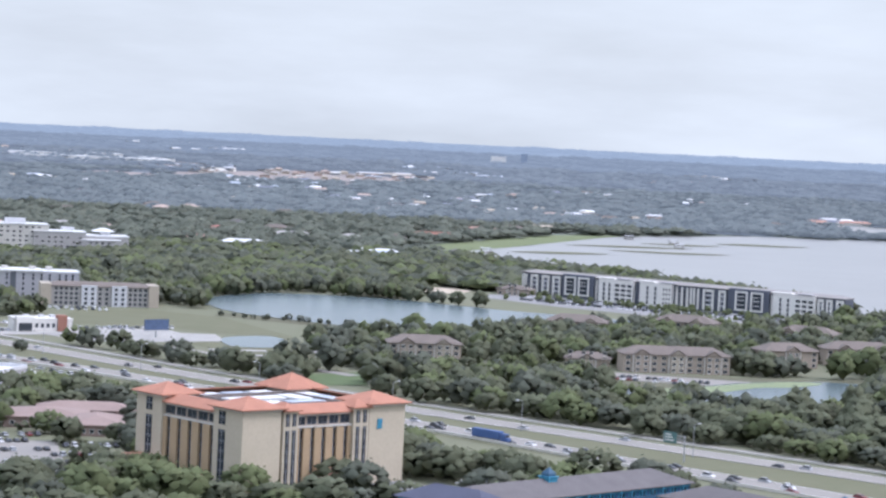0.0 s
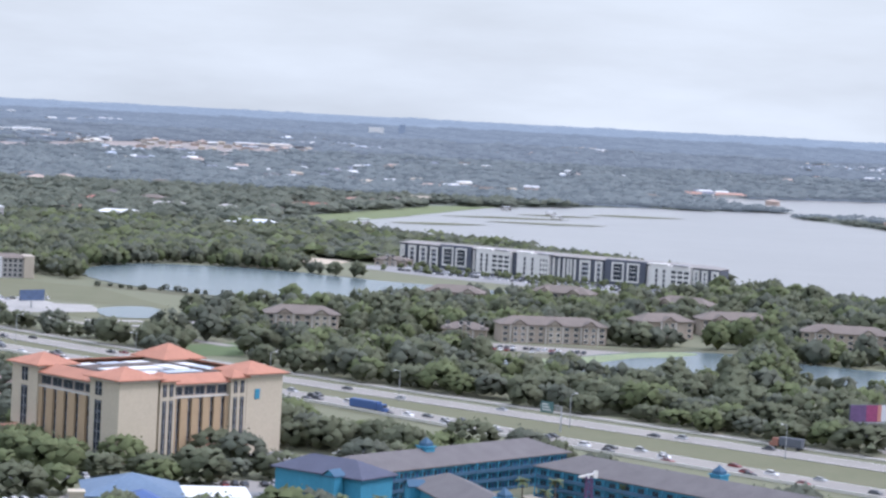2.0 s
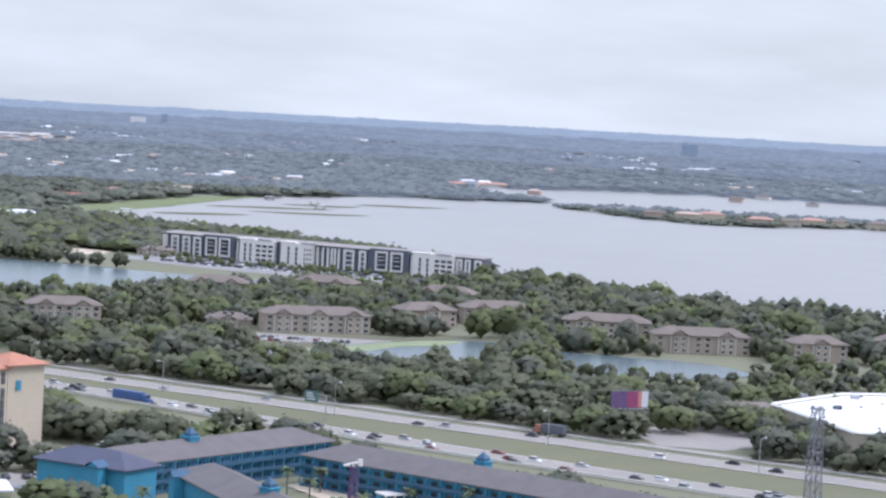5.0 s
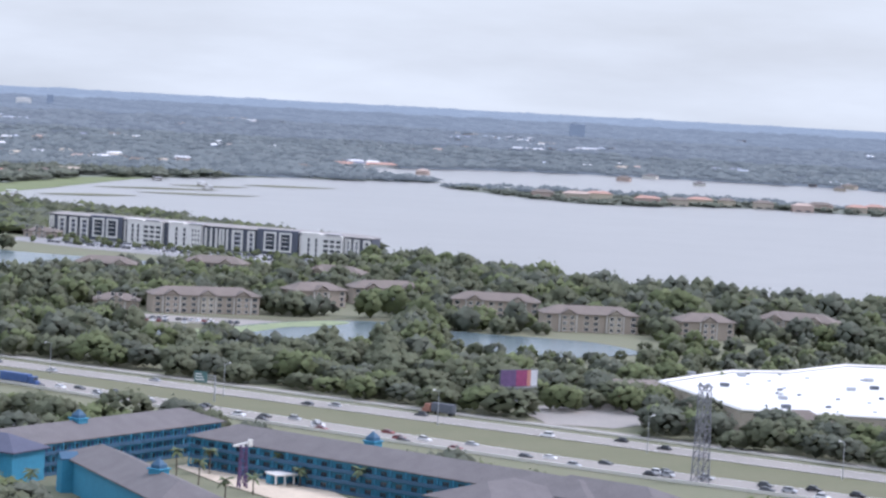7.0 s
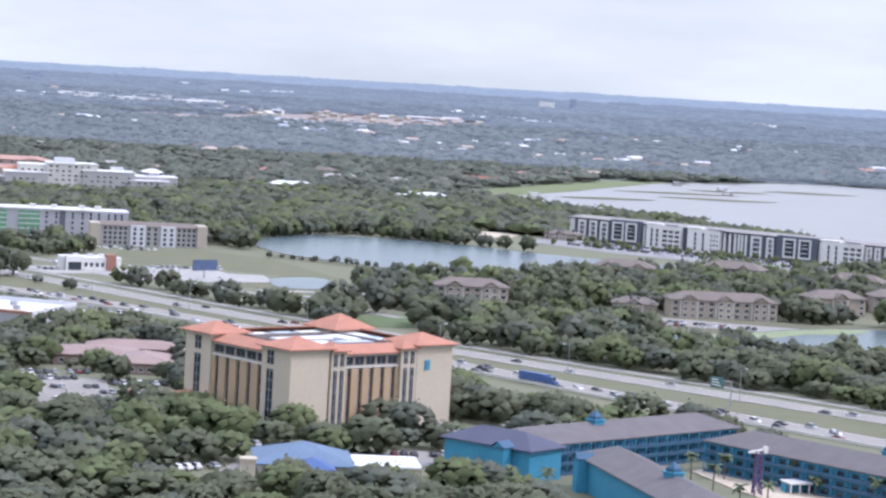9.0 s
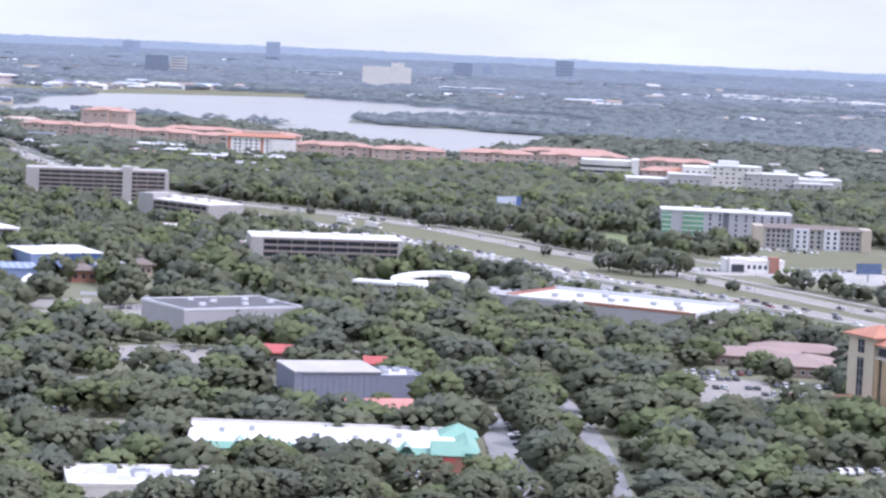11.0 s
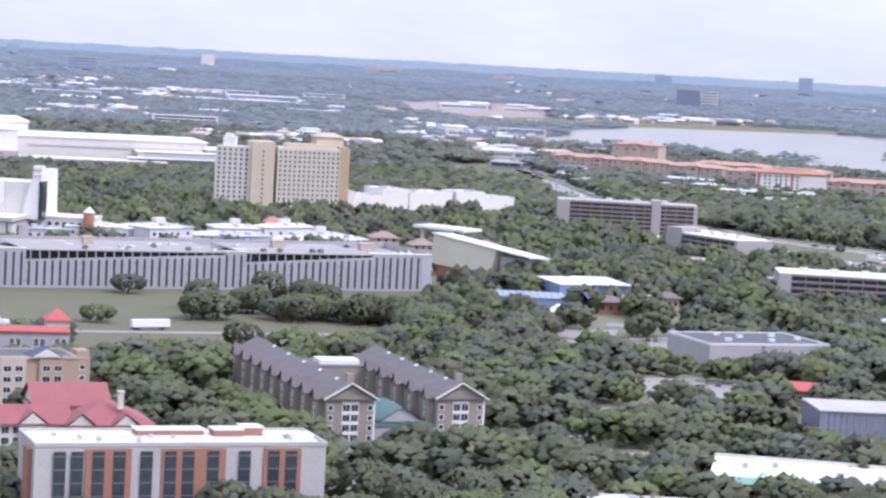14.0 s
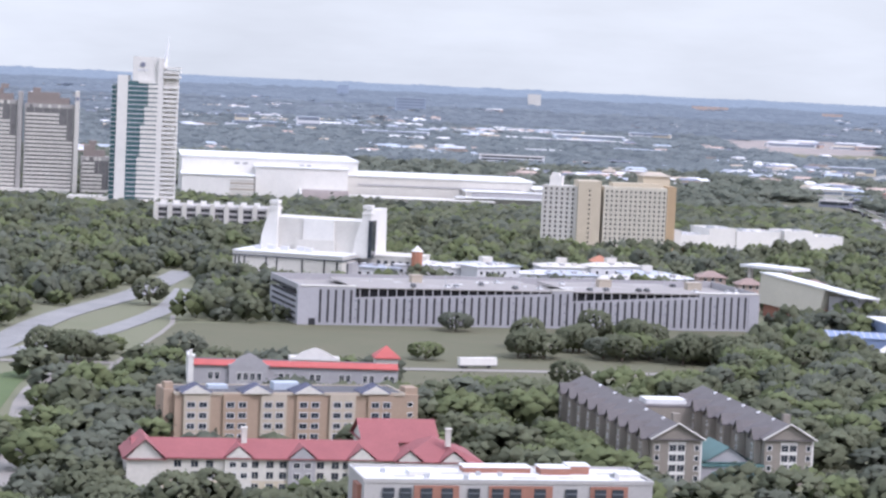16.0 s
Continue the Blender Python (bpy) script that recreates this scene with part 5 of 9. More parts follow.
# ---- towers ----
def tall_hotel():
    b = thing("tower_hotel", "slender white and teal-glass hotel tower with a spire", "tower", site(-1306, 1328, 0, 40))
    cleared(-1302, 1331, 40, 54, 30, 10, 3, 3)
    part("left_glazing", boxes((0, 3, -1, 4.2, 26, 94)), TEAL_GLASS, b)
    part("left_fin", boxes((4.2, 0, -1, 12, 26, 101)), WHITE, b)
    part("front_glazing", boxes((12, 1.0, -1, 34.5, 24, 97)), TEAL_GLASS, b)
    part("core", boxes((34.5, -0.6, -1, 38.5, 24, 115)), WHITE, b)
    part("right_wing", boxes((38.5, 2, -1, 49, 24, 106)), OFFWHITE, b)
    part("crown", boxes((15, 2.4, 97, 34.5, 20, 115.5), (20, 0.2, 95.5, 34.5, 2.4, 98)), WHITE, b)
    for i in range(27):
        z = 2.5 + i * 3.45
        # the white balconies step outwards towards the foot
        step = 27.5 if z > 76 else 25 if z > 62 else 22.5 if z > 40 else 20.5
        part("floor_band", boxes((step, -0.8, z, 34.5, 1.1, z + 2.5)), WHITE, b)
        part("floor_band", boxes((12, 0.7, z + 0.6, step, 1.1, z + 1.2)), LIGHT_GREY, b)
        part("balcony", boxes((38.3, -0.8, z, 50.4, 2.4, z + 2.0)), WHITE, b)
        part("slab_edge", boxes((-0.3, 2.7, z + 0.8, 4.2, 3.1, z + 1.3)), LIGHT_GREY, b)
    for z in (100, 103.5, 107):
        part("sky_lounge", boxes((38.2, -1.4, z, 51.0, 18, z + 1.8)), WHITE, b)
    bm = bmesh.new()
    tube(bm, (39, 3, 104), (40, 2, 117), 1.6, 1.3, 8)
    tube(bm, (40, 2, 116), (41.5, 1, 131), 1.3, 0.15, 8)
    part("spire", bm, WHITE_METAL, b)
    # round plain mark and a bar below it
    bm = bmesh.new()
    tube(bm, (22.5, 2.5, 109.5), (22.5, 2.0, 109.5), 2.0, 2.0, 16)
    part("sign", bm, SLATE_BLUE, b, "dark round sign")
    part("sign_bar", boxes((18.8, 2.1, 104.8, 26.5, 2.45, 106)), LIGHT_GREY, b)
    part("podium", boxes((-30, -8, -1, 0, 20, 9), (15, -6, -1, 60, 2, 7)), OFFWHITE, b)


tall_hotel()


def old_tower():
    b = thing("tower_hotel", "broad warm grey hotel slab tower with pale balcony bands", "tower", site(-1461, 1300, 0, 45))
    cleared(-1461, 1300, 45, 140, 30, 10, 3, 3)
    rnd = random.Random(8)
    for x0, x1, top in ((0, 34, 84), (38, 58, 86), (63, 102, 84), (108, 131, 44)):
        part("wall", boxes((x0, 0, -1, x1, 24, top - 9)), TOWER_GREY, b)
        part("window_wall", boxes((x0 + 1.2, -0.2, 3, x1 - 1.2, 0.05, top - 12)), DIM_GLASS, b)
        # plant rooms step down towards the ends
        part("roof_house", boxes((x0 + 2, 3, top - 9, x1 - 12, 20, top), (x1 - 12, 4, top - 9, x1 - 4, 18, top - 4), (x0 + 6, 6, top, x0 + 12, 14, top + 3.5)), BROWN_CONC, b)
        n = int((top - 16) / 3.1)
        for i in range(n):
            z = 4 + i * 3.1
            inset = 12 if i > n - 4 else 6 if i > n - 8 else 1.2
            part("balcony_band", boxes((x0 + 1.2, -1.0, z, x1 - inset, 0.1, z + 1.75)), OFFWHITE, b)
        for k in range(int((x1 - x0) / 6.4)):
            x = x0 + 1.2 + k * 6.4
            part("party_wall", boxes((x, -0.9, 3, x + 0.35, 0.1, top - 12)), TOWER_GREY, b)
        for k in range(4):
            x = x0 + 4 + k * (x1 - x0 - 10) / 4
            part("arched_top", boxes((x, -0.6, top - 12, x + 2.2, 0.1, top - 9.4)), OFFWHITE if rnd.random() < 0.6 else DIM_GLASS, b)
    for x0, top, m in ((34, 84, TOWER_GREY), (58, 84, TOWER_GREY), (102.2, 86, OFFWHITE), (131, 36, OFFWHITE)):
        part("fin_wall", boxes((x0, -2, -1, x0 + 3.4, 25, top)), m, b)
    part("podium", boxes((-20, -14, -1, 100, 0, 8)), OFFWHITE, b)
    for k in range(12):
        part("podium_window", boxes((-16 + k * 9.6, -14.15, 2, -10 + k * 9.6, -13.9, 6)), DIM_GLASS, b)
    bm = bmesh.new()
    tube(bm, (103.9, -2.05, 80), (103.9, -2.3, 80), 1.5, 1.5, 14)
    part("sign", bm, SLATE_BLUE, b)


old_tower()


def cream_tower():
    b = thing("tower_hotel", "cream fourteen-storey hotel with white window grid", "tower", site(-903, 1318, 0, 0))
    cleared(-905, 1318, 30, 90, 70, 15, 5, 5)
    # left wing: faces away to the side, grey in shade
    m = local(0, 0, 0, 25)
    set_in(part("left_wall", boxes((0, 0, -1, 24, 16, 44)), OFFWHITE, b), m)
    m2 = local(22, 9, 0, 42)
    set_in(part("end_wall", boxes((0, -1.5, -1, 15, 20, 48)), CREAM, b), m2)
    m3 = local(35, 20.5, 0, 46)
    wide = 42.0
    set_in(part("main_wall", boxes((0, 0, -1, wide, 16, 45)), PALE_CREAM, b), m3)
    set_in(part("end_wall", boxes((wide, -0.6, -1, wide + 6, 17, 46)), OCHRE, b), m3)
    set_in(part("roof_crown", boxes((6, 2, 45, wide - 4, 14, 47.5)), CREAM, b), m3)
    set_in(part("core", boxes((wide - 14, 10, 30, wide + 4, 26, 52)), CREAM, b), m3)
    bm = bmesh.new()
    hip(bm, wide - 15, 9, wide + 5, 27, 52, 55, 6, 0.4)
    set_in(part("core_roof", bm, PALE_TAN, b), m3)
    for i in range(13):
        z = 5.2 + i * 3.05
        for k in range(13):
            x = 1.8 + (wide - 3.6) * k / 12
            set_in(part("window", pane_mesh(1.5, 1.75, PALE_CREAM, GLASS), None, b), m3 @ local(x, 0, z))
        for k in range(6):
            set_in(part("window", pane_mesh(1.5, 1.9, PALE_TAN, GLASS), None, b), m @ local(2.4 + 3.6 * k, 0, z))
        set_in(part("window", pane_mesh(1.4, 1.6, CREAM, GLASS), None, b), m2 @ local(7.5, -1.5, z))
    for k in range(14):
        set_in(part("pier", boxes((wide * k / 13 - 0.3 + 0.02, -0.45, 3, wide * k / 13 + 0.3, 0.05, 44.6)), PALE_CREAM, b), m3)
    set_in(part("penthouse", boxes((4, 3, 44, 12, 12, 50), (5, 4, 50, 10, 10, 52)), WHITE, b), m)


cream_tower()
for x, y, rot, w, d, h in ((-858, 1384, 50, 20, 22, 15), (-848, 1404, 64, 26, 24, 12), (-838, 1424, 56, 20, 30, 16.5), (-826, 1440, 60, 34, 26, 15), (-806, 1470, 58, 22, 22, 16), (-796, 1490, 62, 26, 24, 12.5)):
    flat_block("meeting_hall", "bright white low meeting hall beside the tower hotel", "building", x, y, rot, w, d, h, WHITE, MEMBRANE, parapet=1.4, units=5, group="white halls by the tower")
    cleared(x, y, rot, w, d, 34, 2, 2)
b = thing("porch", "long white porch roof before the tower hotel", "porch", site(-815, 1262, 0, 40))
part("roof", boxes((0, 0, 5.2, 34, 9, 6.0)), WHITE, b)
for k in range(6):
    part("post", boxes((1 + k * 6.2, 0.5, -0.3, 1.6 + k * 6.2, 1.1, 5.2)), WHITE, b)
cleared(-815, 1262, 40, 34, 9, 20, 1, 1)


def entertainment_hall():
    b = thing("hall", "white entertainment hall with two curled gable towers", "building", site(-855, 963, 0, 22))
    cleared(-858, 962, 22, 74, 60, 10, 6, 6)
    part("wall", boxes((0, 0, -0.5, 60, 50, 15.5)), OFFWHITE, b)
    part("roof", boxes((-0.4, -0.4, 15.5, 60.4, 50, 16.2)), MEMBRANE, b)
    part("cornice", boxes((-0.6, -0.7, 13.4, 60.6, 0.1, 14.0), (60, -0.2, 13.4, 60.7, 50, 14.0)), DARK_GREY, b)
    for x in (1, 3, 6, 18, 24, 38, 50, 57):
        part("slot", boxes((x, -0.3, 2, x + 0.7, 0.1, 13)), RECESS_SHADE, b)
    for y in (8, 20, 28, 36):
        part("side_window", boxes((59.8, y, 3, 60.3, y + 3, 12)), GLASS, b)
    part("upper_wall", boxes((10, 26, 16, 62, 52, 33), (26, 24, 16, 48, 28, 22)), OFFWHITE, b)
    part("upper_fold", boxes((30, 25, 17, 47, 26.4, 33)), WHITE, b)
    for x0 in (6.0, 58.0):
        bm = bmesh.new()
        pts = [(0, 14), (1.2, 24), (3.0, 30), (4.6, 34), (5.2, 39.5), (9.5, 39.5), (10, 14)]
        f = [bm.verts.new((x0 + x, 24, z)) for x, z in pts]
        g = [bm.verts.new((x0 + x, 30 if x0 < 30 else 54, z)) for x, z in pts]
        bm.faces.new(f[::-1])
        bm.faces.new(g)
        for i in range(len(pts)):
            j = (i + 1) % len(pts)
            bm.faces.new((f[i], f[j], g[j], g[i]))
        part("curled_gable", bm, WHITE, b)
        part("gable_cap", boxes((x0 + 4.6, 23.5, 37, x0 + 10, 31, 38), (x0 + 5.0, 23.5, 40, x0 + 9.7, 30, 42)), WHITE, b)
    part("tall_window", boxes((66.5, 23.6, 14, 68.4, 32, 34)), GLASS, b)
    part("right_wing", boxes((60.4, 30, -0.5, 92, 56, 15), (60.4, 29.6, 15, 92.4, 56, 15.8)), OFFWHITE, b)
    for x in range(70, 92, 4):
        part("side_window", boxes((x, 29.7, 4, x + 2, 30.1, 13)), GLASS, b)
    bm = bmesh.new()
    tube(bm, (92, 30, -0.5), (92, 30, 19), 3.0, 3.0, 12)
    part("round_turret", bm, TERRACOTTA, b)
    bm = bmesh.new()
    tube(bm, (92, 30, 19), (92, 30, 22), 3.4, 0.2, 12)
    part("turret_cap", bm, WHITE, b)
    for x, y in ((8, 10), (14, 14), (22, 12), (30, 15), (36, 10)):
        part("roof_unit", boxes((x, y, 16.2, x + 4, y + 3, 18.4)), LIGHT_GREY, b)
    bm = bmesh.new()
    tube(bm, (58, 16, -0.5), (58, 16, 12), 6, 6, 16)
    part("rotunda", bm, GREY_WALL, b)
    part("porch", boxes((-6, -9, -0.5, 34, -2, 4)), WHITE, b)


entertainment_hall()
for i, (x, y, w, d, h, m) in enumerate(((-806, 1004, 24, 20, 11, PALE_BLUE), (-790, 1018, 30, 18, 13, GREY_BLUE), (-776, 1034, 34, 16, 12, WHITE), (-770, 1062, 30, 24, 12, GREY_BLUE), (-738, 1060, 34, 18, 11, PALE_BLUE), (-745, 1090, 26, 22, 13, GREY_BLUE), (-716, 1062, 24, 18, 12, LIGHT_GREY), (-752, 1040, 20, 16, 14, GREY_BLUE), (-700, 1078, 30, 18, 11, GREY_BLUE), (-700, 1104, 28, 22, 12, PALE_BLUE), (-676, 1096, 24, 16, 12, LIGHT_GREY), (-725, 1108, 34, 12, 14, GREY_BLUE))):
    b = thing("shop_pavilion", "pale blue-grey hip-roofed shop pavilion behind the garage", "shop", site(x, y, 0, 36 + 11 * (i % 4)), "pavilions behind the garage")
    h -= 1.6
    roofed_wing(b, Matrix(), w, d, h, h + 2.2, LIGHT_GREY, (GREY_BLUE, LIGHT_GREY, OFFWHITE)[i % 3], None, 0.8, rows=(h - 3,), cols=5, ww=2, wh=2)
    for k in range(3):
        part("roof_unit", boxes((w * (0.15 + 0.26 * k), d * 0.12, h - 0.2, w * (0.15 + 0.26 * k) + 2.6, d * 0.3, h + 1.9 + 0.5 * (k == i % 3))), (LIGHT_GREY, GREY_WALL, OFFWHITE)[k], b)
    if i % 2:
        part("roof_house", boxes((w * 0.4, d * 0.4, h + 1.5, w * 0.6, d * 0.6, h + 4.6)), OFFWHITE, b)
    cleared(x, y, 40, w, d, 6, 3, 3)
for x, y, s in ((-742, 1135, 9), (-655, 1105, 14), (-620, 1085, 12), (-598, 1110, 16)):
    b = thing("shop_house", "pinkish shop house with a low tiled roof", "shop", site(x, y, 0, 45), "pavilions behind the garage")
    roofed_wing(b, Matrix(), s, s * 0.8, 13, 16.4, PINK_STONE, TERRACOTTA if s == 9 else TILE_BROWN, None, 1.0, rows=(12,), cols=3, ww=1.8, wh=2)
    cleared(x, y, 45, s, s)


def wing_garage():
    b = thing("parking_garage", "white parking garage with dark square openings", "garage", site(-1128, 1190, 0, 42))
    cleared(-1128, 1190, 42, 82, 40, 10, 3, 3)
    part("wall", boxes((0, 0, -0.5, 80, 34, 17)), DULL_WHITE, b)
    for i in range(9):
        part("pier", boxes((i * 9.4, -1.2, -0.5, i * 9.4 + 3.0, 0.1, 19)), OFFWHITE, b)
        for z in (3, 6.6, 10.2, 13.8):
            part("opening", boxes((i * 9.4 + 3.4, -0.2, z, i * 9.4 + 8.8, 0.1, z + 2.0)), RECESS_SHADE, b)
    part("roof", boxes((0, 0, 17, 80, 34, 17.5)), GRAVEL_ROOF, b)
    for i in range(8):
        part("roof_unit", boxes((4 + i * 9, 12, 17.5, 8 + i * 9, 18, 20)), WHITE, b)


wing_garage()


def convention_centre():
    b = thing("convention_centre", "vast white convention centre with stepped flat roofs", "hall", site(-1390, 1500, 0, 44) @ Matrix.Diagonal((1, 1, 0.84, 1)))
    cleared(-1420, 1480, 44, 420, 200, 55, 10, 10)
    part("wall", boxes((0, 40, -1, 150, 160, 40), (62, 20, -1, 140, 60, 33), (0, 0, -1, 60, 60, 24)), WHITE, b)
    part("roof", boxes((-1, 39, 40, 151, 161, 41.5), (61, 19, 33, 141, 60, 34.2), (-1, -1, 24, 61, 40, 25)), MEMBRANE, b)
    for box in ((130, 30, -1, 300, 120, 27), (240, 10, -1, 360, 60, 17), (300, 20, -1, 380, 70, 21)):
        part("long_wall", boxes(box), OFFWHITE, b)
    for box in ((128, 29, 27, 302, 121, 28.4), (238, 8, 17, 362, 60, 18.2), (298, 18, 21, 384, 72, 22.2), (230, 0, 11, 330, 12, 12.2)):
        part("long_roof", boxes(box), MEMBRANE, b)
    part("window_band", boxes((245, 7.7, 12.5, 355, 8.2, 16), (302, 17.6, 14, 378, 18.1, 19.5), (150, 29.4, 18, 290, 29.9, 19.5)), GREY_WALL, b)
    part("terrace", boxes((100, -14, -1, 260, 20, 8), (98, -16, 8, 262, 20, 9)), OFFWHITE, b)
    bm = bmesh.new()
    k = 18
    for y0, y1, r in ((-24, 16, 15.0),):
        ring = [[bm.verts.new((98 + 40 * (0 if q == 0 else 1), y0 + (r - r * math.cos(math.pi * i / k)), r * 0.95 * math.sin(math.pi * i / k))) for i in range(k + 1)] for q in (0, 1)]
        for i in range(k):
            bm.faces.new((ring[0][i], ring[0][i + 1], ring[1][i + 1], ring[1][i]))
    part("vault", bm, BROWN_CONC, b, "brown barrel vault over the entrance")
    bm = bmesh.new()
    for i in range(k):
        a0, a1 = math.pi * i / k, math.pi * (i + 1) / k
        r = 15.0
        tube(bm, (97.6, -24 + r - r * math.cos(a0), r * 0.95 * math.sin(a0)), (97.6, -24 + r - r * math.cos(a1), r * 0.95 * math.sin(a1)), 1.0, 1.0, 4)
    part("vault_arch", bm, WHITE, b)
    part("arch_glass", boxes((98, -22, 0, 98.4, 4, 9)), GLASS, b)
    for i in range(6):
        part("louvre", boxes((40, -0.5, 4 + i * 3, 60, 0.1, 5.6 + i * 3)), OFFWHITE if i % 2 else PALE_TAN, b)
    for x in (45, 52, 100, 106):
        part("roof_opening", boxes((x, 39.7, 34, x + 4, 40.2, 36)), GREY_WALL, b)


convention_centre()

# ---- the middle: offices, shops and the resort ----
def deck_building(name, label, x, y, rot, w, d, h, floors, core=(), roof_m=None, ends=8.0):
    """Brown office slab: projecting floor edges over deep ribbon windows, blind ends."""
    b = thing(name, label, "office", site(x, y, 0, rot), "brown banded office slabs")
    cleared(x, y, rot, w, d, 6, 4, 4)
    part("wall", boxes((0.6, 0.8, -0.5, w - 0.6, d - 0.8, h - 0.3)), RECESS_SHADE, b)
    part("end_wall", boxes((0, 0, -0.5, ends, d, h + 0.4)), TOWER_GREY, b)
    part("end_wall", boxes((w - 2.5, 0, -0.5, w, d, h + 0.4)), TOWER_GREY, b)
    for i in range(floors + 1):
        z = h * i / floors
        part("floor_edge", boxes((ends, 0, z - 0.7, w - 2.5, d, z + (0.3 if i == floors else 0.4))), BROWN_CONC, b)
        if i < floors:
            part("window_band", boxes((ends, 0.7, z + 0.4, w - 2.5, 0.85, z + h / floors - 0.7)), GLASS, b)
    for k in range(int(w / 7)):
        part("mullion", boxes((ends + k * 7, 0.25, 0, ends + k * 7 + 0.4, 0.85, h - 0.5)), BROWN_CONC, b)
    part("roof", boxes((0.3, 0.3, h + 0.3, w - 0.3, d - 0.3, h + 0.9)), roof_m or GRAVEL_ROOF, b)
    for cx0, cx1, cz in core:
        part("core", boxes((cx0, -0.6, -0.5, cx1, d * 0.7, h + cz)), TOWER_GREY if cz > 2 else BROWN_CONC, b)
    for k in range(4):
        part("roof_unit", boxes((w * (0.15 + 0.2 * k), d * 0.4, h + 0.9, w * (0.15 + 0.2 * k) + 4, d * 0.6, h + 2.6)), OFFWHITE, b)
    return b


deck_building("office_building", "brown seven-storey office slab with banded windows", -714, 1440, 27, 92, 24, 19.5, 7, ((62, 68, 3.0),))
deck_building("office_building", "brown lower office slab with a pinkish stair tower", -575, 1314, -28, 58, 26, 14.5, 5, ((-6, 8, 3.5),), MEMBRANE)
deck_building("office_building", "brown low office slab with a white roof", -437, 1130, 26, 76, 30, 12.6, 4, (), MEMBRANE, 6.0)
for x, y, rot, w, d, h, m in ((-540, 1240, 10, 30, 14, 6, PINK_STONE), (-500, 1180, 20, 44, 16, 4.5, OFFWHITE), (-455, 1160, 20, 18, 14, 7, PINK_STONE), (-640, 1370, 27, 42, 14, 5, OFFWHITE), (-470, 1215, 0, 24, 12, 6, BROWN_CONC)):
    flat_block("annex", "low flat-roofed annex between the brown offices", "building", x, y, rot, w, d, h, m, MEMBRANE, parapet=0.5, units=2, group="office annexes")
    cleared(x, y, rot, w, d, 3, 2, 2)


def shop_roofed():
    """Strip mall with a white roof and mint-green hipped trim."""
    b = thing("strip_mall", "long strip mall with a white roof and mint-green trim", "shop", site(-240, 594, 0, 20))
    cleared(-246, 592, 20, 78, 36, 3, 3, 3)
    w, d, h = 70.0, 33.0, 5.6
    part("wall", boxes((-6, 0.5, -0.5, w, d, h)), BRICK, b)
    part("roof", boxes((-6, 1.5, h, w - 4, d - 0.4, h + 0.3)), MEMBRANE, b)
    part("parapet", boxes((-6.2, d - 0.5, h, w - 4, d + 0.1, h + 1.2)), OFFWHITE, b)
    bm = bmesh.new()
    v = [bm.verts.new(c) for c in ((-1, -1.2, h - 1.3), (w, -1.2, h - 1.3), (w, 0.9, h + 0.3), (-1, 0.9, h + 0.3), (-1, -1.2, h - 1.1), (w, -1.2, h - 1.1), (w, 0.9, h + 0.5), (-1, 0.9, h + 0.5))]
    for f in ((0, 3, 2, 1), (4, 5, 6, 7), (0, 1, 5, 4), (1, 2, 6, 5), (2, 3, 7, 6), (3, 0, 4, 7)):
        bm.faces.new([v[i] for i in f])
    part("awning_roof", bm, MINT, b)
    for x, s in ((8, 3.4), (16, 3.4), (52, 3.4), (63, 6.5)):
        bm = bmesh.new()
        hip(bm, x - s * 0.7, -2.6, x + s * 0.7, 4, h - 1.0, h + 1.2 + s * 0.22, 0, 0.3)
        part("gable_roof", bm, MINT, b)
        part("gable_front", boxes((x - s * 0.6, -2.2, -0.5, x + s * 0.6, 0.4, h - 0.9)), BRICK, b)
    bm = bmesh.new()
    hip(bm, w - 8, d - 12, w + 3, d, h, h + 3.4, None, 0.4)
    part("corner_roof", bm, MINT, b)
    bm = bmesh.new()
    hip(bm, w - 4.5, -1.6, w + 2, d - 11, h - 0.4, h + 2.4, None, 0.3)
    part("side_roof", bm, MINT, b)
    part("sign", boxes((61, -2.4, h - 2.6, 65, -2.2, h - 1.4)), BRIGHT_RED, b, "red sign panel")
    for x in (4, 20, 29, 40):
        part("shop_window", boxes((x, 0.35, 0.5, x + 6, 0.6, 3.2)), GLASS, b)
    for x, y in ((10, 20), (27, 12), (38, 10), (50, 16), (2, 16), (47, 7)):
        part("roof_unit", boxes((x, y, h + 0.3, x + 1.6, y + 1.4, h + 1.7)), STEEL, b)


shop_roofed()
flat_block("shop_building", "white flat-roofed shop building with dark roof units", "shop", -246, 521, 28, 40, 26, 5.4, OFFWHITE, MEMBRANE, parapet=0.6, units=7)
cleared(-246, 521, 28, 40, 26, 8, 3, 3)


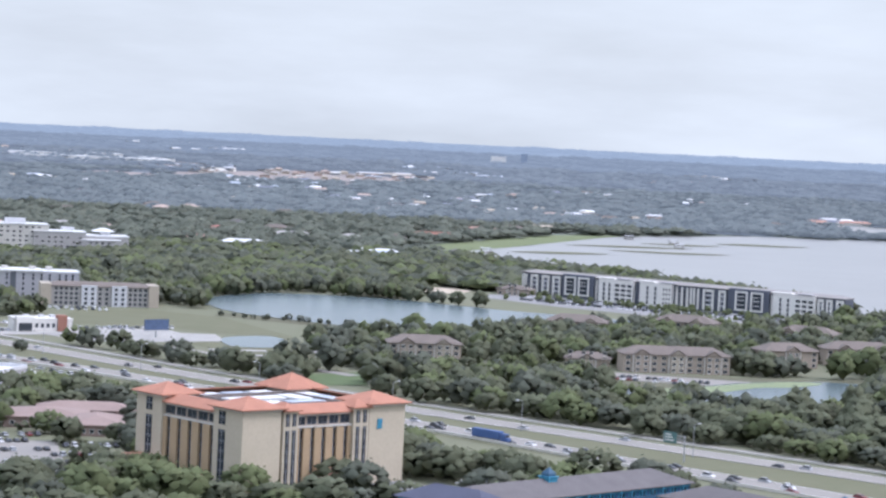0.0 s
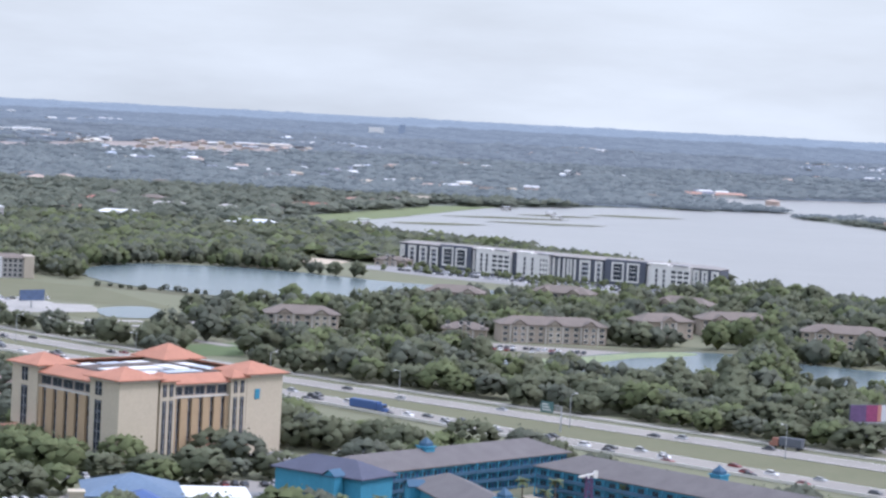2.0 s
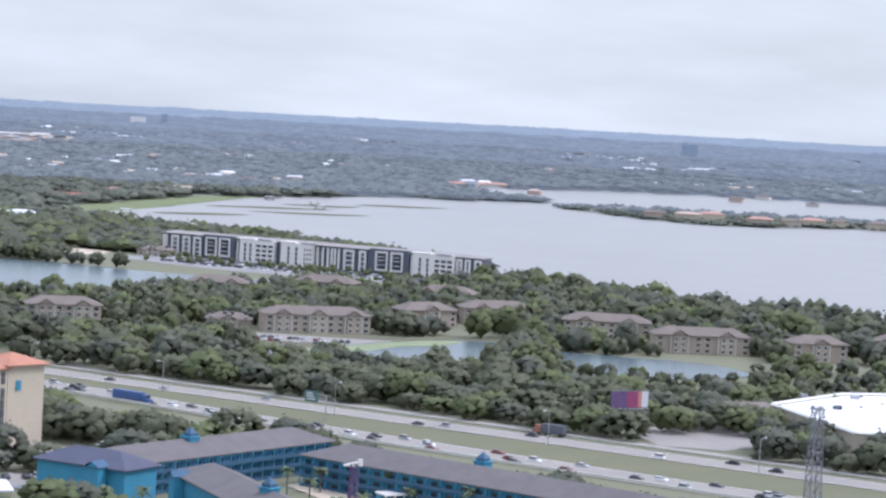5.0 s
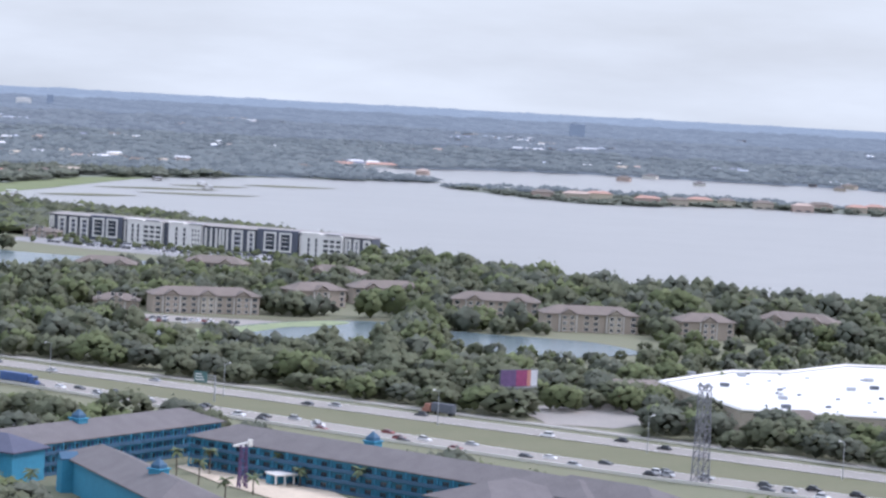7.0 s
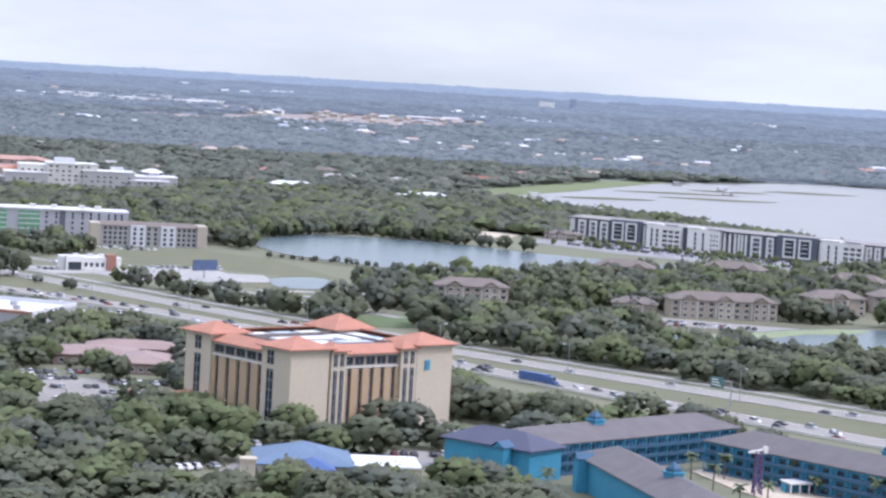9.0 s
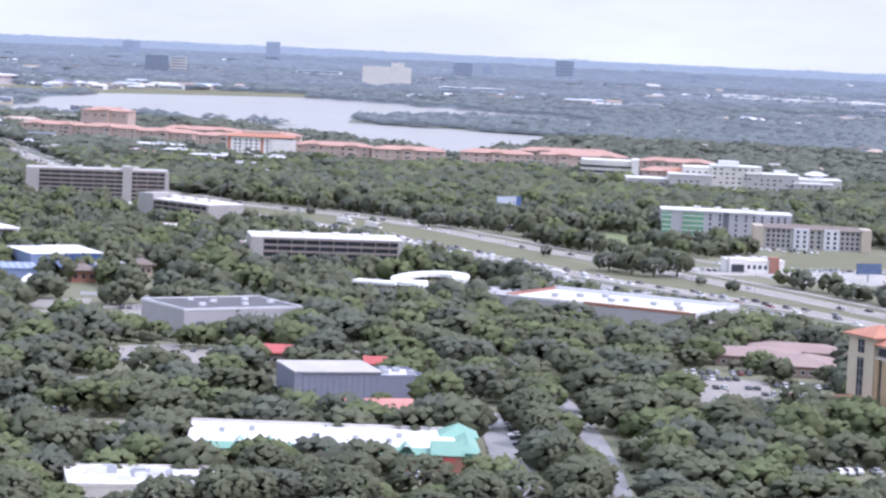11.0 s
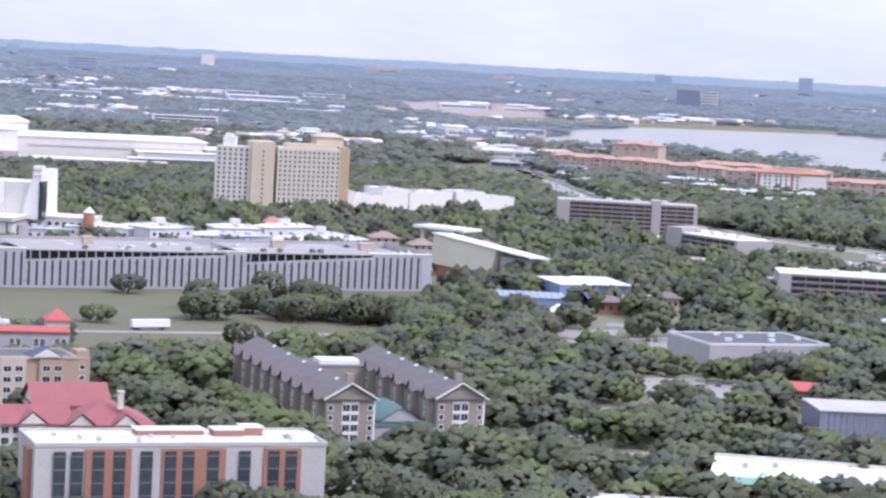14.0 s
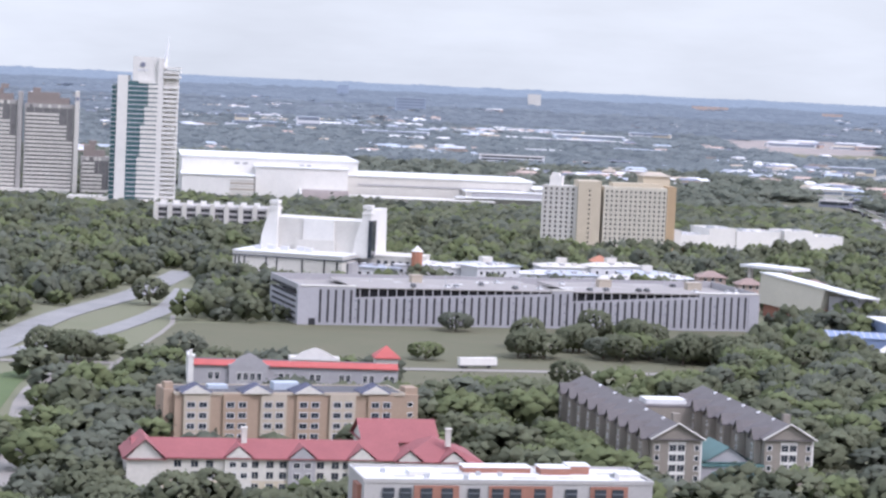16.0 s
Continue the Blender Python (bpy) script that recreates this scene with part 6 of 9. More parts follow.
def theatre_shed():
    b = thing("theatre", "slate-blue metal theatre shed with a pale roof", "building", site(-259, 711, 0, 36))
    cleared(-259, 711, 36, 53, 22, 10, 3, 2)
    part("wall", boxes((0, 0, -0.5, 28, 21, 9.0), (-0.3, -0.2, -0.5, 2.2, 21, 9.3)), SLATE_BLUE, b)
    bm = bmesh.new()
    v = [bm.verts.new(c) for c in ((-0.5, -0.5, 9.0), (28.4, -0.5, 8.8), (28.4, 21.5, 9.4), (-0.5, 21.5, 9.6), (-0.5, -0.5, 9.4), (28.4, -0.5, 9.2), (28.4, 21.5, 9.8), (-0.5, 21.5, 10.0))]
    for f in ((0, 3, 2, 1), (4, 5, 6, 7), (0, 1, 5, 4), (1, 2, 6, 5), (2, 3, 7, 6), (3, 0, 4, 7)):
        bm.faces.new([v[i] for i in f])
    part("roof", bm, GRAVEL_ROOF, b)
    part("low_wall", boxes((28, 1, -0.5, 43, 20, 7.0)), SLATE_BLUE, b)
    part("low_roof", boxes((28, 1.6, 7.0, 42.4, 19.4, 7.3)), LIGHT_GREY, b)
    part("low_parapet", boxes((28, 0.9, 7.0, 43.1, 1.5, 8.0), (42.5, 1.5, 7.0, 43.1, 20, 8.0), (28, 19.5, 7.0, 42.5, 20, 8.0)), SLATE_BLUE, b)
    for i in range(13):
        part("rib", boxes((2.6 + i * 2.0, -0.16, 0, 2.75 + i * 2.0, 0.05, 8.9)), SLATE_BLUE, b)
    for x, y in ((31, 8), (36, 12), (39, 6), (33, 16)):
        part("roof_unit", boxes((x, y, 7.3, x + 2.2, y + 2, 8.6)), STEEL, b)
    part("side_shed", boxes((43.1, 6, -0.5, 52, 18, 3.5), (43.1, 5.5, 3.5, 52.5, 18.5, 3.9)), GREY_WALL, b)


theatre_shed()
for x, y, rot, w, d, z, m, lab in ((-231, 684, 30, 19, 14, 3.2, SALMON, "salmon-red roofed pavilion between trees"), (-298, 784, 20, 12, 12, 4, BRIGHT_RED, "red roofed pavilion between trees"), (-258, 778, 20, 6, 6, 4, BRIGHT_RED, "small red roofed kiosk between trees")):
    b = thing("pavilion", lab, "pavilion", site(x, y, 0, rot))
    roofed_wing(b, Matrix(), w, d, z, z + 2.6, BROWN_CONC, m, 0, 1.2, rows=(1.8,), cols=4, ww=1.8, wh=1.6)
    cleared(x, y, rot, w, d, 18, 3, 2)


def flat_hall():
    b = thing("warehouse", "grey-walled warehouse with a dark flat roof", "building", site(-354, 848, 0, 50))
    cleared(-354, 848, 50, 52, 36, 7, 3, 3)
    part("wall", boxes((0, 0, -0.5, 51, 36, 8.6)), GREY_WALL, b)
    part("roof", boxes((0.5, 0.5, 8.6, 50.5, 35.5, 8.9)), DARK_ROOF, b)
    for x0, y0, x1, y1 in ((-0.2, -0.2, 51.2, 0.5), (-0.2, 35.5, 51.2, 36.2), (-0.2, 0.5, 0.5, 35.5), (50.5, 0.5, 51.2, 35.5)):
        part("parapet", boxes((x0, y0, 8.4, x1, y1, 9.3)), LIGHT_GREY, b)
    for x, y in ((12, 10), (22, 20), (30, 9), (38, 24), (44, 14), (16, 28)):
        part("roof_unit", boxes((x, y, 8.9, x + 2.4, y + 1.8, 10)), LIGHT_GREY, b)
    for k in range(5):
        part("loading_door", boxes((5 + k * 9, -0.1, 0.2, 8.5 + k * 9, 0.05, 4.2)), DARK_GREY, b)
    part("lean_to_wall", boxes((30, -22, -0.5, 50, -9, 4.0)), GREY_WALL, b)
    part("lean_to_roof", boxes((28.5, -23, 4.0, 51, -8, 4.4)), OFFWHITE, b)
    for i in range(4):
        part("blue_stripe", boxes((30 + i * 5.2, -23, 4.4, 32.4 + i * 5.2, -8, 4.6)), PALE_BLUE, b)


flat_hall()


def mall():
    b = thing("strip_mall", "low grey strip mall with a white roof and red-brown parapet", "shop", site(-270, 1000, 0, -14))
    bare([(-280, 1000), (-270, 992), (-182, 968), (-165, 1030), (-270, 1060)], 0.025)
    w, d, h = 88.0, 44.0, 7.0
    part("wall", boxes((0, 0, -0.5, w, d, h)), GREY_WALL, b)
    part("roof", boxes((0.4, 0.4, h, w - 0.4, d - 0.4, h + 0.2)), MEMBRANE, b)
    part("parapet", boxes((-0.2, -0.2, h, w * 0.42, 0.5, h + 0.9), (-0.2, d - 0.5, h, w + 0.2, d + 0.2, h + 1.8), (w - 0.5, 0.5, h, w + 0.2, d, h + 1.4)), LIGHT_GREY, b)
    part("brown_parapet", boxes((w * 0.42, -0.2, h, w + 0.2, 0.5, h + 1.2), (-0.2, 0.5, h, 0.5, d - 0.5, h + 1.4)), BRICK, b)
    for x, y in ((14, 14), (22, 22), (40, 16), (44, 22), (58, 20), (66, 26), (74, 12), (30, 30)):
        part("roof_unit", boxes((x, y, h + 0.2, x + 2.8, y + 2.2, h + 1.9)), STEEL, b)
    part("left_annex", boxes((-36, 14, -0.5, -2, 40, 5.2), (-36.3, 13.7, 5.2, -1.8, 40.3, 5.8)), GREY_WALL, b)
    part("pale_patch", boxes((14, 6, h + 0.22, 80, 12, h + 0.3)), SAND, b)


mall()


def ring_canopy():
    b = thing("drive_canopy", "white curved ring-shaped canopy roof", "canopy", site(-324, 1066, 0, 0))
    bare([(-352, 1020), (-308, 1020), (-300, 1108), (-345, 1108)], 0.045)
    bm = bmesh.new()
    k, r0, r1 = 40, 9.0, 16.0
    rings = [[bm.verts.new((r * math.cos(a), 2.1 * r * math.sin(a), z)) for a in (2 * math.pi * i / k for i in range(int(k * 0.86)))] for r, z in ((r0, 4.6), (r1, 4.6), (r1, 6.2), (r0, 6.2))]
    n = len(rings[0])
    for q in range(4):
        for i in range(n - 1):
            bm.faces.new((rings[q][i], rings[q][i + 1], rings[(q + 1) % 4][i + 1], rings[(q + 1) % 4][i]))
    for i in (0, n - 1):
        bm.faces.new([rings[q][i] for q in range(4)])
    part("ring_roof", bm, MEMBRANE, b)
    part("arm_roof", boxes((-26, -36, 4.6, -6, -26, 5.8), (4, -34, 4.6, 14, -28, 5.4)), MEMBRANE, b)
    for i in range(0, 10):
        a = 2 * math.pi * i / 11
        part("column", boxes((12.5 * math.cos(a) - 0.3, 26 * math.sin(a) - 0.3, 0, 12.5 * math.cos(a) + 0.3, 26 * math.sin(a) + 0.3, 4.6)), OFFWHITE, b)
    part("wall", boxes((-22, -34, 0, -8, -28, 4.6)), GREY_WALL, b)


ring_canopy()


def blue_pavilion():
    b = thing("pavilion", "pavilion with a pointed blue metal roof", "pavilion", site(-62, 660, 0, 8))
    cleared(-66, 650, 8, 58, 36, 6, 3, 3)
    part("wall", boxes((2, 2, -0.5, 26, 26, 4.6)), OFFWHITE, b)
    bm = bmesh.new()
    hip(bm, 0, 0, 28, 28, 4.4, 9.4)
    part("roof", bm, POOL_BLUE, b)
    bm = bmesh.new()
    hip(bm, 10, -6, 22, 8, 4.2, 6.8, None)
    part("porch_roof", bm, BLUE, b)
    part("annex", boxes((28, 4, -0.5, 46, 22, 4.2)), CREAM, b)
    part("annex_roof", boxes((27.5, 3.5, 4.2, 46.5, 22.5, 4.7)), MEMBRANE, b)
    part("turret", boxes((-4, -9, -0.5, 0, -5, 7.0), (-4.3, -9.3, 7.0, 0.3, -4.7, 7.5)), CREAM, b)


blue_pavilion()
for x, y, rot, w, d in ((-158, 882, 8, 30, 26), (-132, 866, 8, 20, 30), (-150, 908, 8, 36, 16)):
    b = thing("restaurant", "low restaurant with a dull pinkish tiled roof", "building", site(x, y, 0, rot), "low tiled restaurants")
    roofed_wing(b, Matrix(), w, d, 3.8, 6.6, TILE_BROWN, TILE_BROWN, None, 1.0, rows=(1.8,), cols=6, ww=1.8, wh=1.6)
    cleared(x, y, rot, w, d, 12, 2, 2)


def bank():
    b = thing("bank", "small white bank building with a dark entrance tower", "building", site(-222, 1266, 0, 25))
    cleared(-228, 1260, 25, 80, 34, 60, 6, 8)
    part("wall", boxes((0, 0, -0.5, 30, 16, 6.2), (0, -2, -0.5, 9, 4, 7.8)), WHITE, b)
    part("roof", boxes((-0.3, -0.3, 6.2, 30.3, 16.3, 6.9)), WHITE, b)
    part("entrance", boxes((22, -1, -0.5, 27, 4, 8.6)), BRICK, b)
    part("shopfront", boxes((1, -2.2, 0.5, 8, -1.9, 4.6)), GLASS, b)
    for x in (11, 14, 17, 20):
        window_at(b, (x, 0), 0, 3.2, 1.7, 2.2, DARK_GREY)
    for x in (6, 14, 20):
        part("roof_unit", boxes((x, 6, 6.9, x + 2.6, 10, 8.2)), LIGHT_GREY, b)


bank()
lot("lot_bank", [(-250, 1275), (-205, 1300), (-150, 1320), (-140, 1300), (-175, 1270), (-225, 1243)], PALE_PAVING, 0.2, "pale sandy lot beside the bank")
lot("lot_sand", [(-208, 1258), (-165, 1300), (-122, 1302), (-112, 1264), (-150, 1240), (-182, 1230)], PALE_PAVING, 0.24, "pale paved yard beside the bank")
lot("meadow_highway", [(-365, 1440), (-325, 1480), (-285, 1430), (-300, 1385), (-335, 1360)], MARSH, 0.15, "green meadow by the highway")
lot("lot_traffic", [(-405, 1262), (-345, 1190), (-278, 1108), (-225, 1045), (-196, 1078), (-262, 1152), (-335, 1222), (-392, 1292)], LOT, 0.2, "worn paved lot full of cars beside the highway")
lot("meadow_bank", [(-215, 1330), (-150, 1330), (-110, 1310), (-130, 1240), (-70, 1170), (-60, 1200), (-80, 1310), (-130, 1420), (-180, 1450), (-215, 1420)], DRY, 0.12, "dry meadow by the pond")
lot("verge_pond", [(-60, 1400), (-20, 1396), (40, 1446), (70, 1470), (70, 1455), (30, 1425), (-20, 1378), (-70, 1385), (-135, 1430), (-130, 1450)], LAWN, 0.14, "mown bank of the pond")
lot("lot_lake_apartments", [(20, 1700), (30, 1728), (60, 1744), (266, 1600), (250, 1565), (160, 1572), (75, 1635)], LOT, 0.2, "parking lot along the lake apartments")
lot("beach_lake", [(-60, 1760), (-20, 1790), (20, 1765), (10, 1720), (-30, 1715)], SAND, 0.2, "sandy clearing beside the club house")


bare([(-260, 1330), (-200, 1395), (-160, 1480), (-100, 1430), (-28, 1404), (60, 1464), (82, 1450), (10, 1372), (-60, 1335), (-84, 1240), (-110, 1235), (-150, 1230), (-215, 1240)], 0.02)
lot("lawn_green", [(-66, 1112), (-38, 1140), (-33, 1083), (-59, 1070)], GREEN_LAWN, 0.16, "bright green lawn behind the highway")
bare([(-66, 1112), (-38, 1140), (-33, 1083), (-59, 1070)], 0.04)


def carport(x, y, rot, w):
    b = thing("carport", "low pale carport roof on thin posts", "carport", site(x, y, 0, rot), "carports by the highway")
    cleared(x, y, rot, w, 6, 30, 1, 1)
    part("roof", boxes((0, 0, 2.7, w, 5.6, 3.0)), GRAVEL_ROOF, b)
    for k in range(5):
        part("post", boxes((0.3 + k * (w - 0.8) / 4, 0.4, -0.2, 0.5 + k * (w - 0.8) / 4, 0.6, 2.7)), STEEL, b)


carport(-113, 1184, 14, 28)
carport(-78, 1194, 14, 22)
carport(-108, 1162, 10, 24)


def glass_office():
    b = thing("office_building", "white office block with green glass panels", "office", site(-304, 1487, 0, 14))
    cleared(-304, 1487, 14, 82, 24, 60, 4, 4)
    w, d, h = 80.0, 22.0, 16.0
    part("wall", boxes((0, 0, -0.5, w, d, h)), LAVENDER, b)
    part("roof", boxes((-0.5, -0.8, h, w * 0.72, d, h + 1.0), (w * 0.72, 0, h, w + 0.4, d, h + 0.6)), MEMBRANE, b)
    for x0, x1 in ((0, 6), (13, 26)):
        part("green_glazing", boxes((x0, -0.5, 1, x1, 0.1, h - 1)), GREEN_GLASS, b)
        for z in (4, 7, 10, 13):
            part("slab_edge", boxes((x0, -0.8, z, x1, -0.2, z + 0.5)), LIGHT_GREY, b)
    for x in (30, 36, 40, 46, 52, 57, 62, 68, 72, 76):
        for z in (2.2, 5.4, 8.6, 11.8, 14):
            window_at(b, (x, 0), 0, z, 1.6, 2.0, LAVENDER)
    # dark strip before the wall, its colour standing in for a recess's shade
    part("recess", boxes((38, -0.3, 0, 41.5, 0.1, h)), DARK_GREY, b)
    for x in (20, 33, 50, 60):
        part("roof_unit", boxes((x, 8, h + 1, x + 4, 13, h + 2.8)), OFFWHITE, b)


glass_office()


def grey_hotel():
    b = thing("hotel", "grey four-storey hotel with a low grey roof", "hotel", site(-238, 1448, 0, 14))
    cleared(-238, 1448, 14, 72, 22, 90, 4, 3)
    w, d, h = 66.0, 18.0, 11.6
    roofed_wing(b, Matrix(), w, d, h, h + 2.6, TOWER_GREY, BROWN_SHINGLE, None, 0.6)
    part("end_tower", boxes((-2, -1.5, -0.5, 4, d + 0.5, h + 1.4)), PALE_TAN, b)
    part("end_tower", boxes((w - 4, -1.5, -0.5, w + 2, d + 0.5, h + 1.6)), PALE_TAN, b)
    for x0 in (22, 40):
        part("light_bay", boxes((x0, -1.0, -0.5, x0 + 9, 0.1, h + 0.8)), LIGHT_GREY, b)
    for x in (7, 10, 13, 16, 19, 24.5, 28.5, 33, 37, 42.5, 46.5, 51, 54, 57, 60):
        for z in (1.8, 4.6, 7.4, 10.2):
            window_at(b, (x, -1.02 if 22 < x < 31 or 40 < x < 49 else 0), 0, z, 1.7, 1.7, DARK_GREY)


grey_hotel()


def clinic():
    b = thing("hospital", "white hospital complex of stepped flat-roofed blocks", "hospital", site(-392, 1944, 0, 16))
    cleared(-470, 1930, 16, 220, 60, 14, 6, 6)
    for x0, x1, y0, h in ((0, 34, 0, 15), (12, 62, 8, 21), (34, 74, 4, 23), (62, 104, 2, 18), (80, 140, 10, 15), (100, 132, 0, 12), (-34, 10, 10, 10)):
        part("wall", boxes((x0, y0, -0.5, x1, y0 + 26, h)), DULL_WHITE if h < 20 else OFFWHITE, b)
        part("roof", boxes((x0 - 0.4, y0 - 0.4, h, x1 + 0.4, y0 + 26.4, h + 0.8)), MEMBRANE, b)
        k = int((x1 - x0) / 5)
        for i in range(k):
            for z in np.arange(3.0, h - 1.5, 3.6):
                if (i * 7 + int(z)) % 5:
                    window_at(b, (x0 + 2.5 + i * 5, y0), 0, float(z), 2.6, 1.6, OFFWHITE)
    for box in ((40, 10, 23.5, 56, 22, 27.5), (86, 16, 18, 96, 24, 21.5), (118, 20, 15.5, 126, 28, 18.5)):
        part("penthouse", boxes(box), LIGHT_GREY, b)
    bm = bmesh.new()
    hip(bm, 112, 18, 130, 32, 18.5, 21.5)
    part("hip_roof", bm, MEMBRANE, b)
    bm = bmesh.new()
    hip(bm, 0, 27, 34, 44, 15, 19)
    part("tile_roof", bm, TERRACOTTA, b)


clinic()


def round_office():
    b = thing("office_building", "white office with curved banded front and a bright end wall", "office", site(-492, 2050, 0, 12))
    cleared(-492, 2050, 12, 60, 30, 16, 4, 4)
    h = 18.0
    bm = bmesh.new()
    k = 10
    front = [(44 * i / k, -3.5 * math.sin(math.pi * i / k)) for i in range(k + 1)]
    prism(bm, front + [(44, 22), (0, 22)], -0.5, h)
    part("wall", bm, OFFWHITE, b)
    for z in (3.0, 7.4, 11.8):
        bm = bmesh.new()
        inner = [(x, y - 0.15) for x, y in front]
        prism(bm, inner + [(x, y + 0.3) for x, y in reversed(front)], z, z + 2.0)
        part("window_band", bm, GLASS, b)
    part("end_wall", boxes((44, -3, -0.5, 50, 22, h + 2.0)), WHITE, b)
    part("roof", boxes((0, 1, h, 44, 22, h + 0.6)), MEMBRANE, b)


round_office()


def resort_block(x, y, rot, w, d, low, label, wall_m=PINK_STONE, floors=3):
    h = low + 2.0
    b = thing("resort_block", label, "hotel", site(x, y, 0, rot), "orange-roofed resort on the lake")
    cleared(x, y, rot, w, d, 30, 4, 4)
    roofed_wing(b, Matrix(), w, d, h, h + 3.6, wall_m, HAZED_TILE, None, 1.2)
    k = int(w / 9)
    for i in range(k):
        for f in range(floors):
            window_at(b, (w * (i + 0.5) / k, 0), 0, h * (f + 0.5) / floors, 2.4, 1.8, OFFWHITE)
    n = max(1, int(w / 34))
    for i in range(n):
        cx = w * (i + 0.5) / n
        part("bay", boxes((cx - 5, -3, -0.5, cx + 5, 0.1, h + 1.2)), wall_m, b)
        bm = bmesh.new()
        hip(bm, cx - 6.2, -4.2, cx + 6.2, 8, h + 1.0, h + 4.8)
        part("bay_roof", bm, HAZED_TILE, b)
        for f in range(floors):
            window_at(b, (cx, -3.02), 0, h * (f + 0.5) / floors, 5.0, 1.9, OFFWHITE, GLASS, 2)


for row in ((-1112, 2228, -2, 70, 22, 11, "pinkish resort wing with an orange tile roof"), (-1040, 2215, -10, 66, 22, 12, "pinkish resort wing with an orange tile roof"), (-1075, 2290, 5, 50, 24, 25, "taller resort hall with an orange hip roof"), (-975, 2205, -5, 60, 24, 11, "pinkish resort wing with an orange tile roof"), (-905, 2185, 0, 60, 24, 11, "pinkish resort wing with an orange tile roof"),
            (-985, 2290, 10, 80, 20, 11, "pinkish resort wing with an orange tile roof"), (-900, 2260, 12, 70, 20, 11, "pinkish resort wing with an orange tile roof"),
            (-776, 2108, 14, 70, 24, 11.5, "pinkish resort wing with an orange tile roof"), (-704, 2118, 14, 66, 24, 11, "dull brown resort wing with a low tile roof"), (-628, 2148, 18, 66, 24, 11.5, "pinkish resort wing with an orange tile roof"), (-560, 2180, 18, 80, 26, 12, "pinkish resort wing with an orange tile roof"), (-476, 2215, 14, 70, 24, 10, "pinkish resort wing with an orange tile roof"), (-440, 2060, 16, 50, 18, 9, "pinkish resort wing with an orange tile roof"), (-596, 2240, 18, 90, 24, 12, "pinkish resort wing with an orange tile roof")):
    resort_block(*row)


def white_hotel():
    b = thing("hotel", "white five-storey hotel with an orange tile cap", "hotel", site(-828, 2075, 0, 24))
    cleared(-828, 2075, 24, 70, 40, 14, 4, 4)
    part("wall", boxes((0, 0, -0.5, 40, 30, 19)), WHITE, b)
    part("end_wall", boxes((40, -1, -0.5, 62, 30, 18)), WHITE, b)
    part("brick_strip", boxes((-0.3, -0.3, 0, 2.6, 0.1, 18)), TERRACOTTA, b)
    part("brick_strip", boxes((30, -0.3, 0, 32.5, 0.1, 18)), TERRACOTTA, b)
    bm = bmesh.new()
    hip(bm, -1, -2, 63, 31, 19, 22.5)
    part("roof", bm, TERRACOTTA, b)
    part("roof_house", boxes((14, 10, 19, 48, 20, 24)), PINK_STONE, b)
    for z in (3, 6.2, 9.4, 12.6, 15.8):
        for x in (7, 11, 17, 21, 26, 36):
            window_at(b, (x, 0), 0, z, 2.2, 1.9, LIGHT_GREY)
    for z in (4, 8, 12):
        part("slab_edge", boxes((41, -1.3, z, 61, -0.9, z + 0.5)), OFFWHITE, b)


white_hotel()
for i, (x, y, rot, w, d, h, m, r) in enumerate(((-925, 2075, 5, 46, 22, 7, OFFWHITE, MEMBRANE), (-868, 2020, 5, 36, 20, 6, PINK_STONE, MEMBRANE), (-820, 1965, 5, 44, 18, 6, OFFWHITE, MEMBRANE), (-800, 1915, 8, 30, 14, 5, PINK_STONE, SALMON), (-900, 1980, 5, 40, 16, 5, BRICK, SALMON), (-960, 1960, 5, 24, 12, 5, BLUE, GRAVEL_ROOF), (-1010, 2030, 0, 26, 12, 5, GREY_WALL, GREY_BLUE), (-745, 1880, 10, 26, 12, 5, OFFWHITE, MEMBRANE), (-690, 1800, 12, 28, 12, 5, OFFWHITE, MEMBRANE), (-620, 1745, 14, 36, 14, 4.5, OFFWHITE, GRAVEL_ROOF), (-770, 1990, 8, 26, 14, 6, SALMON, MEMBRANE))):
    far_block("shop_building", "low roadside shop building with a flat roof", x, y, rot, w, d, h, m, r, 1, category="shop", group="roadside shops", units=2)


# ---- blue halls and the red pagoda behind the inn ----
def blue_halls():
    b = thing("warehouse", "blue corrugated halls with white roofs", "building", site(-500, 1015, 0, 44))
    cleared(-500, 1015, 44, 35, 36, 26, 4, 4)
    part("left_wall", boxes((0, 0, -0.5, 16, 36, 8.0)), DUSTY_BLUE, b)
    part("right_wall", boxes((16.5, -1, -0.5, 34, 36, 8.4)), BLUE, b)
    part("left_roof", boxes((-0.4, -0.4, 8.0, 16.2, 36.4, 8.5)), MEMBRANE, b)
    part("right_roof", boxes((16.2, -1.4, 8.4, 34.4, 36.4, 8.9)), MEMBRANE, b)
    for i in range(8):
        part("rib", boxes((17.5 + i * 2.1, -1.2, 0, 17.7 + i * 2.1, -0.9, 8.2)), BLUE, b)
    part("loading_door", boxes((4, -0.1, 0, 9, 0.05, 4.5)), DARK_GREY, b)
    b = thing("shed", "low pale blue shed with a ribbed metal roof", "building", site(-513, 971, 0, 30))
    cleared(-513, 971, 30, 36, 30, 46, 3, 2)
    part("wall", boxes((0, 0, -0.5, 34, 27, 4.2)), DUSTY_BLUE, b)
    part("roof", boxes((-0.4, -0.4, 4.2, 34.4, 27.4, 4.7)), DUSTY_BLUE, b)
    for i in range(11):
        part("roof_rib", boxes((1 + i * 3.2, -0.4, 4.7, 1.3 + i * 3.2, 27.4, 4.85)), LIGHT_GREY, b)


blue_halls()


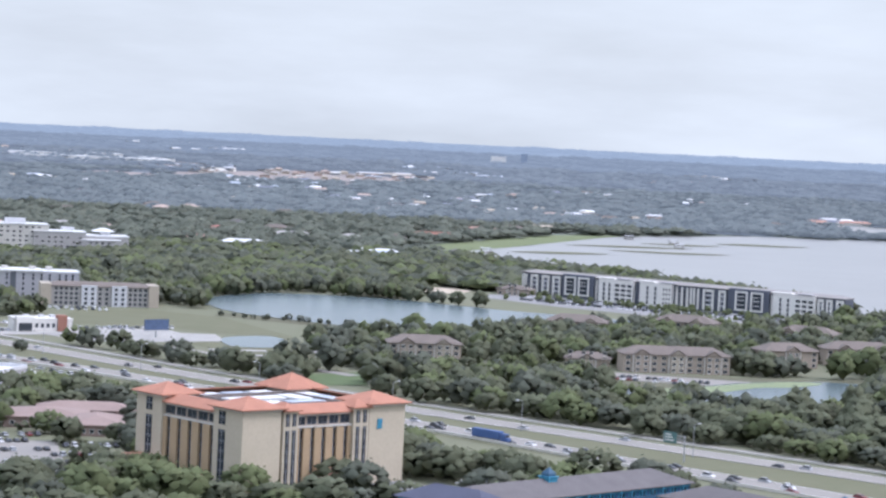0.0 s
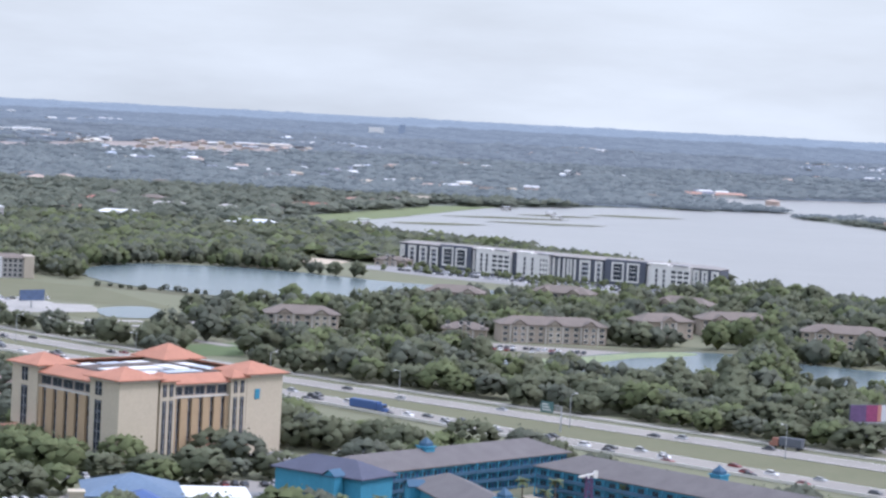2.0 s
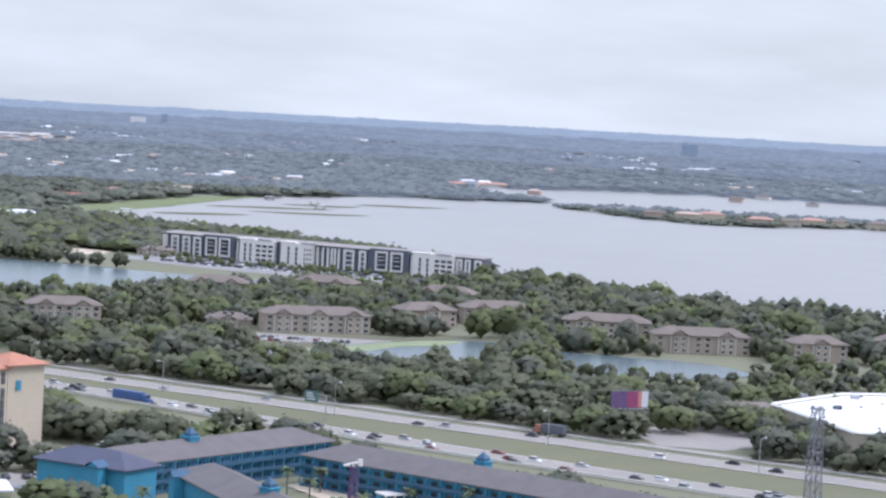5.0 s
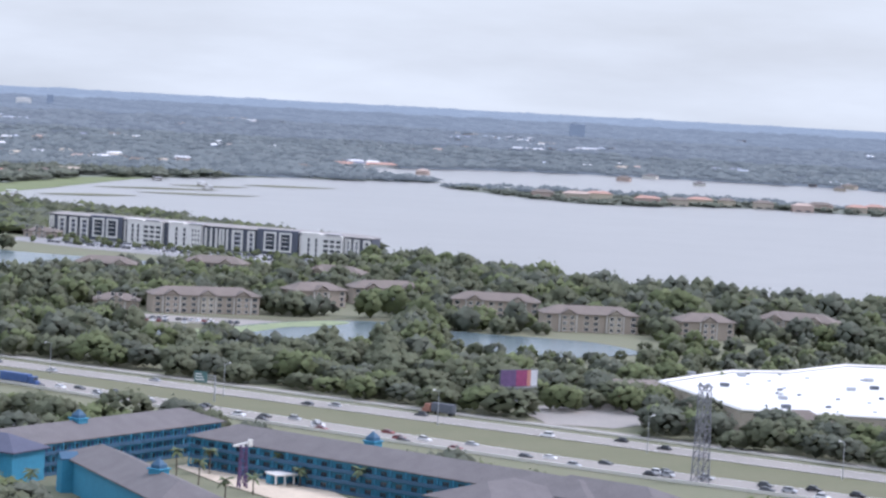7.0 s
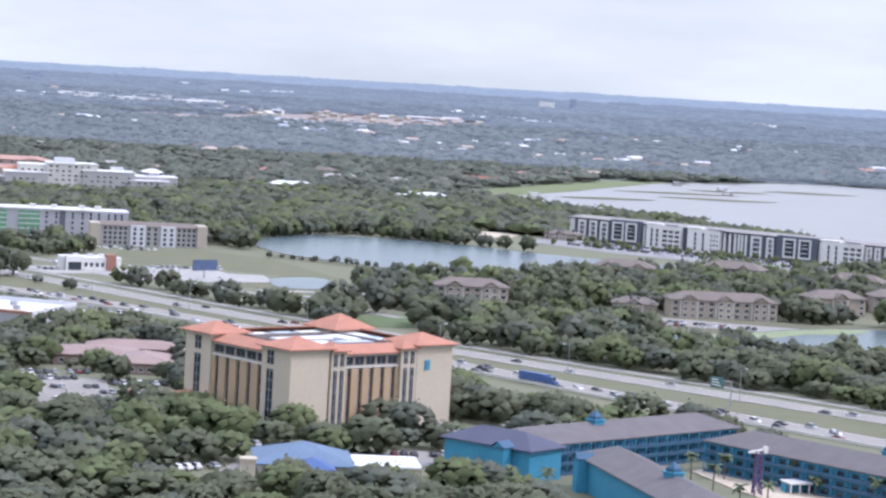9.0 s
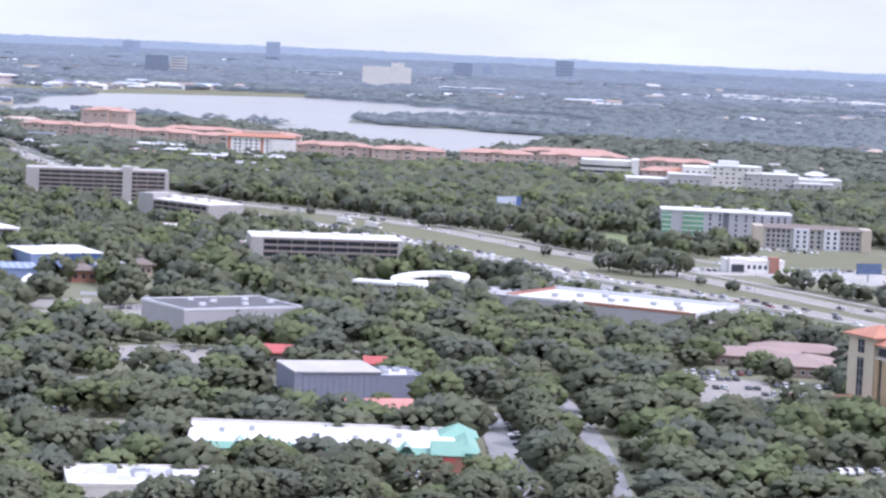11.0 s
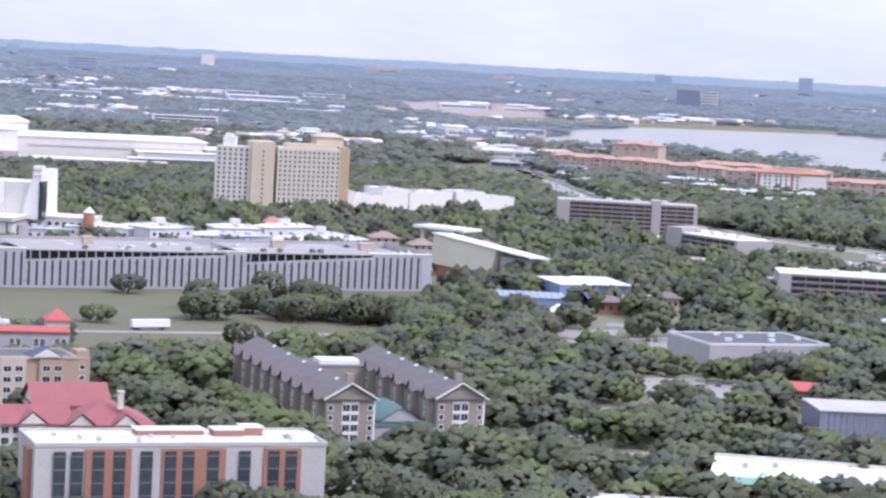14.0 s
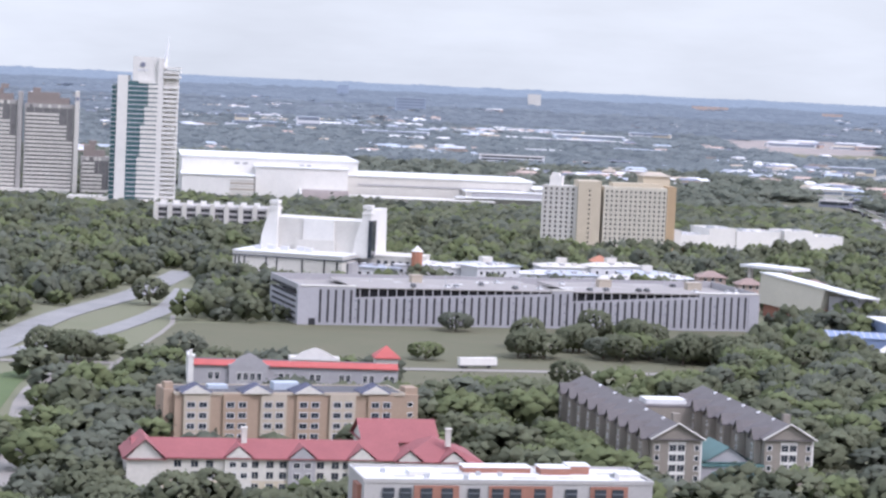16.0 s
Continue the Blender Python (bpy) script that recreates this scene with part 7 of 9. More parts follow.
def pagoda(x, y, s, wall_m, roof_m, label):
    b = thing("pavilion", label, "pavilion", site(x, y, 0, 35))
    cleared(x, y, 25, s, s, 50, 4, 4)
    part("wall", boxes((0, 0, -0.5, s, s, 5.5)), wall_m, b)
    bm = bmesh.new()
    hip(bm, -1.5, -1.5, s + 1.5, s + 1.5, 5.3, 8.6)
    part("roof", bm, roof_m, b)
    part("lantern", boxes((s * 0.4, s * 0.4, 8.0, s * 0.6, s * 0.6, 9.6)), roof_m, b)
    windows_on(b, (0, 0), (s, 0), (2.8,), 1.8, 2.2, 3, frame_m=wall_m)


pagoda(-465, 984, 11, BRICK, BROWN_SHINGLE, "square red pavilion with a brown hip roof")
pagoda(-455, 1028, 9, PINK_STONE, BROWN_SHINGLE, "small tan pavilion with a brown hip roof")
flat_block("shed", "white-roofed service shed among trees", "shed", -470, 1020, 30, 14, 10, 5, LIGHT_GREY, MEMBRANE, units=3)
flat_block("shed", "brown service shed with a pale roof", "shed", -500, 990, 30, 20, 14, 3.5, BROWN_CONC, GRAVEL_ROOF, units=2)
b = thing("tent", "white pointed event tent", "tent", site(-474, 950, 0, 20))
bm = bmesh.new()
hip(bm, 0, 0, 9, 9, 2.6, 6.0, None, 0.2)
part("canvas", bm, WHITE, b)
for x, y in ((0.2, 0.2), (8.6, 0.2), (8.6, 8.6), (0.2, 8.6)):
    part("pole", boxes((x, y, 0, x + 0.2, y + 0.2, 2.7)), STEEL, b)


# ---- the store beyond the highway ----
def big_store():
    b = thing("store", "large store with a wide white flat roof", "shop", site(262, 832, 0, 0))
    outline = [(2, 78), (10, 0), (46, -8), (170, -40), (190, 150), (108, 160), (70, 126), (44, 122)]
    bare([(262 + x * 1.05 - 6, 832 + y * 1.05 - 12) for x, y in outline])
    bm = bmesh.new()
    prism(bm, outline, -0.5, 7.2)
    part("wall", bm, PALE_TAN, b)
    bm = bmesh.new()
    prism(bm, [(x * 0.985 + 1, y * 0.985 + 0.5) for x, y in outline], 7.2, 7.5)
    part("roof", bm, MEMBRANE, b)
    bm = bmesh.new()
    for p, q in zip(outline, outline[1:] + outline[:1]):
        tube(bm, (*p, 7.9), (*q, 7.9), 0.75, 0.75, 4)
    part("parapet", bm, WHITE, b)
    rnd = random.Random(4)
    for i in range(46):
        x, y = rnd.uniform(14, 160), rnd.uniform(4, 118)
        s = rnd.choice((0.7, 0.9, 1.6))
        part("roof_unit", boxes((x - s, y - s * 0.7, 7.5, x + s, y + s * 0.7, 7.5 + s * 0.9)), STEEL if i % 3 else DARK_GREY, b)
    bm = bmesh.new()
    hip(bm, 22, -12, 38, -2, 6.0, 9.5)
    part("porch_roof", bm, BROWN_SHINGLE, b)
    bm = bmesh.new()
    hip(bm, 60, -26, 82, -14, 6.0, 9.0)
    part("porch_roof", bm, BROWN_SHINGLE, b)
    part("brick_annex", boxes((-14, 66, -0.5, 4, 92, 6.5)), BRICK, b)
    part("annex_roof", boxes((-14.4, 65.6, 6.5, 4.2, 92.4, 7.0)), BROWN_SHINGLE, b)


big_store()
lot("lot_store", [(203, 838), (200, 868), (212, 888), (240, 905), (256, 890), (250, 850), (225, 830)], CONCRETE_ROAD, 0.2, "pale parking lot of the store", free=False)
bare([(196, 822), (205, 868), (240, 876), (252, 850), (230, 826)])


def billboard(x, y, rot, w, h, z, face, label, posts=1):
    b = thing("billboard", label, "billboard", site(x, y, 0, rot))
    bare([(x - 4, y - 16), (x + w + 4, y - 16), (x + w + 4, y + 4), (x - 4, y + 4)])
    part("panel", boxes((0, 0, z, w, 0.6, z + h)), DARK_GREY, b)
    for x0, x1, m in face:
        part("poster", boxes((0.15 + x0 * (w - 0.3), -0.06, z + 0.2, 0.15 + x1 * (w - 0.3), 0.0, z + h - 0.2)), m, b)
    part("catwalk", boxes((0, -1.0, z - 0.35, w, 0.6, z - 0.2)), STEEL, b)
    for i in range(posts):
        bm = bmesh.new()
        px = w * (i + 0.5) / posts
        tube(bm, (px, 0.6, -0.5), (px, 0.6, z + 0.5), 0.45, 0.4, 8)
        part("post", bm, STEEL, b)
    return b


NAVY = mat("navy_poster", (0.07, 0.105, 0.19), 0.6, 0.3, 2.0, 0.5)
MAGENTA = mat("magenta_poster", (0.26, 0.05, 0.13), 0.6, 0.3, 2.0, 0.5)
DULL_STEEL = mat("dull_painted_steel", (0.2, 0.2, 0.22), 0.6, 0.15, 2.0, 0.3)
PURPLE = mat("purple_poster", (0.12, 0.07, 0.16), 0.6, 0.3, 2.0, 0.5)
billboard(195, 884, 20, 16.5, 6.4, 7.2, ((0, 0.42, PURPLE), (0.42, 0.72, MAGENTA), (0.72, 0.82, SALMON), (0.82, 1.0, LIGHT_GREY)), "roadside billboard with a purple, magenta and white poster")
billboard(-155, 1263, 40, 15, 5.6, 4.0, ((0, 1.0, NAVY),), "blue roadside billboard on a dark post")
billboard(-431, 1562, 50, 20, 6.5, 6.5, ((0, 0.8, PALE_BLUE), (0.8, 1.0, BLUE)), "pale blue roadside billboard")


# ---- poles, signs and the lattice masts ----
def lattice_mast(x, y, h, w, material, label):
    b = thing("lattice_mast", label, "mast", site(x, y, 0, 12))
    legs = [(-w / 2, -w / 2), (w / 2, -w / 2), (w / 2, w / 2), (-w / 2, w / 2)]
    for lx, ly in legs:
        bm = bmesh.new()
        tube(bm, (lx * 1.5, ly * 1.5, -0.5), (lx, ly, h), 0.22, 0.16, 6)
        part("leg", bm, material, b)
    k = int(h / 4.2)
    for i in range(k):
        z0, z1 = h * i / k, h * (i + 1) / k
        s0, s1 = 1.5 - 0.5 * z0 / h, 1.5 - 0.5 * z1 / h
        for (ax, ay), (cx, cy) in zip(legs, legs[1:] + legs[:1]):
            for p, q in (((ax * s0, ay * s0, z0), (cx * s1, cy * s1, z1)), ((cx * s0, cy * s0, z0), (ax * s1, ay * s1, z1)), ((ax * s1, ay * s1, z1), (cx * s1, cy * s1, z1))):
                bm = bmesh.new()
                tube(bm, p, q, 0.12, 0.12, 4)
                part("brace", bm, material, b)
    part("top_frame", boxes((-w * 0.7, -w * 0.7, h, w * 0.7, -w * 0.6, h + 0.3), (-w * 0.7, w * 0.6, h, w * 0.7, w * 0.7, h + 0.3), (-w * 0.7, -w * 0.6, h, -w * 0.6, w * 0.6, h + 0.3), (w * 0.6, -w * 0.6, h, w * 0.7, w * 0.6, h + 0.3), (-w * 0.8, -0.3, h, -w * 0.5, 0.3, h + 1.2)), material, b)
    return b


lattice_mast(221, 712, 30, 2.7, DULL_STEEL, "tall grey steel lattice ride mast")
lattice_mast(78, 686, 11.5, 1.5, PURPLE, "purple steel tower of a small ride")
b = thing("ride_arm", "white and pink swing arm on the small ride tower", "ride", site(78, 686, 12.0, 12))
bm = bmesh.new()
tube(bm, (-3.2, 0, 0.2), (1.8, 0, 1.2), 0.35, 0.35, 6)
tube(bm, (-3.2, 0, 0.2), (0.2, 0, 0.1), 0.3, 0.3, 6)
part("arm", bm, WHITE, b)
part("head", boxes((1.2, -0.5, 0.0, 2.4, 0.5, 2.0)), WHITE, b)


def street_lamp(x, y, rot, h=12.0):
    b = thing("street_lamp", "grey steel highway lamp post with a short arm", "lamp", site(x, y, 0, rot), "highway lamps")
    bm = bmesh.new()
    tube(bm, (0, 0, -0.2), (0, 0, h), 0.18, 0.1, 6)
    part("pole", bm, STEEL, b)
    bm = bmesh.new()
    tube(bm, (0, 0, h), (-2.4, 0, h + 0.5), 0.08, 0.07, 5)
    part("arm", bm, STEEL, b)
    part("lamp_head", boxes((-3.3, -0.2, h + 0.35, -2.3, 0.2, h + 0.6)), WHITE_METAL, b)


mid_line = offset_line(FAR_WAY, -13)
for i in range(10, len(mid_line), 3):
    p = mid_line[i]
    street_lamp(p.x, p.y, 40 if i % 2 else 220)


def road_sign():
    b = thing("road_sign", "teal overhead highway sign on a steel arm", "sign", site(88, 874, 0, -40))
    bm = bmesh.new()
    tube(bm, (0, 0, -0.5), (0, 0, 9.5), 0.3, 0.25, 8)
    part("post", bm, STEEL, b)
    bm = bmesh.new()
    tube(bm, (0, 0, 8.2), (-9.5, 0, 8.2), 0.16, 0.14, 5)
    tube(bm, (0, 0, 9.2), (-9.5, 0, 9.2), 0.16, 0.14, 5)
    part("truss", bm, STEEL, b)
    part("sign_panel", boxes((-9.0, -0.35, 6.4, -3.4, -0.15, 10.4)), TEAL, b)
    for i in range(3):
        part("text_bar", boxes((-8.4, -0.4, 7.2 + i, -4.4 - 0.6 * i, -0.35, 7.6 + i)), WHITE, b)


road_sign()


# parking lots between the oaks
for outline in ([(-450, 911), (-431, 932), (-414, 893), (-436, 886)], [(-407, 908), (-395, 935), (-379, 892), (-391, 875)], [(-361, 795), (-342, 817), (-327, 780), (-345, 764)], [(-338, 797), (-327, 810), (-300, 742), (-308, 737)],
                [(-338, 646), (-329, 658), (-312, 626), (-320, 613)], [(-292, 640), (-284, 654), (-276, 636), (-282, 630)], [(-272, 575), (-266, 582), (-252, 552), (-257, 548)], [(-330, 539), (-308, 560), (-300, 545), (-323, 527)], [(-74, 668), (-66, 707), (-62, 682), (-69, 646)], [(-28, 726), (-8, 730), (-10, 711), (-28, 704)]):
    lot("lot_oaks", outline, CONCRETE_ROAD, 0.22, "worn pale paving between oaks")
    bare(outline, 0.035)
for x, y, w, d, rot in ((-405, 838, 30, 16, 30), (-368, 768, 26, 12, 20), (-330, 790, 40, 12, 25), (-332, 706, 22, 14, 20), (-312, 620, 26, 12, 30), (-322, 532, 34, 14, 35), (-146, 765, 30, 80, 12), (-134, 704, 10, 8, 0), (-82, 642, 22, 8, 8), (-18, 700, 14, 26, 30), (-4, 762, 16, 30, 42), (-290, 830, 30, 12, 10), (-255, 790, 26, 10, 10), (-440, 940, 50, 14, 25), (-420, 990, 40, 12, 25)):
    c, s = math.cos(radians(rot)), math.sin(radians(rot))
    lot("lot_hotels", [(x + c * u - s * v, y + s * u + c * v) for u, v in ((0, 0), (w, 0), (w, d), (0, d))], LOT if w != 30 else CONCRETE_ROAD, 0.2, "patch of parking between oaks")
    bare([(x + c * u - s * v, y + s * u + c * v) for u, v in ((0, 0), (w, 0), (w, d), (0, d))], 0.025)

# ---- the far town and suburbs ----
def inside(points, outline):
    """Which of the points lie in the outline."""
    x, y = points[:, 0], points[:, 1]
    hit = np.zeros(len(points), bool)
    x0, y0 = outline[-1]
    for x1, y1 in outline:
        if y0 != y1:
            hit ^= ((y0 > y) != (y1 > y)) & (x < (x1 - x0) * (y - y0) / (y1 - y0) + x0)
        x0, y0 = x1, y1
    return hit


def polar(heading, r):
    return -math.sin(radians(heading)) * r, math.cos(radians(heading)) * r


def far_row(name, label, heading, r, w, d, h, wall_m, roof_m, bands=0, turn=0.0, group=""):
    x, y = polar(heading, r)
    # beyond 3300 m the window bands get the haze-tinted copy of the glass
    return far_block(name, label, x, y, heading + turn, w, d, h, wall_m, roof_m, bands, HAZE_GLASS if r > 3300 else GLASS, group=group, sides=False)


# towers on the skyline, blue-grey walls painted with haze: heading, distance, width, depth, height
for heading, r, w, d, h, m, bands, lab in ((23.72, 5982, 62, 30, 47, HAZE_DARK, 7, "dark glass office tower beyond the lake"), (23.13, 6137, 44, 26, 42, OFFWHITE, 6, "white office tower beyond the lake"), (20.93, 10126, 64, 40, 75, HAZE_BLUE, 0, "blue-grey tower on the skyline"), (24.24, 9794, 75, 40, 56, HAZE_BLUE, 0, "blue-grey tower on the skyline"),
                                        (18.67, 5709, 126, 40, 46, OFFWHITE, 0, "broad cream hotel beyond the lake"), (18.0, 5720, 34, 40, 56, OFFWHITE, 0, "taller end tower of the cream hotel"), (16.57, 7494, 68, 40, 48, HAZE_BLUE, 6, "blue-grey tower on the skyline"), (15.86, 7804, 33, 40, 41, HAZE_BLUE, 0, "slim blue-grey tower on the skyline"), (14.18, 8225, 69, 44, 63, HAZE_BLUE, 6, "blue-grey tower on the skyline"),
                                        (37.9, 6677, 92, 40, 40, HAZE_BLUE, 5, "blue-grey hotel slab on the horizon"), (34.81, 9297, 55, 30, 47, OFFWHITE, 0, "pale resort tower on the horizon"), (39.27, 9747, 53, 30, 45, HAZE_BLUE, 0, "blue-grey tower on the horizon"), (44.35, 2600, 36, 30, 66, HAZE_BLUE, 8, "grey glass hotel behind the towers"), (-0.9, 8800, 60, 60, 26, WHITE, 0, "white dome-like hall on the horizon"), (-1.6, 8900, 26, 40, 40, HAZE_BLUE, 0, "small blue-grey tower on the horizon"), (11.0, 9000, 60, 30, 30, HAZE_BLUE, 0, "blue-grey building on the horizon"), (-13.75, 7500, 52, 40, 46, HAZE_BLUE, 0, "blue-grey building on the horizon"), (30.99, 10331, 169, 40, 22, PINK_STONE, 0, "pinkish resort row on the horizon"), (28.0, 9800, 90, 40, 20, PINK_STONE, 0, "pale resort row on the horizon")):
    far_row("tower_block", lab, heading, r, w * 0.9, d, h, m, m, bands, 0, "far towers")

rnd = random.Random(11)
# exhibition sheds, warehouses and stores to the south: heading, distance, width, height
for i, (heading, r, w, h) in enumerate(((39.68, 4651, 169, 8), (38.65, 4232, 117, 9), (37.04, 4611, 106, 8), (35.48, 4860, 173, 10), (35.34, 4214, 208, 9), (32.42, 4859, 84, 12), (41.68, 4533, 98, 9), (41.62, 4542, 26, 21), (40.77, 6686, 54, 11), (40.17, 4496, 42, 22), (35.14, 3617, 71, 7), (31.47, 6400, 87, 9), (32.77, 3921, 77, 6), (42.35, 6564, 61, 9), (34.17, 4349, 127, 14), (32.43, 4886, 83, 12), (31.44, 6329, 126, 9),
                                        (29.22, 4778, 96, 7), (26.49, 4983, 57, 8), (27.79, 3373, 64, 10), (29.76, 3529, 47, 6), (20.23, 6656, 122, 16), (16.88, 5378, 145, 13), (22.67, 6596, 84, 14), (17.41, 6259, 71, 9))):
    long = w > 100
    b = far_row("warehouse", "long low hall with a pale blue-grey roof" if i % 3 == 0 else "low white-roofed hall among trees", heading, r, w, 44 if long else 26, h, (OFFWHITE, LIGHT_GREY, PALE_BLUE, CREAM)[i % 4], PALE_BLUE if i % 3 == 0 else (MEMBRANE, GREY_BLUE)[i % 2], 2 if h > 11 else 1, rnd.uniform(-9, 9), "southern halls")


def distant_town():
    """The many small roofs and walls of the far suburbs and business parks, in one mesh."""
    tints = (OFFWHITE, PALE_TAN, LIGHT_GREY, PALE_BLUE, PINK_STONE, MEMBRANE, GREY_BLUE, BROWN_SHINGLE, SLATE_BLUE)
    verts, faces, slot = [], [], []

    def block(heading, r, w, d, h, wall, roof):
        m = site(*polar(heading, r), 0, heading + rnd.uniform(-35, 35))
        base = len(verts)
        e = 0.5
        for x, y, z in ((0, 0, -1), (w, 0, -1), (w, d, -1), (0, d, -1), (0, 0, h), (w, 0, h), (w, d, h), (0, d, h), (-e, -e, h), (w + e, -e, h), (w + e, d + e, h), (-e, d + e, h), (w * 0.12, d * 0.3, h + 2.2), (w * 0.88, d * 0.3, h + 2.2), (w * 0.88, d * 0.7, h + 2.2), (w * 0.12, d * 0.7, h + 2.2)):
            verts.append(m @ Vector((x, y, z)))
        for f, q in (((0, 1, 5, 4), wall), ((1, 2, 6, 5), wall), ((2, 3, 7, 6), wall), ((3, 0, 4, 7), wall), ((8, 9, 13, 12), roof), ((9, 10, 14, 13), roof), ((10, 11, 15, 14), roof), ((11, 8, 12, 15), roof), ((12, 13, 14, 15), roof)):
            faces.append(tuple(base + k for k in f))
            slot.append(q)
        # a row of dark openings along the front, a little proud
        base = len(verts)
        for x, z in ((0.06, 0.3), (0.94, 0.3), (0.94, 0.68), (0.06, 0.68)):
            verts.append(m @ Vector((w * x, -0.12, h * z)))
        faces.append(tuple(base + k for k in range(4)))
        slot.append(len(tints))
    for lo, hi, r0, r1, n, wide in ((24, 46, 2700, 4600, 230, 26), (11, 46, 4600, 9500, 330, 46), (-21, 11, 3350, 4800, 120, 18), (-21, 11, 5000, 12000, 120, 60)):
        for i in range(n):
            # clusters along streets
            if i % 6 == 0:
                hc, rc = rnd.uniform(lo, hi), 1 / rnd.uniform(1 / r1, 1 / r0)
            heading, r = hc + rnd.gauss(0, 0.55), rc * (1 + rnd.gauss(0, 0.018))
            x, y = polar(heading, r)
            if any(inside(np.array([(x, y)]), o)[0] for o in (np.array(LAKE), np.array(LAKE_SOUTH))) or r < 2600:
                continue
            w = wide * rnd.uniform(0.4, 1.5)
            block(heading, r, w, rnd.uniform(9, 20), rnd.uniform(4, 8.5), rnd.choice((0, 0, 1, 2, 3, 4, 0)), rnd.choice((5, 5, 6, 3, 7, 1, 4, 2, 8)))
            cleared(x, y, heading, w, 14, 20, 1, 1)
    me = bpy.data.meshes.new("distant_town")
    me.from_pydata(verts, [], faces)
    for m in tints + (HAZE_GLASS,):
        me.materials.append(m)
    me.polygons.foreach_set("material_index", slot)
    me.update()
    tagged(new("distant_town", me), "far suburbs of small pale roofs among trees", "buildings", kind="stuff")


for i in range(22):
    heading, r = rnd.uniform(24, 34), rnd.uniform(2350, 3300)
    far_row("office_block", "low office block with blue-grey walls among trees", heading, r, rnd.uniform(18, 38), rnd.uniform(14, 24), rnd.uniform(5, 8), rnd.choice((SLATE_BLUE, OFFWHITE, LIGHT_GREY, PINK_STONE)), rnd.choice((MEMBRANE, GRAVEL_ROOF, SLATE_BLUE)), 1, rnd.uniform(-25, 25), "low offices among trees")
far_row("parking_garage", "grey banded parking garage before the warehouses", 35.9, 3050, 82, 40, 14, LIGHT_GREY, GRAVEL_ROOF, 4, 0)

# clearings: bare building land and new housing
# sand greyed down, the haze over the far land put into its colour
HAZY_SAND = mat("hazy_building_land", (0.33, 0.275, 0.25), 0.95, 0.25, 60.0, 9.0, second=(0.21, 0.2, 0.19))
lot("clearing_west", [polar(7.2, 5000), polar(3.6, 5900), polar(-0.3, 5600), polar(2.5, 4700)], HAZY_SAND, 0.5, "bare sandy building land with new houses", free=True)
lot("clearing_northwest", [polar(9.5, 4700), polar(8.0, 5000), polar(5.5, 4800), polar(7.0, 4500)], HAZY_SAND, 0.5, "bare sandy building land", free=True)
lot("clearing_south", [polar(29.0, 4300), polar(24.6, 4650), polar(20.0, 4750), polar(19.5, 4450), polar(24.0, 4200), polar(28.5, 3900)], DRY, 0.5, "dry open land beyond the lake", free=True)
lot("clearing_town", [polar(30.4, 5200), polar(27.8, 5500), polar(26.4, 5300), polar(26.6, 4450), polar(28.0, 4250), polar(30.0, 4300)], HAZY_SAND, 0.5, "pale open building land before the far town", free=True)
lot("clearing_crossing", [polar(30.0, 2420), polar(28.0, 2500), polar(26.2, 2280), polar(27.5, 2180)], LAWN, 0.3, "grass slope of the highway crossing", free=True)
CROSS = smooth_line([polar(33.0, 2700), polar(29.8, 2480), polar(28.2, 2330), polar(26.9, 2220), polar(25.5, 2150)])
ribbon("road_crossing", CROSS, 16, 0.6, CONCRETE_ROAD, label="pale road curving over the highway")


def small_house(heading, r, w, d, h, roof_m, wall_m, turn, label, group):
    x, y = polar(heading, r)
    b = thing("house", label, "house", site(x, y, 0, heading + turn), group)
    part("wall", boxes((0, 0, -0.5, w, d, h)), wall_m, b)
    bm = bmesh.new()
    hip(bm, -0.8, -0.8, w + 0.8, d + 0.8, h, h + 3.2)
    part("roof", bm, roof_m, b)
    if r < 2900:
        part("window", boxes((w * 0.15, -0.1, 1.0, w * 0.4, 0.05, 2.4)), GLASS, b)
        part("window", boxes((w * 0.6, -0.1, 1.0, w * 0.85, 0.05, 2.4)), GLASS, b)
    cleared(x, y, heading + turn, w, d, 16, 2, 2)


# houses among the trees, and the new rows on the clearing
for i in range(58):
    heading, r = rnd.uniform(-21, 12), rnd.uniform(2150, 3600)
    x, y = polar(heading, r)
    if heading < -1 and r < 3000:
        continue
    if heading < -1 and r > 3000:
        r += 350
    small_house(heading, r, rnd.uniform(16, 30), rnd.uniform(12, 18), rnd.uniform(3.5, 6), rnd.choice((BROWN_SHINGLE, BROWN_SHINGLE, PALE_TAN, PINK_STONE, SHINGLE, SHINGLE, SHINGLE, BROWN_SHINGLE, GRAVEL_ROOF)), rnd.choice((PALE_TAN, PINK_STONE, OFFWHITE, PALE_TAN)), rnd.uniform(-30, 30), "suburban house with a hip roof among trees", "suburban houses")
for i in range(58):
    heading = rnd.uniform(0.4, 7.0)
    r = 5300 + rnd.uniform(-420, 420)
    small_house(heading, r, rnd.uniform(12, 24), 12, rnd.uniform(4, 6), rnd.choice((PINK_STONE, OFFWHITE, BROWN_SHINGLE, GRAVEL_ROOF, PALE_TAN)), rnd.choice((PINK_STONE, OFFWHITE, PALE_TAN)), rnd.uniform(-6, 6), "new house on the bare building land", "new housing rows")
for i in range(14):
    heading, r = rnd.uniform(6.8, 10.5), rnd.uniform(5600, 6600)
    far_row("warehouse", "long white warehouse in the far woods", heading, r, rnd.uniform(60, 130), 40, rnd.uniform(9, 13), WHITE, MEMBRANE, 0, rnd.uniform(-6, 6), "northern warehouses")
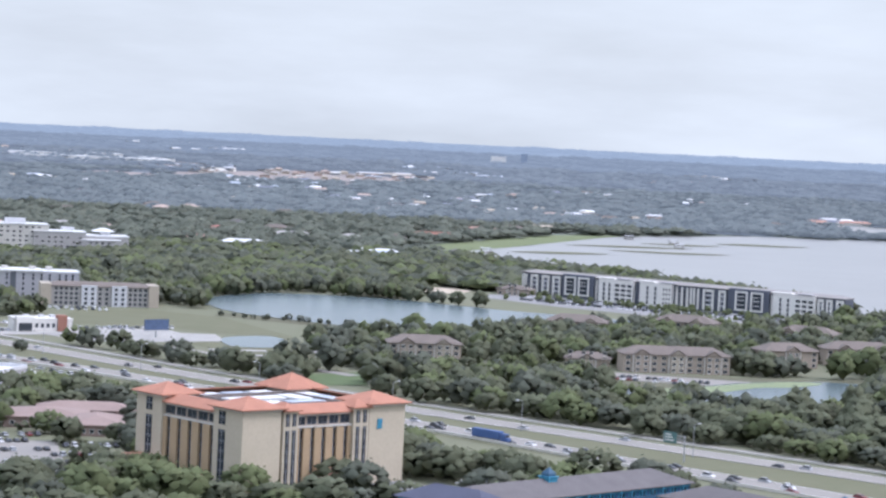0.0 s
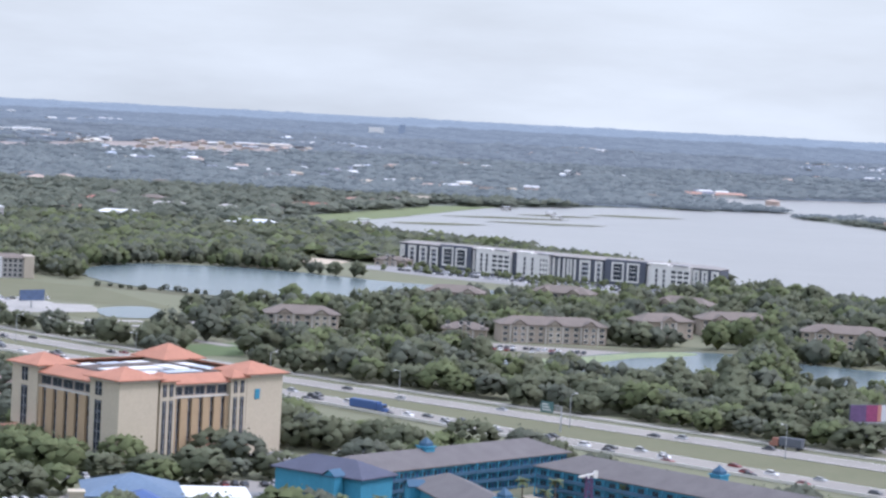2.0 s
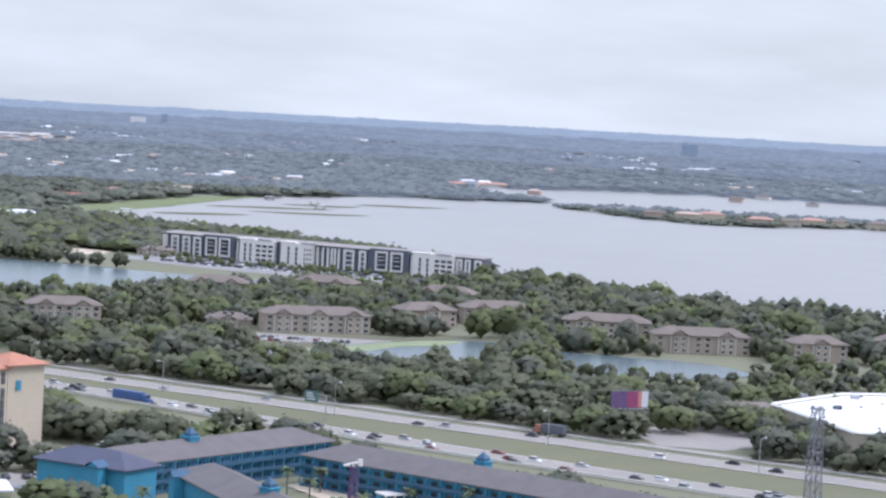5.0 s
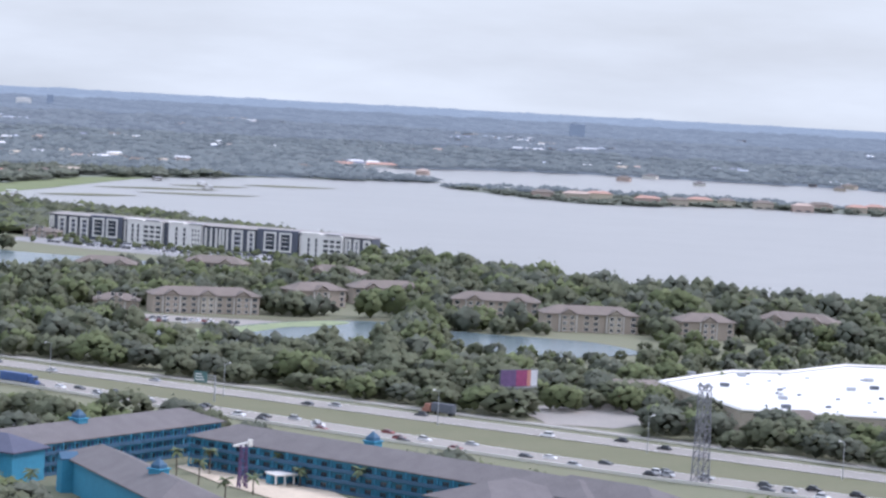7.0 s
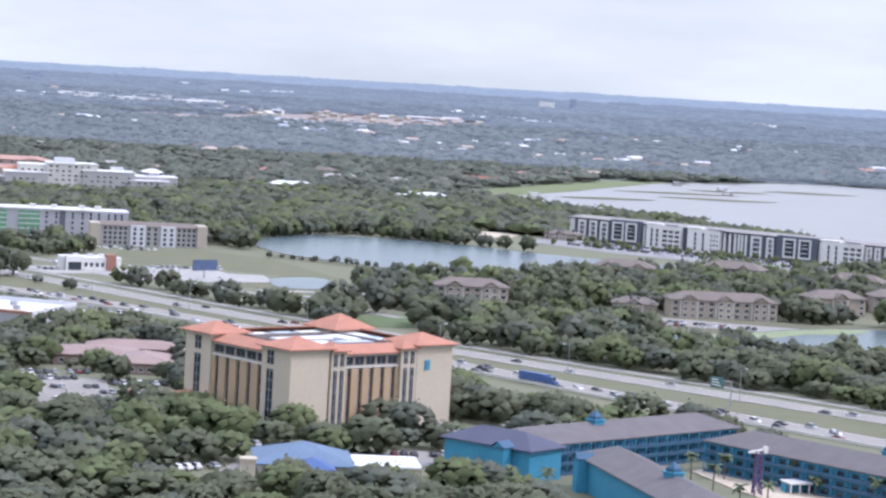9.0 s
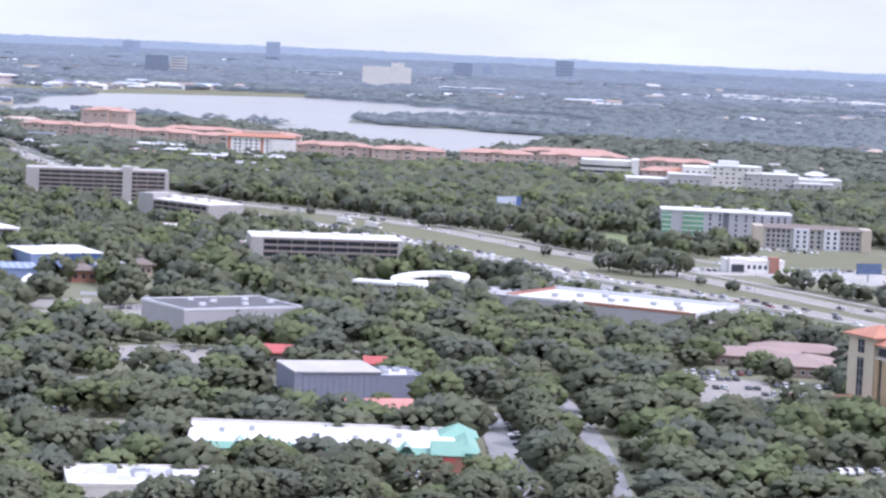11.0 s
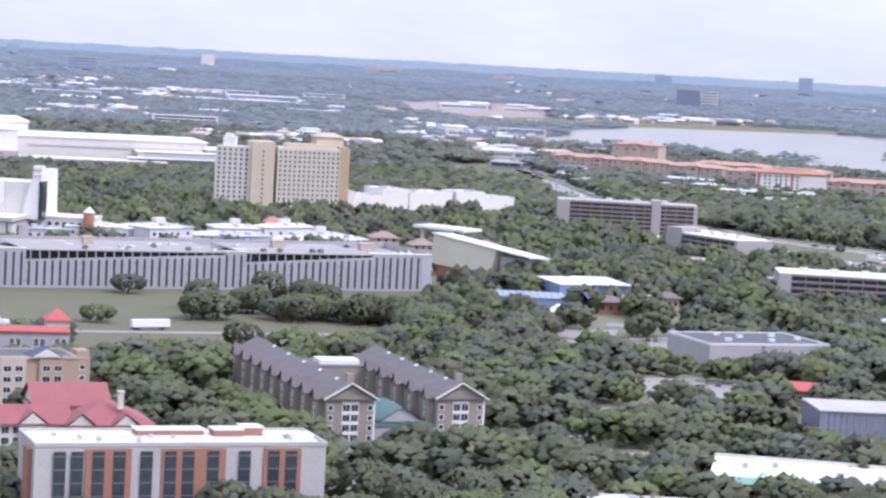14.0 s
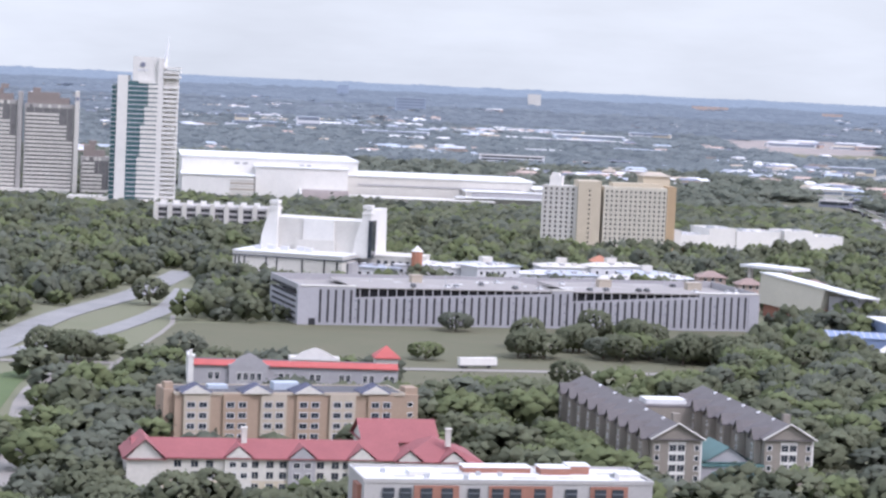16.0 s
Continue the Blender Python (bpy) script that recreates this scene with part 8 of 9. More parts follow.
for heading, r, w, m, lab in ((2.35, 2150, 46, MEMBRANE, "long low white-roofed house by the lake"), (1.9, 2120, 30, PALE_BLUE, "long low white-roofed house by the lake"), (6.2, 2260, 26, SALMON, "house with a coral roof among trees"), (5.3, 2220, 40, MEMBRANE, "long low white-roofed school"), (0.85, 2560, 44, BRICK, "lakeside house with a dark red roof"), (-0.4, 2760, 40, HAZED_TILE, "lakeside house with an orange roof"), (-1.1, 2830, 34, BROWN_SHINGLE, "lakeside house with a brown roof"), (-1.8, 2900, 36, PALE_TAN, "pale hip-roofed lakeside house"), (4.1, 2420, 38, GRAVEL_ROOF, "long low grey-roofed school hall"), (5.6, 2480, 18, SALMON, "house with a coral roof among trees"), (-8.2, 3650, 60, HAZED_TILE, "lakeside house with an orange roof"), (-9.0, 3700, 50, HAZED_TILE, "lakeside house with an orange roof")):
    small_house(heading, r, w, 14, 4.5, m, OFFWHITE, 0, lab, "")

distant_town()

# islands and reed banks in the lakes
ISLAND = shore([(583, 3010), (615, 2800), (703, 2670), (922, 2745), (1250, 2560), (1330, 2720), (1000, 2960), (760, 3060)], 10, 4, 9)
draped("island", ISLAND, 0.7, UNDERWOOD, 70, label="wooded island with houses in the lake")
ISLAND_SOUTH = shore([(-1054, 3074), (-1091, 3250), (-1060, 3480), (-931, 3591), (-814, 3397), (-746, 2992), (-877, 3040), (-975, 3050)], 12, 4, 10)
draped("island_south", ISLAND_SOUTH, 0.7, UNDERWOOD, 70, label="wooded spit in the southern lake")
SPIT = shore([(-1440, 2835), (-1330, 2880), (-1160, 2880), (-1050, 2870), (-1160, 2850), (-1340, 2840)], 6, 4, 12)
draped("spit", SPIT, 0.7, UNDERWOOD, 70, label="low green spit in the southern lake")
PENINSULA = shore([(430, 3050), (540, 3110), (600, 3120), (560, 3180), (450, 3300), (380, 3200)], 6, 4, 13)
draped("peninsula", PENINSULA, 0.7, UNDERWOOD, 70, label="low wooded headland in the lake")
for i, (pts, lab) in enumerate((([(120, 2560), (180, 2600), (260, 2600), (200, 2570)], 0), ([(160, 2480), (210, 2500), (290, 2500), (230, 2470)], 0), ([(300, 2760), (340, 2790), (410, 2780), (350, 2750)], 0), ([(60, 2360), (110, 2400), (160, 2400), (110, 2360)], 0), ([(210, 2680), (240, 2700), (300, 2700), (260, 2670)], 0))):
    draped("reed_bank", shore(pts, 3, 4, 20 + i), 0.8, DRY, 60, kind="stuff", label="low reed bank in the shallow lake", category="reeds")
SHORE_GREEN = [(-16, 2245), (60, 2445), (181, 2805), (220, 2890), (120, 2800), (30, 2560), (-60, 2300), (-40, 2230)]
lot("shore_green", SHORE_GREEN, MARSH, 0.5, "bright green marsh along the lake shore")
ISLAND_PLOTS = []
WOODED = [np.array(o, float) for o in (ISLAND, ISLAND_SOUTH, SPIT, PENINSULA)]
for i in range(16):
    t = i / 15
    x, y = 640 + 560 * t, 2800 - 60 * math.sin(3 * t) + rnd.uniform(-30, 40)
    hd = math.degrees(math.atan2(-x, y))
    small_house(hd, math.hypot(x, y), rnd.uniform(20, 32), 14, 7.5, rnd.choice((HAZED_TILE, BROWN_SHINGLE, PINK_STONE)), rnd.choice((PINK_STONE, PALE_TAN, CREAM)), rnd.uniform(-12, 12), "island house with a tiled roof", "island houses")
    ISLAND_PLOTS.append(KEEP_OUT[-1])


def boathouse(x, y):
    b = thing("boathouse", "open boathouse on piles in the lake", "boathouse", site(x, y, 0, 10), "boathouses")
    part("roof", boxes((-5, -4, 4, 5, 4, 4.6)), LIGHT_GREY, b)
    part("deck", boxes((-5, -4, 0.2, 5, 4, 0.8)), BARK, b)
    for px, py in ((-4.6, -3.6), (4.2, -3.6), (4.2, 3.2), (-4.6, 3.2)):
        part("pile", boxes((px, py, -1, px + 0.4, py + 0.4, 4)), BARK, b)


for x, y in ((250, 2720), (246, 2610), (205, 2790), (36, 2330)):
    boathouse(x, y)

# ---- cars ----
def car_meshes(paint, tall=0.0, long=4.6):
    """Body with a sloped cabin, glass, and a wheel, for one colour."""
    bm = bmesh.new()
    l, w = long / 2, 0.9
    prof = [(-l, 0.35), (-l, 0.85), (-l + 0.15, 0.98), (-l * 0.45, 1.02), (l * 0.5, 1.0), (l - 0.1, 0.82), (l, 0.6), (l, 0.35)]
    a = [bm.verts.new((x, -w, z)) for x, z in prof]
    c = [bm.verts.new((x, w, z)) for x, z in prof]
    bm.faces.new(a)
    bm.faces.new(c[::-1])
    for i in range(len(prof)):
        j = (i + 1) % len(prof)
        bm.faces.new((a[j], a[i], c[i], c[j]))
    box(bm, -l * 0.62, -0.7, 1.4 + tall, l * 0.22, 0.7, 1.47 + tall)
    body = mesh_of("body", bm, paint)
    bm = bmesh.new()
    lo = [(-l * 0.85, -0.84), (l * 0.5, -0.84), (l * 0.5, 0.84), (-l * 0.85, 0.84)]
    up = [(-l * 0.62, -0.7), (l * 0.22, -0.7), (l * 0.22, 0.7), (-l * 0.62, 0.7)]
    f = [bm.verts.new((x, y, 0.98)) for x, y in lo]
    g = [bm.verts.new((x, y, 1.41 + tall)) for x, y in up]
    bm.faces.new(g)
    for i in range(4):
        bm.faces.new((f[i], f[(i + 1) % 4], g[(i + 1) % 4], g[i]))
    return body, mesh_of("cabin_glass", bm, CAR_GLASS)


bm = bmesh.new()
tube(bm, (0, -0.11, 0), (0, 0.11, 0), 0.33, 0.33, 10)
WHEEL = mesh_of("wheel", bm, TYRE)
BASE_CARS, FAR_CARS = [], []
for n, (colour, paint) in enumerate(CARS):
    for kind, tall, long in (("saloon car", 0.0, 4.6), ("tall estate car", 0.32, 4.8)):
        body, cabin = car_meshes(paint, tall, long)
        c = thing("car", colour.replace("_", " ") + " " + kind + " on its four wheels", "car", Matrix(), "cars")
        part("body", body, None, c)
        part("cabin_glass", cabin, None, c, "dark glass")
        for sx in (-1, 1):
            for sy in (-1, 1):
                set_in(part("wheel", WHEEL, None, c), Matrix.Translation((sx * long * 0.31, sy * 0.82, 0.33)))
        BASE_CARS.append(c)
        c = thing("car", colour.replace("_", " ") + " " + kind + " far off in traffic", "car", Matrix(), "cars")
        part("body", body, None, c)
        part("cabin_glass", cabin, None, c, "dark glass")
        FAR_CARS.append(c)
rnd = random.Random(21)
used = set()


CLOUD = []  # far cars, too small to pick apart


def park(x, y, rot, z=0.32):
    if math.hypot(x, y) > 1180:
        CLOUD.append((x, y, rot))
        return
    k = rnd.choice((0, 0, 1, 2, 2, 3, 3, 4, 4, 4, 5, 5, 6, 6, 6, 7, 7, 4, 1, 8))
    far = math.hypot(x, y) > 760
    m = site(x, y, z - (0.3 if far else 0), rot)
    row = FAR_CARS if far else BASE_CARS
    if (far, k) not in used:
        used.add((far, k))
        row[k].matrix_world = m
    else:
        copy_thing(row[k], m)


def along(line, s):
    """Place and heading at s metres along a line."""
    for p, q in zip(line, line[1:]):
        d = (q - p).length
        if s <= d:
            t = s / d
            return p + (q - p) * t, math.degrees(math.atan2((q - p).y, (q - p).x))
        s -= d
    return line[-1], 0.0


def traffic(line, lanes, start, end, gap, back):
    for lane in lanes:
        off = offset_line(line, lane)
        s = start + rnd.uniform(0, gap)
        while s < end:
            p, a = along(off, s)
            park(p.x, p.y, a + (180 if back else 0))
            s += gap * rnd.uniform(0.45, 1.7)


traffic(NEAR_WAY, (-3, 0.5, 4, 7.5, 11), 0, 640, 20, False)
traffic(NEAR_WAY, (-2.2, 1.8, 5.8, 9.8), 640, 1750, 30, False)
traffic(FAR_WAY, (-6.5, -2.5, 2), 300, 1200, 60, True)
traffic(FAR_WAY, (-6.5, -2.5, 2), 1200, 2250, 110, True)
traffic([p for p in FRONTAGE], (0,), 20, 380, 30, False)
for line, lane in ((MIDWAY, -38), (MIDWAY, -50), (MIDWAY, -58), (MIDWAY, -70)):
    off = offset_line(line, lane)
    for s in range(330, 660, 7):
        if rnd.random() < 0.55:
            p, a = along(off, s + rnd.uniform(-2, 2))
            CLOUD.append((p.x, p.y, a + rnd.choice((0, 0, 90, 60))))
for p0, ang, count, pitch in (((-170, 832), 24, 12, 2.9), ((-162, 812), 24, 12, 2.9), ((-166, 851), 24, 10, 2.9), ((-128, 812), 20, 9, 2.9), ((-140, 790), 20, 9, 2.9), ((-128, 836), 20, 8, 2.9), ((2, 770), 42, 7, 2.9), ((8, 790), 42, 7, 2.9), ((-55, 705), 15, 6, 3.0), ((60, 1722), -35, 60, 3.2), ((64, 1708), -35, 60, 3.2), ((50, 1690), -33, 50, 3.4), ((70, 1672), -33, 44, 3.4), ((84, 1176), -20, 16, 3.2), ((80, 1164), -20, 14, 3.2), ((-205, 1292), 25, 14, 3.2), ((-235, 1262), 25, 8, 3.2), ((-180, 1310), 25, 12, 3.2), ((-300, 1440), 14, 12, 3.2), ((-250, 1425), 14, 16, 3.2), ((-560, 1330), 20, 14, 3.2), ((-700, 1420), 27, 14, 3.2), ((-880, 1960), 10, 14, 5), ((-960, 1990), 10, 14, 5), ((-470, 1110), 26, 20, 3.2), ((-850, 2010), 10, 18, 5), ((-182, 690), 110, 8, 5.5), ((-170, 655), 110, 6, 5.5), ((-152, 640), 112, 5, 9.0), ((-190, 600), 20, 7, 2.9), ((-330, 800), 20, 8, 3.0), ((-345, 760), 20, 8, 3.0), ((-290, 745), 20, 5, 3.0), ((-405, 905), 30, 6, 3.0), ((-260, 1480), 14, 8, 4.0), ((-225, 1420), 14, 9, 4.0), ((-320, 640), 40, 6, 3.0), ((-300, 560), 30, 6, 3.0), ((-88, 706), 30, 9, 3.0), ((-46, 752), 30, 5, 3.0), ((-20, 752), 40, 6, 3.0), ((-26, 716), 15, 6, 3.0), ((-84, 668), 40, 5, 3.0)):
    for i in range(count):
        if rnd.random() < 0.85:
            x = p0[0] + math.cos(radians(ang)) * pitch * i
            y = p0[1] + math.sin(radians(ang)) * pitch * i
            bare([(x - 4, y - 9), (x + 4, y - 9), (x + 4, y + 3), (x - 4, y + 3)], 0.03)
            park(x, y, ang + 90)
for far, k, c in [(False, k, c) for k, c in enumerate(BASE_CARS)] + [(True, k, c) for k, c in enumerate(FAR_CARS)]:
    if (far, k) not in used:
        p, a = along(offset_line(NEAR_WAY, -2.2), 640 - 12 * k - (6 if far else 0))
        c.matrix_world = site(p.x, p.y, 0.32, a)


def lorry(x, y, rot, box_m, cab_m, label, long=14.0, cab=True):
    b = thing("lorry" if cab else "trailer", label, "lorry" if cab else "trailer", site(x, y, 0.32, rot))
    part("trailer_box", boxes((-long / 2, -1.25, 1.1, long / 2, 1.25, 4.0)), box_m, b)
    part("chassis", boxes((-long / 2, -0.9, 0.75, long / 2, 0.9, 1.1)), DARK_GREY, b)
    if cab:
        part("cab", boxes((long / 2 + 0.4, -1.2, 0.6, long / 2 + 2.8, 1.2, 3.4), (long / 2 + 2.8, -1.1, 0.6, long / 2 + 3.9, 1.1, 1.9)), cab_m, b)
        part("windscreen", boxes((long / 2 + 2.75, -1.05, 2.1, long / 2 + 2.85, 1.05, 3.1)), GLASS, b)
    for sx in (-0.42, -0.33, 0.3) + ((0.62,) if cab else ()):
        for sy in (-1.1, 1.1):
            set_in(part("wheel", WHEEL, None, b), Matrix.Translation((sx * long, sy, 0.45)) @ Matrix.Diagonal((1.4, 1.6, 1.4, 1)))
    return b


def car_cloud():
    """The far cars in one mesh."""
    kinds = []
    for c in BASE_CARS:
        kinds.append([(ob.data, [v.co.copy() for v in ob.data.vertices], [tuple(p.vertices) for p in ob.data.polygons]) for ob in c.children if not ob.name.startswith("wheel")])
    mats, verts, faces, tint = [], [], [], []
    for x, y, rot, *up in CLOUD:
        k = rnd.choice((0, 0, 1, 1, 2, 3, 4, 5, 6, 7, 7))
        m = site(x, y, up[0] if up else 0.02, rot)
        for data, vs, fs in kinds[k]:
            if data.materials[0] not in mats:
                mats.append(data.materials[0])
            base = len(verts)
            verts += [m @ v for v in vs]
            faces += [tuple(base + i for i in f) for f in fs]
            tint += [mats.index(data.materials[0])] * len(fs)
    me = bpy.data.meshes.new("distant_cars")
    me.from_pydata(verts, [], faces)
    for m in mats:
        me.materials.append(m)
    me.polygons.foreach_set("material_index", tint)
    me.update()
    tagged(new("distant_cars", me), "dense far traffic and parked cars of many colours", "cars", kind="stuff")


for gx in range(30, 216, 4):
    for gy in (6, 20, 34):
        if rnd.random() < (0.22 if gy == 6 else 0.1) and not 116 < gx < 130:
            p = site(-692, 823, 0, 53) @ Vector((gx, gy, 0))
            CLOUD.append((p.x, p.y, 143, 17.05))
car_cloud()
lorry(18, 908, -44, BLUE, BLUE, "blue box lorry on the highway")
lorry(-551, 764, 58, WHITE, WHITE, "white box trailer parked beside the field road", 15.5, False)
lorry(168, 853, 139, DARK_GREY, BRICK, "red tipper lorry on the slip lane", 9)
lorry(-482, 1402, -40, WHITE, WHITE, "white box lorry in the highway traffic", 14)
lorry(-459, 1386, -40, WHITE, OFFWHITE, "white box lorry in the highway traffic", 12)
lorry(-290, 1165, -35, WHITE, WHITE, "white coach-like lorry in the traffic", 11)

# ---- trees ----
KEEP_HOUSES = ISLAND_PLOTS


def free_of_things(points):
    ok = np.ones(len(points), bool)
    for outline in KEEP_OUT:
        lo, hi = outline.min(0), outline.max(0)
        near = np.where(ok & (points[:, 0] > lo[0]) & (points[:, 0] < hi[0]) & (points[:, 1] > lo[1]) & (points[:, 1] < hi[1]))[0]
        if len(near):
            ok[near] &= ~inside(points[near], outline)
    for outline in WOODED:
        ok |= inside(points, outline)
    for outline in KEEP_HOUSES:
        ok &= ~inside(points, outline)
    return ok


def crown_shape(seed, lumps, leaves, leaf, wide=1.0, tall=1.0, under=True):
    """A crown 1 m across and about 0.7 m high: rounded boughs clad in small ragged leaf clumps and loose sprays.
    Gives vertices, faces and the normals that make each bough shade as one soft round mass."""
    rng = np.random.default_rng(seed)
    octa = np.array([(1, 0, 0), (0, 1, 0), (-1, 0, 0), (0, -1, 0), (0, 0, 1), (0, 0, -1)], float)
    tris = [(0, 1, 4), (1, 2, 4), (2, 3, 4), (3, 0, 4)] + ([(1, 0, 5), (2, 1, 5), (3, 2, 5), (0, 3, 5)] if under else [])
    radii = np.array((0.42 * wide, 0.42 * wide, 0.33 * tall))
    middle = np.array((0, 0, 0.36 * tall))
    boughs = rng.normal(size=(8, 3))
    boughs[:, 2] = np.abs(boughs[:, 2]) * 0.8 - 0.15
    boughs /= np.linalg.norm(boughs, axis=1)[:, None]
    verts, faces, normals, centres = [], [], [], []
    size = math.sqrt(1.75 / lumps / math.pi) * 1.02
    for i in range(lumps):
        z = 1 - (i + 0.5) / lumps * 1.72
        a, h = i * 2.39996 + rng.uniform(-0.25, 0.25), math.sqrt(max(0.0, 1 - z * z))
        d = np.array((h * math.cos(a), h * math.sin(a), z))
        near = boughs[np.argmax(boughs @ d)]
        swell = 0.74 + 0.3 * max(0.0, float(near @ d)) ** 3 + rng.uniform(-0.05, 0.05)
        c = middle + d * radii * swell
        n = d - near * 0.5
        centres.append((c, n / np.linalg.norm(n)))
    for c, n in centres:
        base = len(verts)
        turn, k = rng.uniform(0, 6.28), size * rng.uniform(0.75, 1.2)
        ct, st = math.cos(turn), math.sin(turn)
        for v in octa:
            v = np.array((v[0] * ct - v[1] * st, v[0] * st + v[1] * ct, v[2] * 0.85)) * rng.uniform(0.75, 1.25)
            verts.append(tuple(c + v * k))
            w = n + v * 0.32 + rng.normal(size=3) * 0.1
            normals.append(tuple(w / np.linalg.norm(w)))
        faces += [tuple(base + q for q in f) for f in tris]
    for i in range(leaves):
        c, n = centres[i % lumps]
        u = n + rng.normal(size=3) * 0.7
        u /= np.linalg.norm(u)
        p = c + u * size * rng.uniform(0.8, 1.3)
        nrm = n + rng.normal(size=3) * 0.5
        nrm /= np.linalg.norm(nrm)
        t = np.cross(nrm, rng.normal(size=3))
        t /= np.linalg.norm(t)
        b = np.cross(nrm, t)
        s1, s2 = leaf * rng.uniform(0.6, 1.3), leaf * rng.uniform(0.45, 0.9)
        base = len(verts)
        verts += [tuple(p + t * s1 * 0.5), tuple(p + b * s2 * 0.5), tuple(p - t * s1 * 0.5), tuple(p - b * s2 * 0.5)]
        w = n + nrm * 0.35
        normals += [tuple(w / np.linalg.norm(w))] * 4
        faces += [(base, base + 1, base + 2), (base, base + 2, base + 3)]
    return np.array(verts), np.array(faces), np.array(normals)


def mesh_from(name, verts, faces, normals, *materials):
    me = bpy.data.meshes.new(name)
    me.vertices.add(len(verts))
    me.vertices.foreach_set("co", np.asarray(verts, np.float32).ravel())
    me.loops.add(len(faces) * 3)
    me.loops.foreach_set("vertex_index", np.asarray(faces, np.int32).ravel())
    me.polygons.add(len(faces))
    me.polygons.foreach_set("loop_start", np.arange(0, len(faces) * 3, 3, dtype=np.int32))
    me.polygons.foreach_set("use_smooth", np.ones(len(faces), bool))
    for m in materials:
        me.materials.append(m)
    me.update(calc_edges=True)
    me.normals_split_custom_set_from_vertices(np.asarray(normals, np.float32))
    return me


def joined(name, shapes, spots, label, material, category="trees"):
    """Many crowns in one mesh; spots: rows of x, y, z, across, height factor."""
    rng = np.random.default_rng(len(spots))
    vs, fs, ns, base = [], [], [], 0
    pick = rng.integers(0, len(shapes), len(spots))
    turn = rng.uniform(0, 2 * np.pi, len(spots))
    for k, (v, f, n) in enumerate(shapes):
        rows = np.where(pick == k)[0]
        if not len(rows):
            continue
        c, s = np.cos(turn[rows])[:, None], np.sin(turn[rows])[:, None]
        sp = spots[rows]
        x = (v[None, :, 0] * c - v[None, :, 1] * s) * sp[:, 3:4] + sp[:, 0:1]
        y = (v[None, :, 0] * s + v[None, :, 1] * c) * sp[:, 3:4] + sp[:, 1:2]
        z = v[None, :, 2] * sp[:, 3:4] * sp[:, 4:5] + sp[:, 2:3]
        vs.append(np.stack([x, y, z], -1).reshape(-1, 3))
        ns.append(np.stack([n[None, :, 0] * c - n[None, :, 1] * s, n[None, :, 0] * s + n[None, :, 1] * c, np.repeat(n[None, :, 2], len(rows), 0)], -1).reshape(-1, 3))
        fs.append((f[None] + (np.arange(len(rows)) * len(v))[:, None, None] + base).reshape(-1, 3))
        base += len(rows) * len(v)
    ob = new(name, mesh_from(name, np.concatenate(vs), np.concatenate(fs), np.concatenate(ns), material))
    return tagged(ob, label, category, kind="stuff")


def trunk_mesh(seed):
    rnd = random.Random(seed)
    bm = bmesh.new()
    tube(bm, (0, 0, -0.04), (0.01, 0.01, 0.22), 0.03, 0.022, 6)
    for i in range(4):
        a = i * 1.57 + rnd.uniform(-0.4, 0.4)
        tube(bm, (0.01, 0.01, 0.2), (0.22 * math.cos(a), 0.22 * math.sin(a), 0.42), 0.016, 0.006, 5)
    return mesh_of("trunk", bm, BARK)


def sector_points(count, r0, r1, rng, by="area", lo=-24.5, hi=49.5):
    a = np.radians(rng.uniform(lo, hi, count))
    u = rng.uniform(0, 1, count)
    r = np.sqrt(r0 ** 2 + u * (r1 ** 2 - r0 ** 2)) if by == "area" else 1 / (1 / r0 + u * (1 / r1 - 1 / r0))
    return np.stack([-np.sin(a) * r, np.cos(a) * r], 1)


def thinned(points, gap):
    """Leaves out points that stand closer than gap to an earlier one."""
    cells, kept = {}, []
    for i, (x, y) in enumerate(points):
        cx, cy = int(math.floor(x / gap)), int(math.floor(y / gap))
        if all((x - points[j][0]) ** 2 + (y - points[j][1]) ** 2 > gap * gap for dx in (-1, 0, 1) for dy in (-1, 0, 1) for j in cells.get((cx + dx, cy + dy), ())):
            cells.setdefault((cx, cy), []).append(i)
            kept.append(i)
    return points[kept]


rng = np.random.default_rng(5)
NEAR_CROWNS = [crown_shape(20 + i, 200, 260, 0.04, (1.0, 1.1, 0.92, 1.05, 0.85)[i], (1.0, 0.9, 1.1, 0.95, 1.2)[i]) for i in range(5)]
MID_CROWNS = [crown_shape(40 + i, 36, 44, 0.075, (1.0, 1.12, 0.9)[i % 3], (1.0, 0.88, 1.12)[i // 2]) for i in range(6)]
LOW_CROWNS = [crown_shape(60 + i, 20, 20, 0.1, (1.0, 1.1, 0.9)[i % 3], (1.0, 0.9, 1.15)[i // 2]) for i in range(6)]
SHRUBS = [crown_shape(70 + i, 5, 6, 0.15, under=False) for i in range(4)]
CLUMPS = [crown_shape(80 + i, 7, 3, 0.15, 1.1, 0.85, under=False) for i in range(6)]

spots = thinned(sector_points(16000, 540, 1000, rng), 10.6)
spots = spots[free_of_things(spots)]
r = np.hypot(spots[:, 0], spots[:, 1])
order = np.argsort(r)
LONE = [(-580, 769), (-493, 741), (-663, 641), (-784, 826), (-637, 866)]
for x, y, k in ((-560, 812, 4), (-533, 842, 4), (-515, 866, 5), (-552, 884, 4), (-650, 648, 2), (-705, 868, 4), (-500, 890, 3), (-572, 890, 2)):
    LONE += [(x + rng.uniform(-8, 8), y + rng.uniform(-8, 8)) for _ in range(k)]
LONE += [(-276, 1222), (-262, 1213), (-250, 1209), (-240, 1219), (-268, 1230), (-435, 1424), (-424, 1432)]
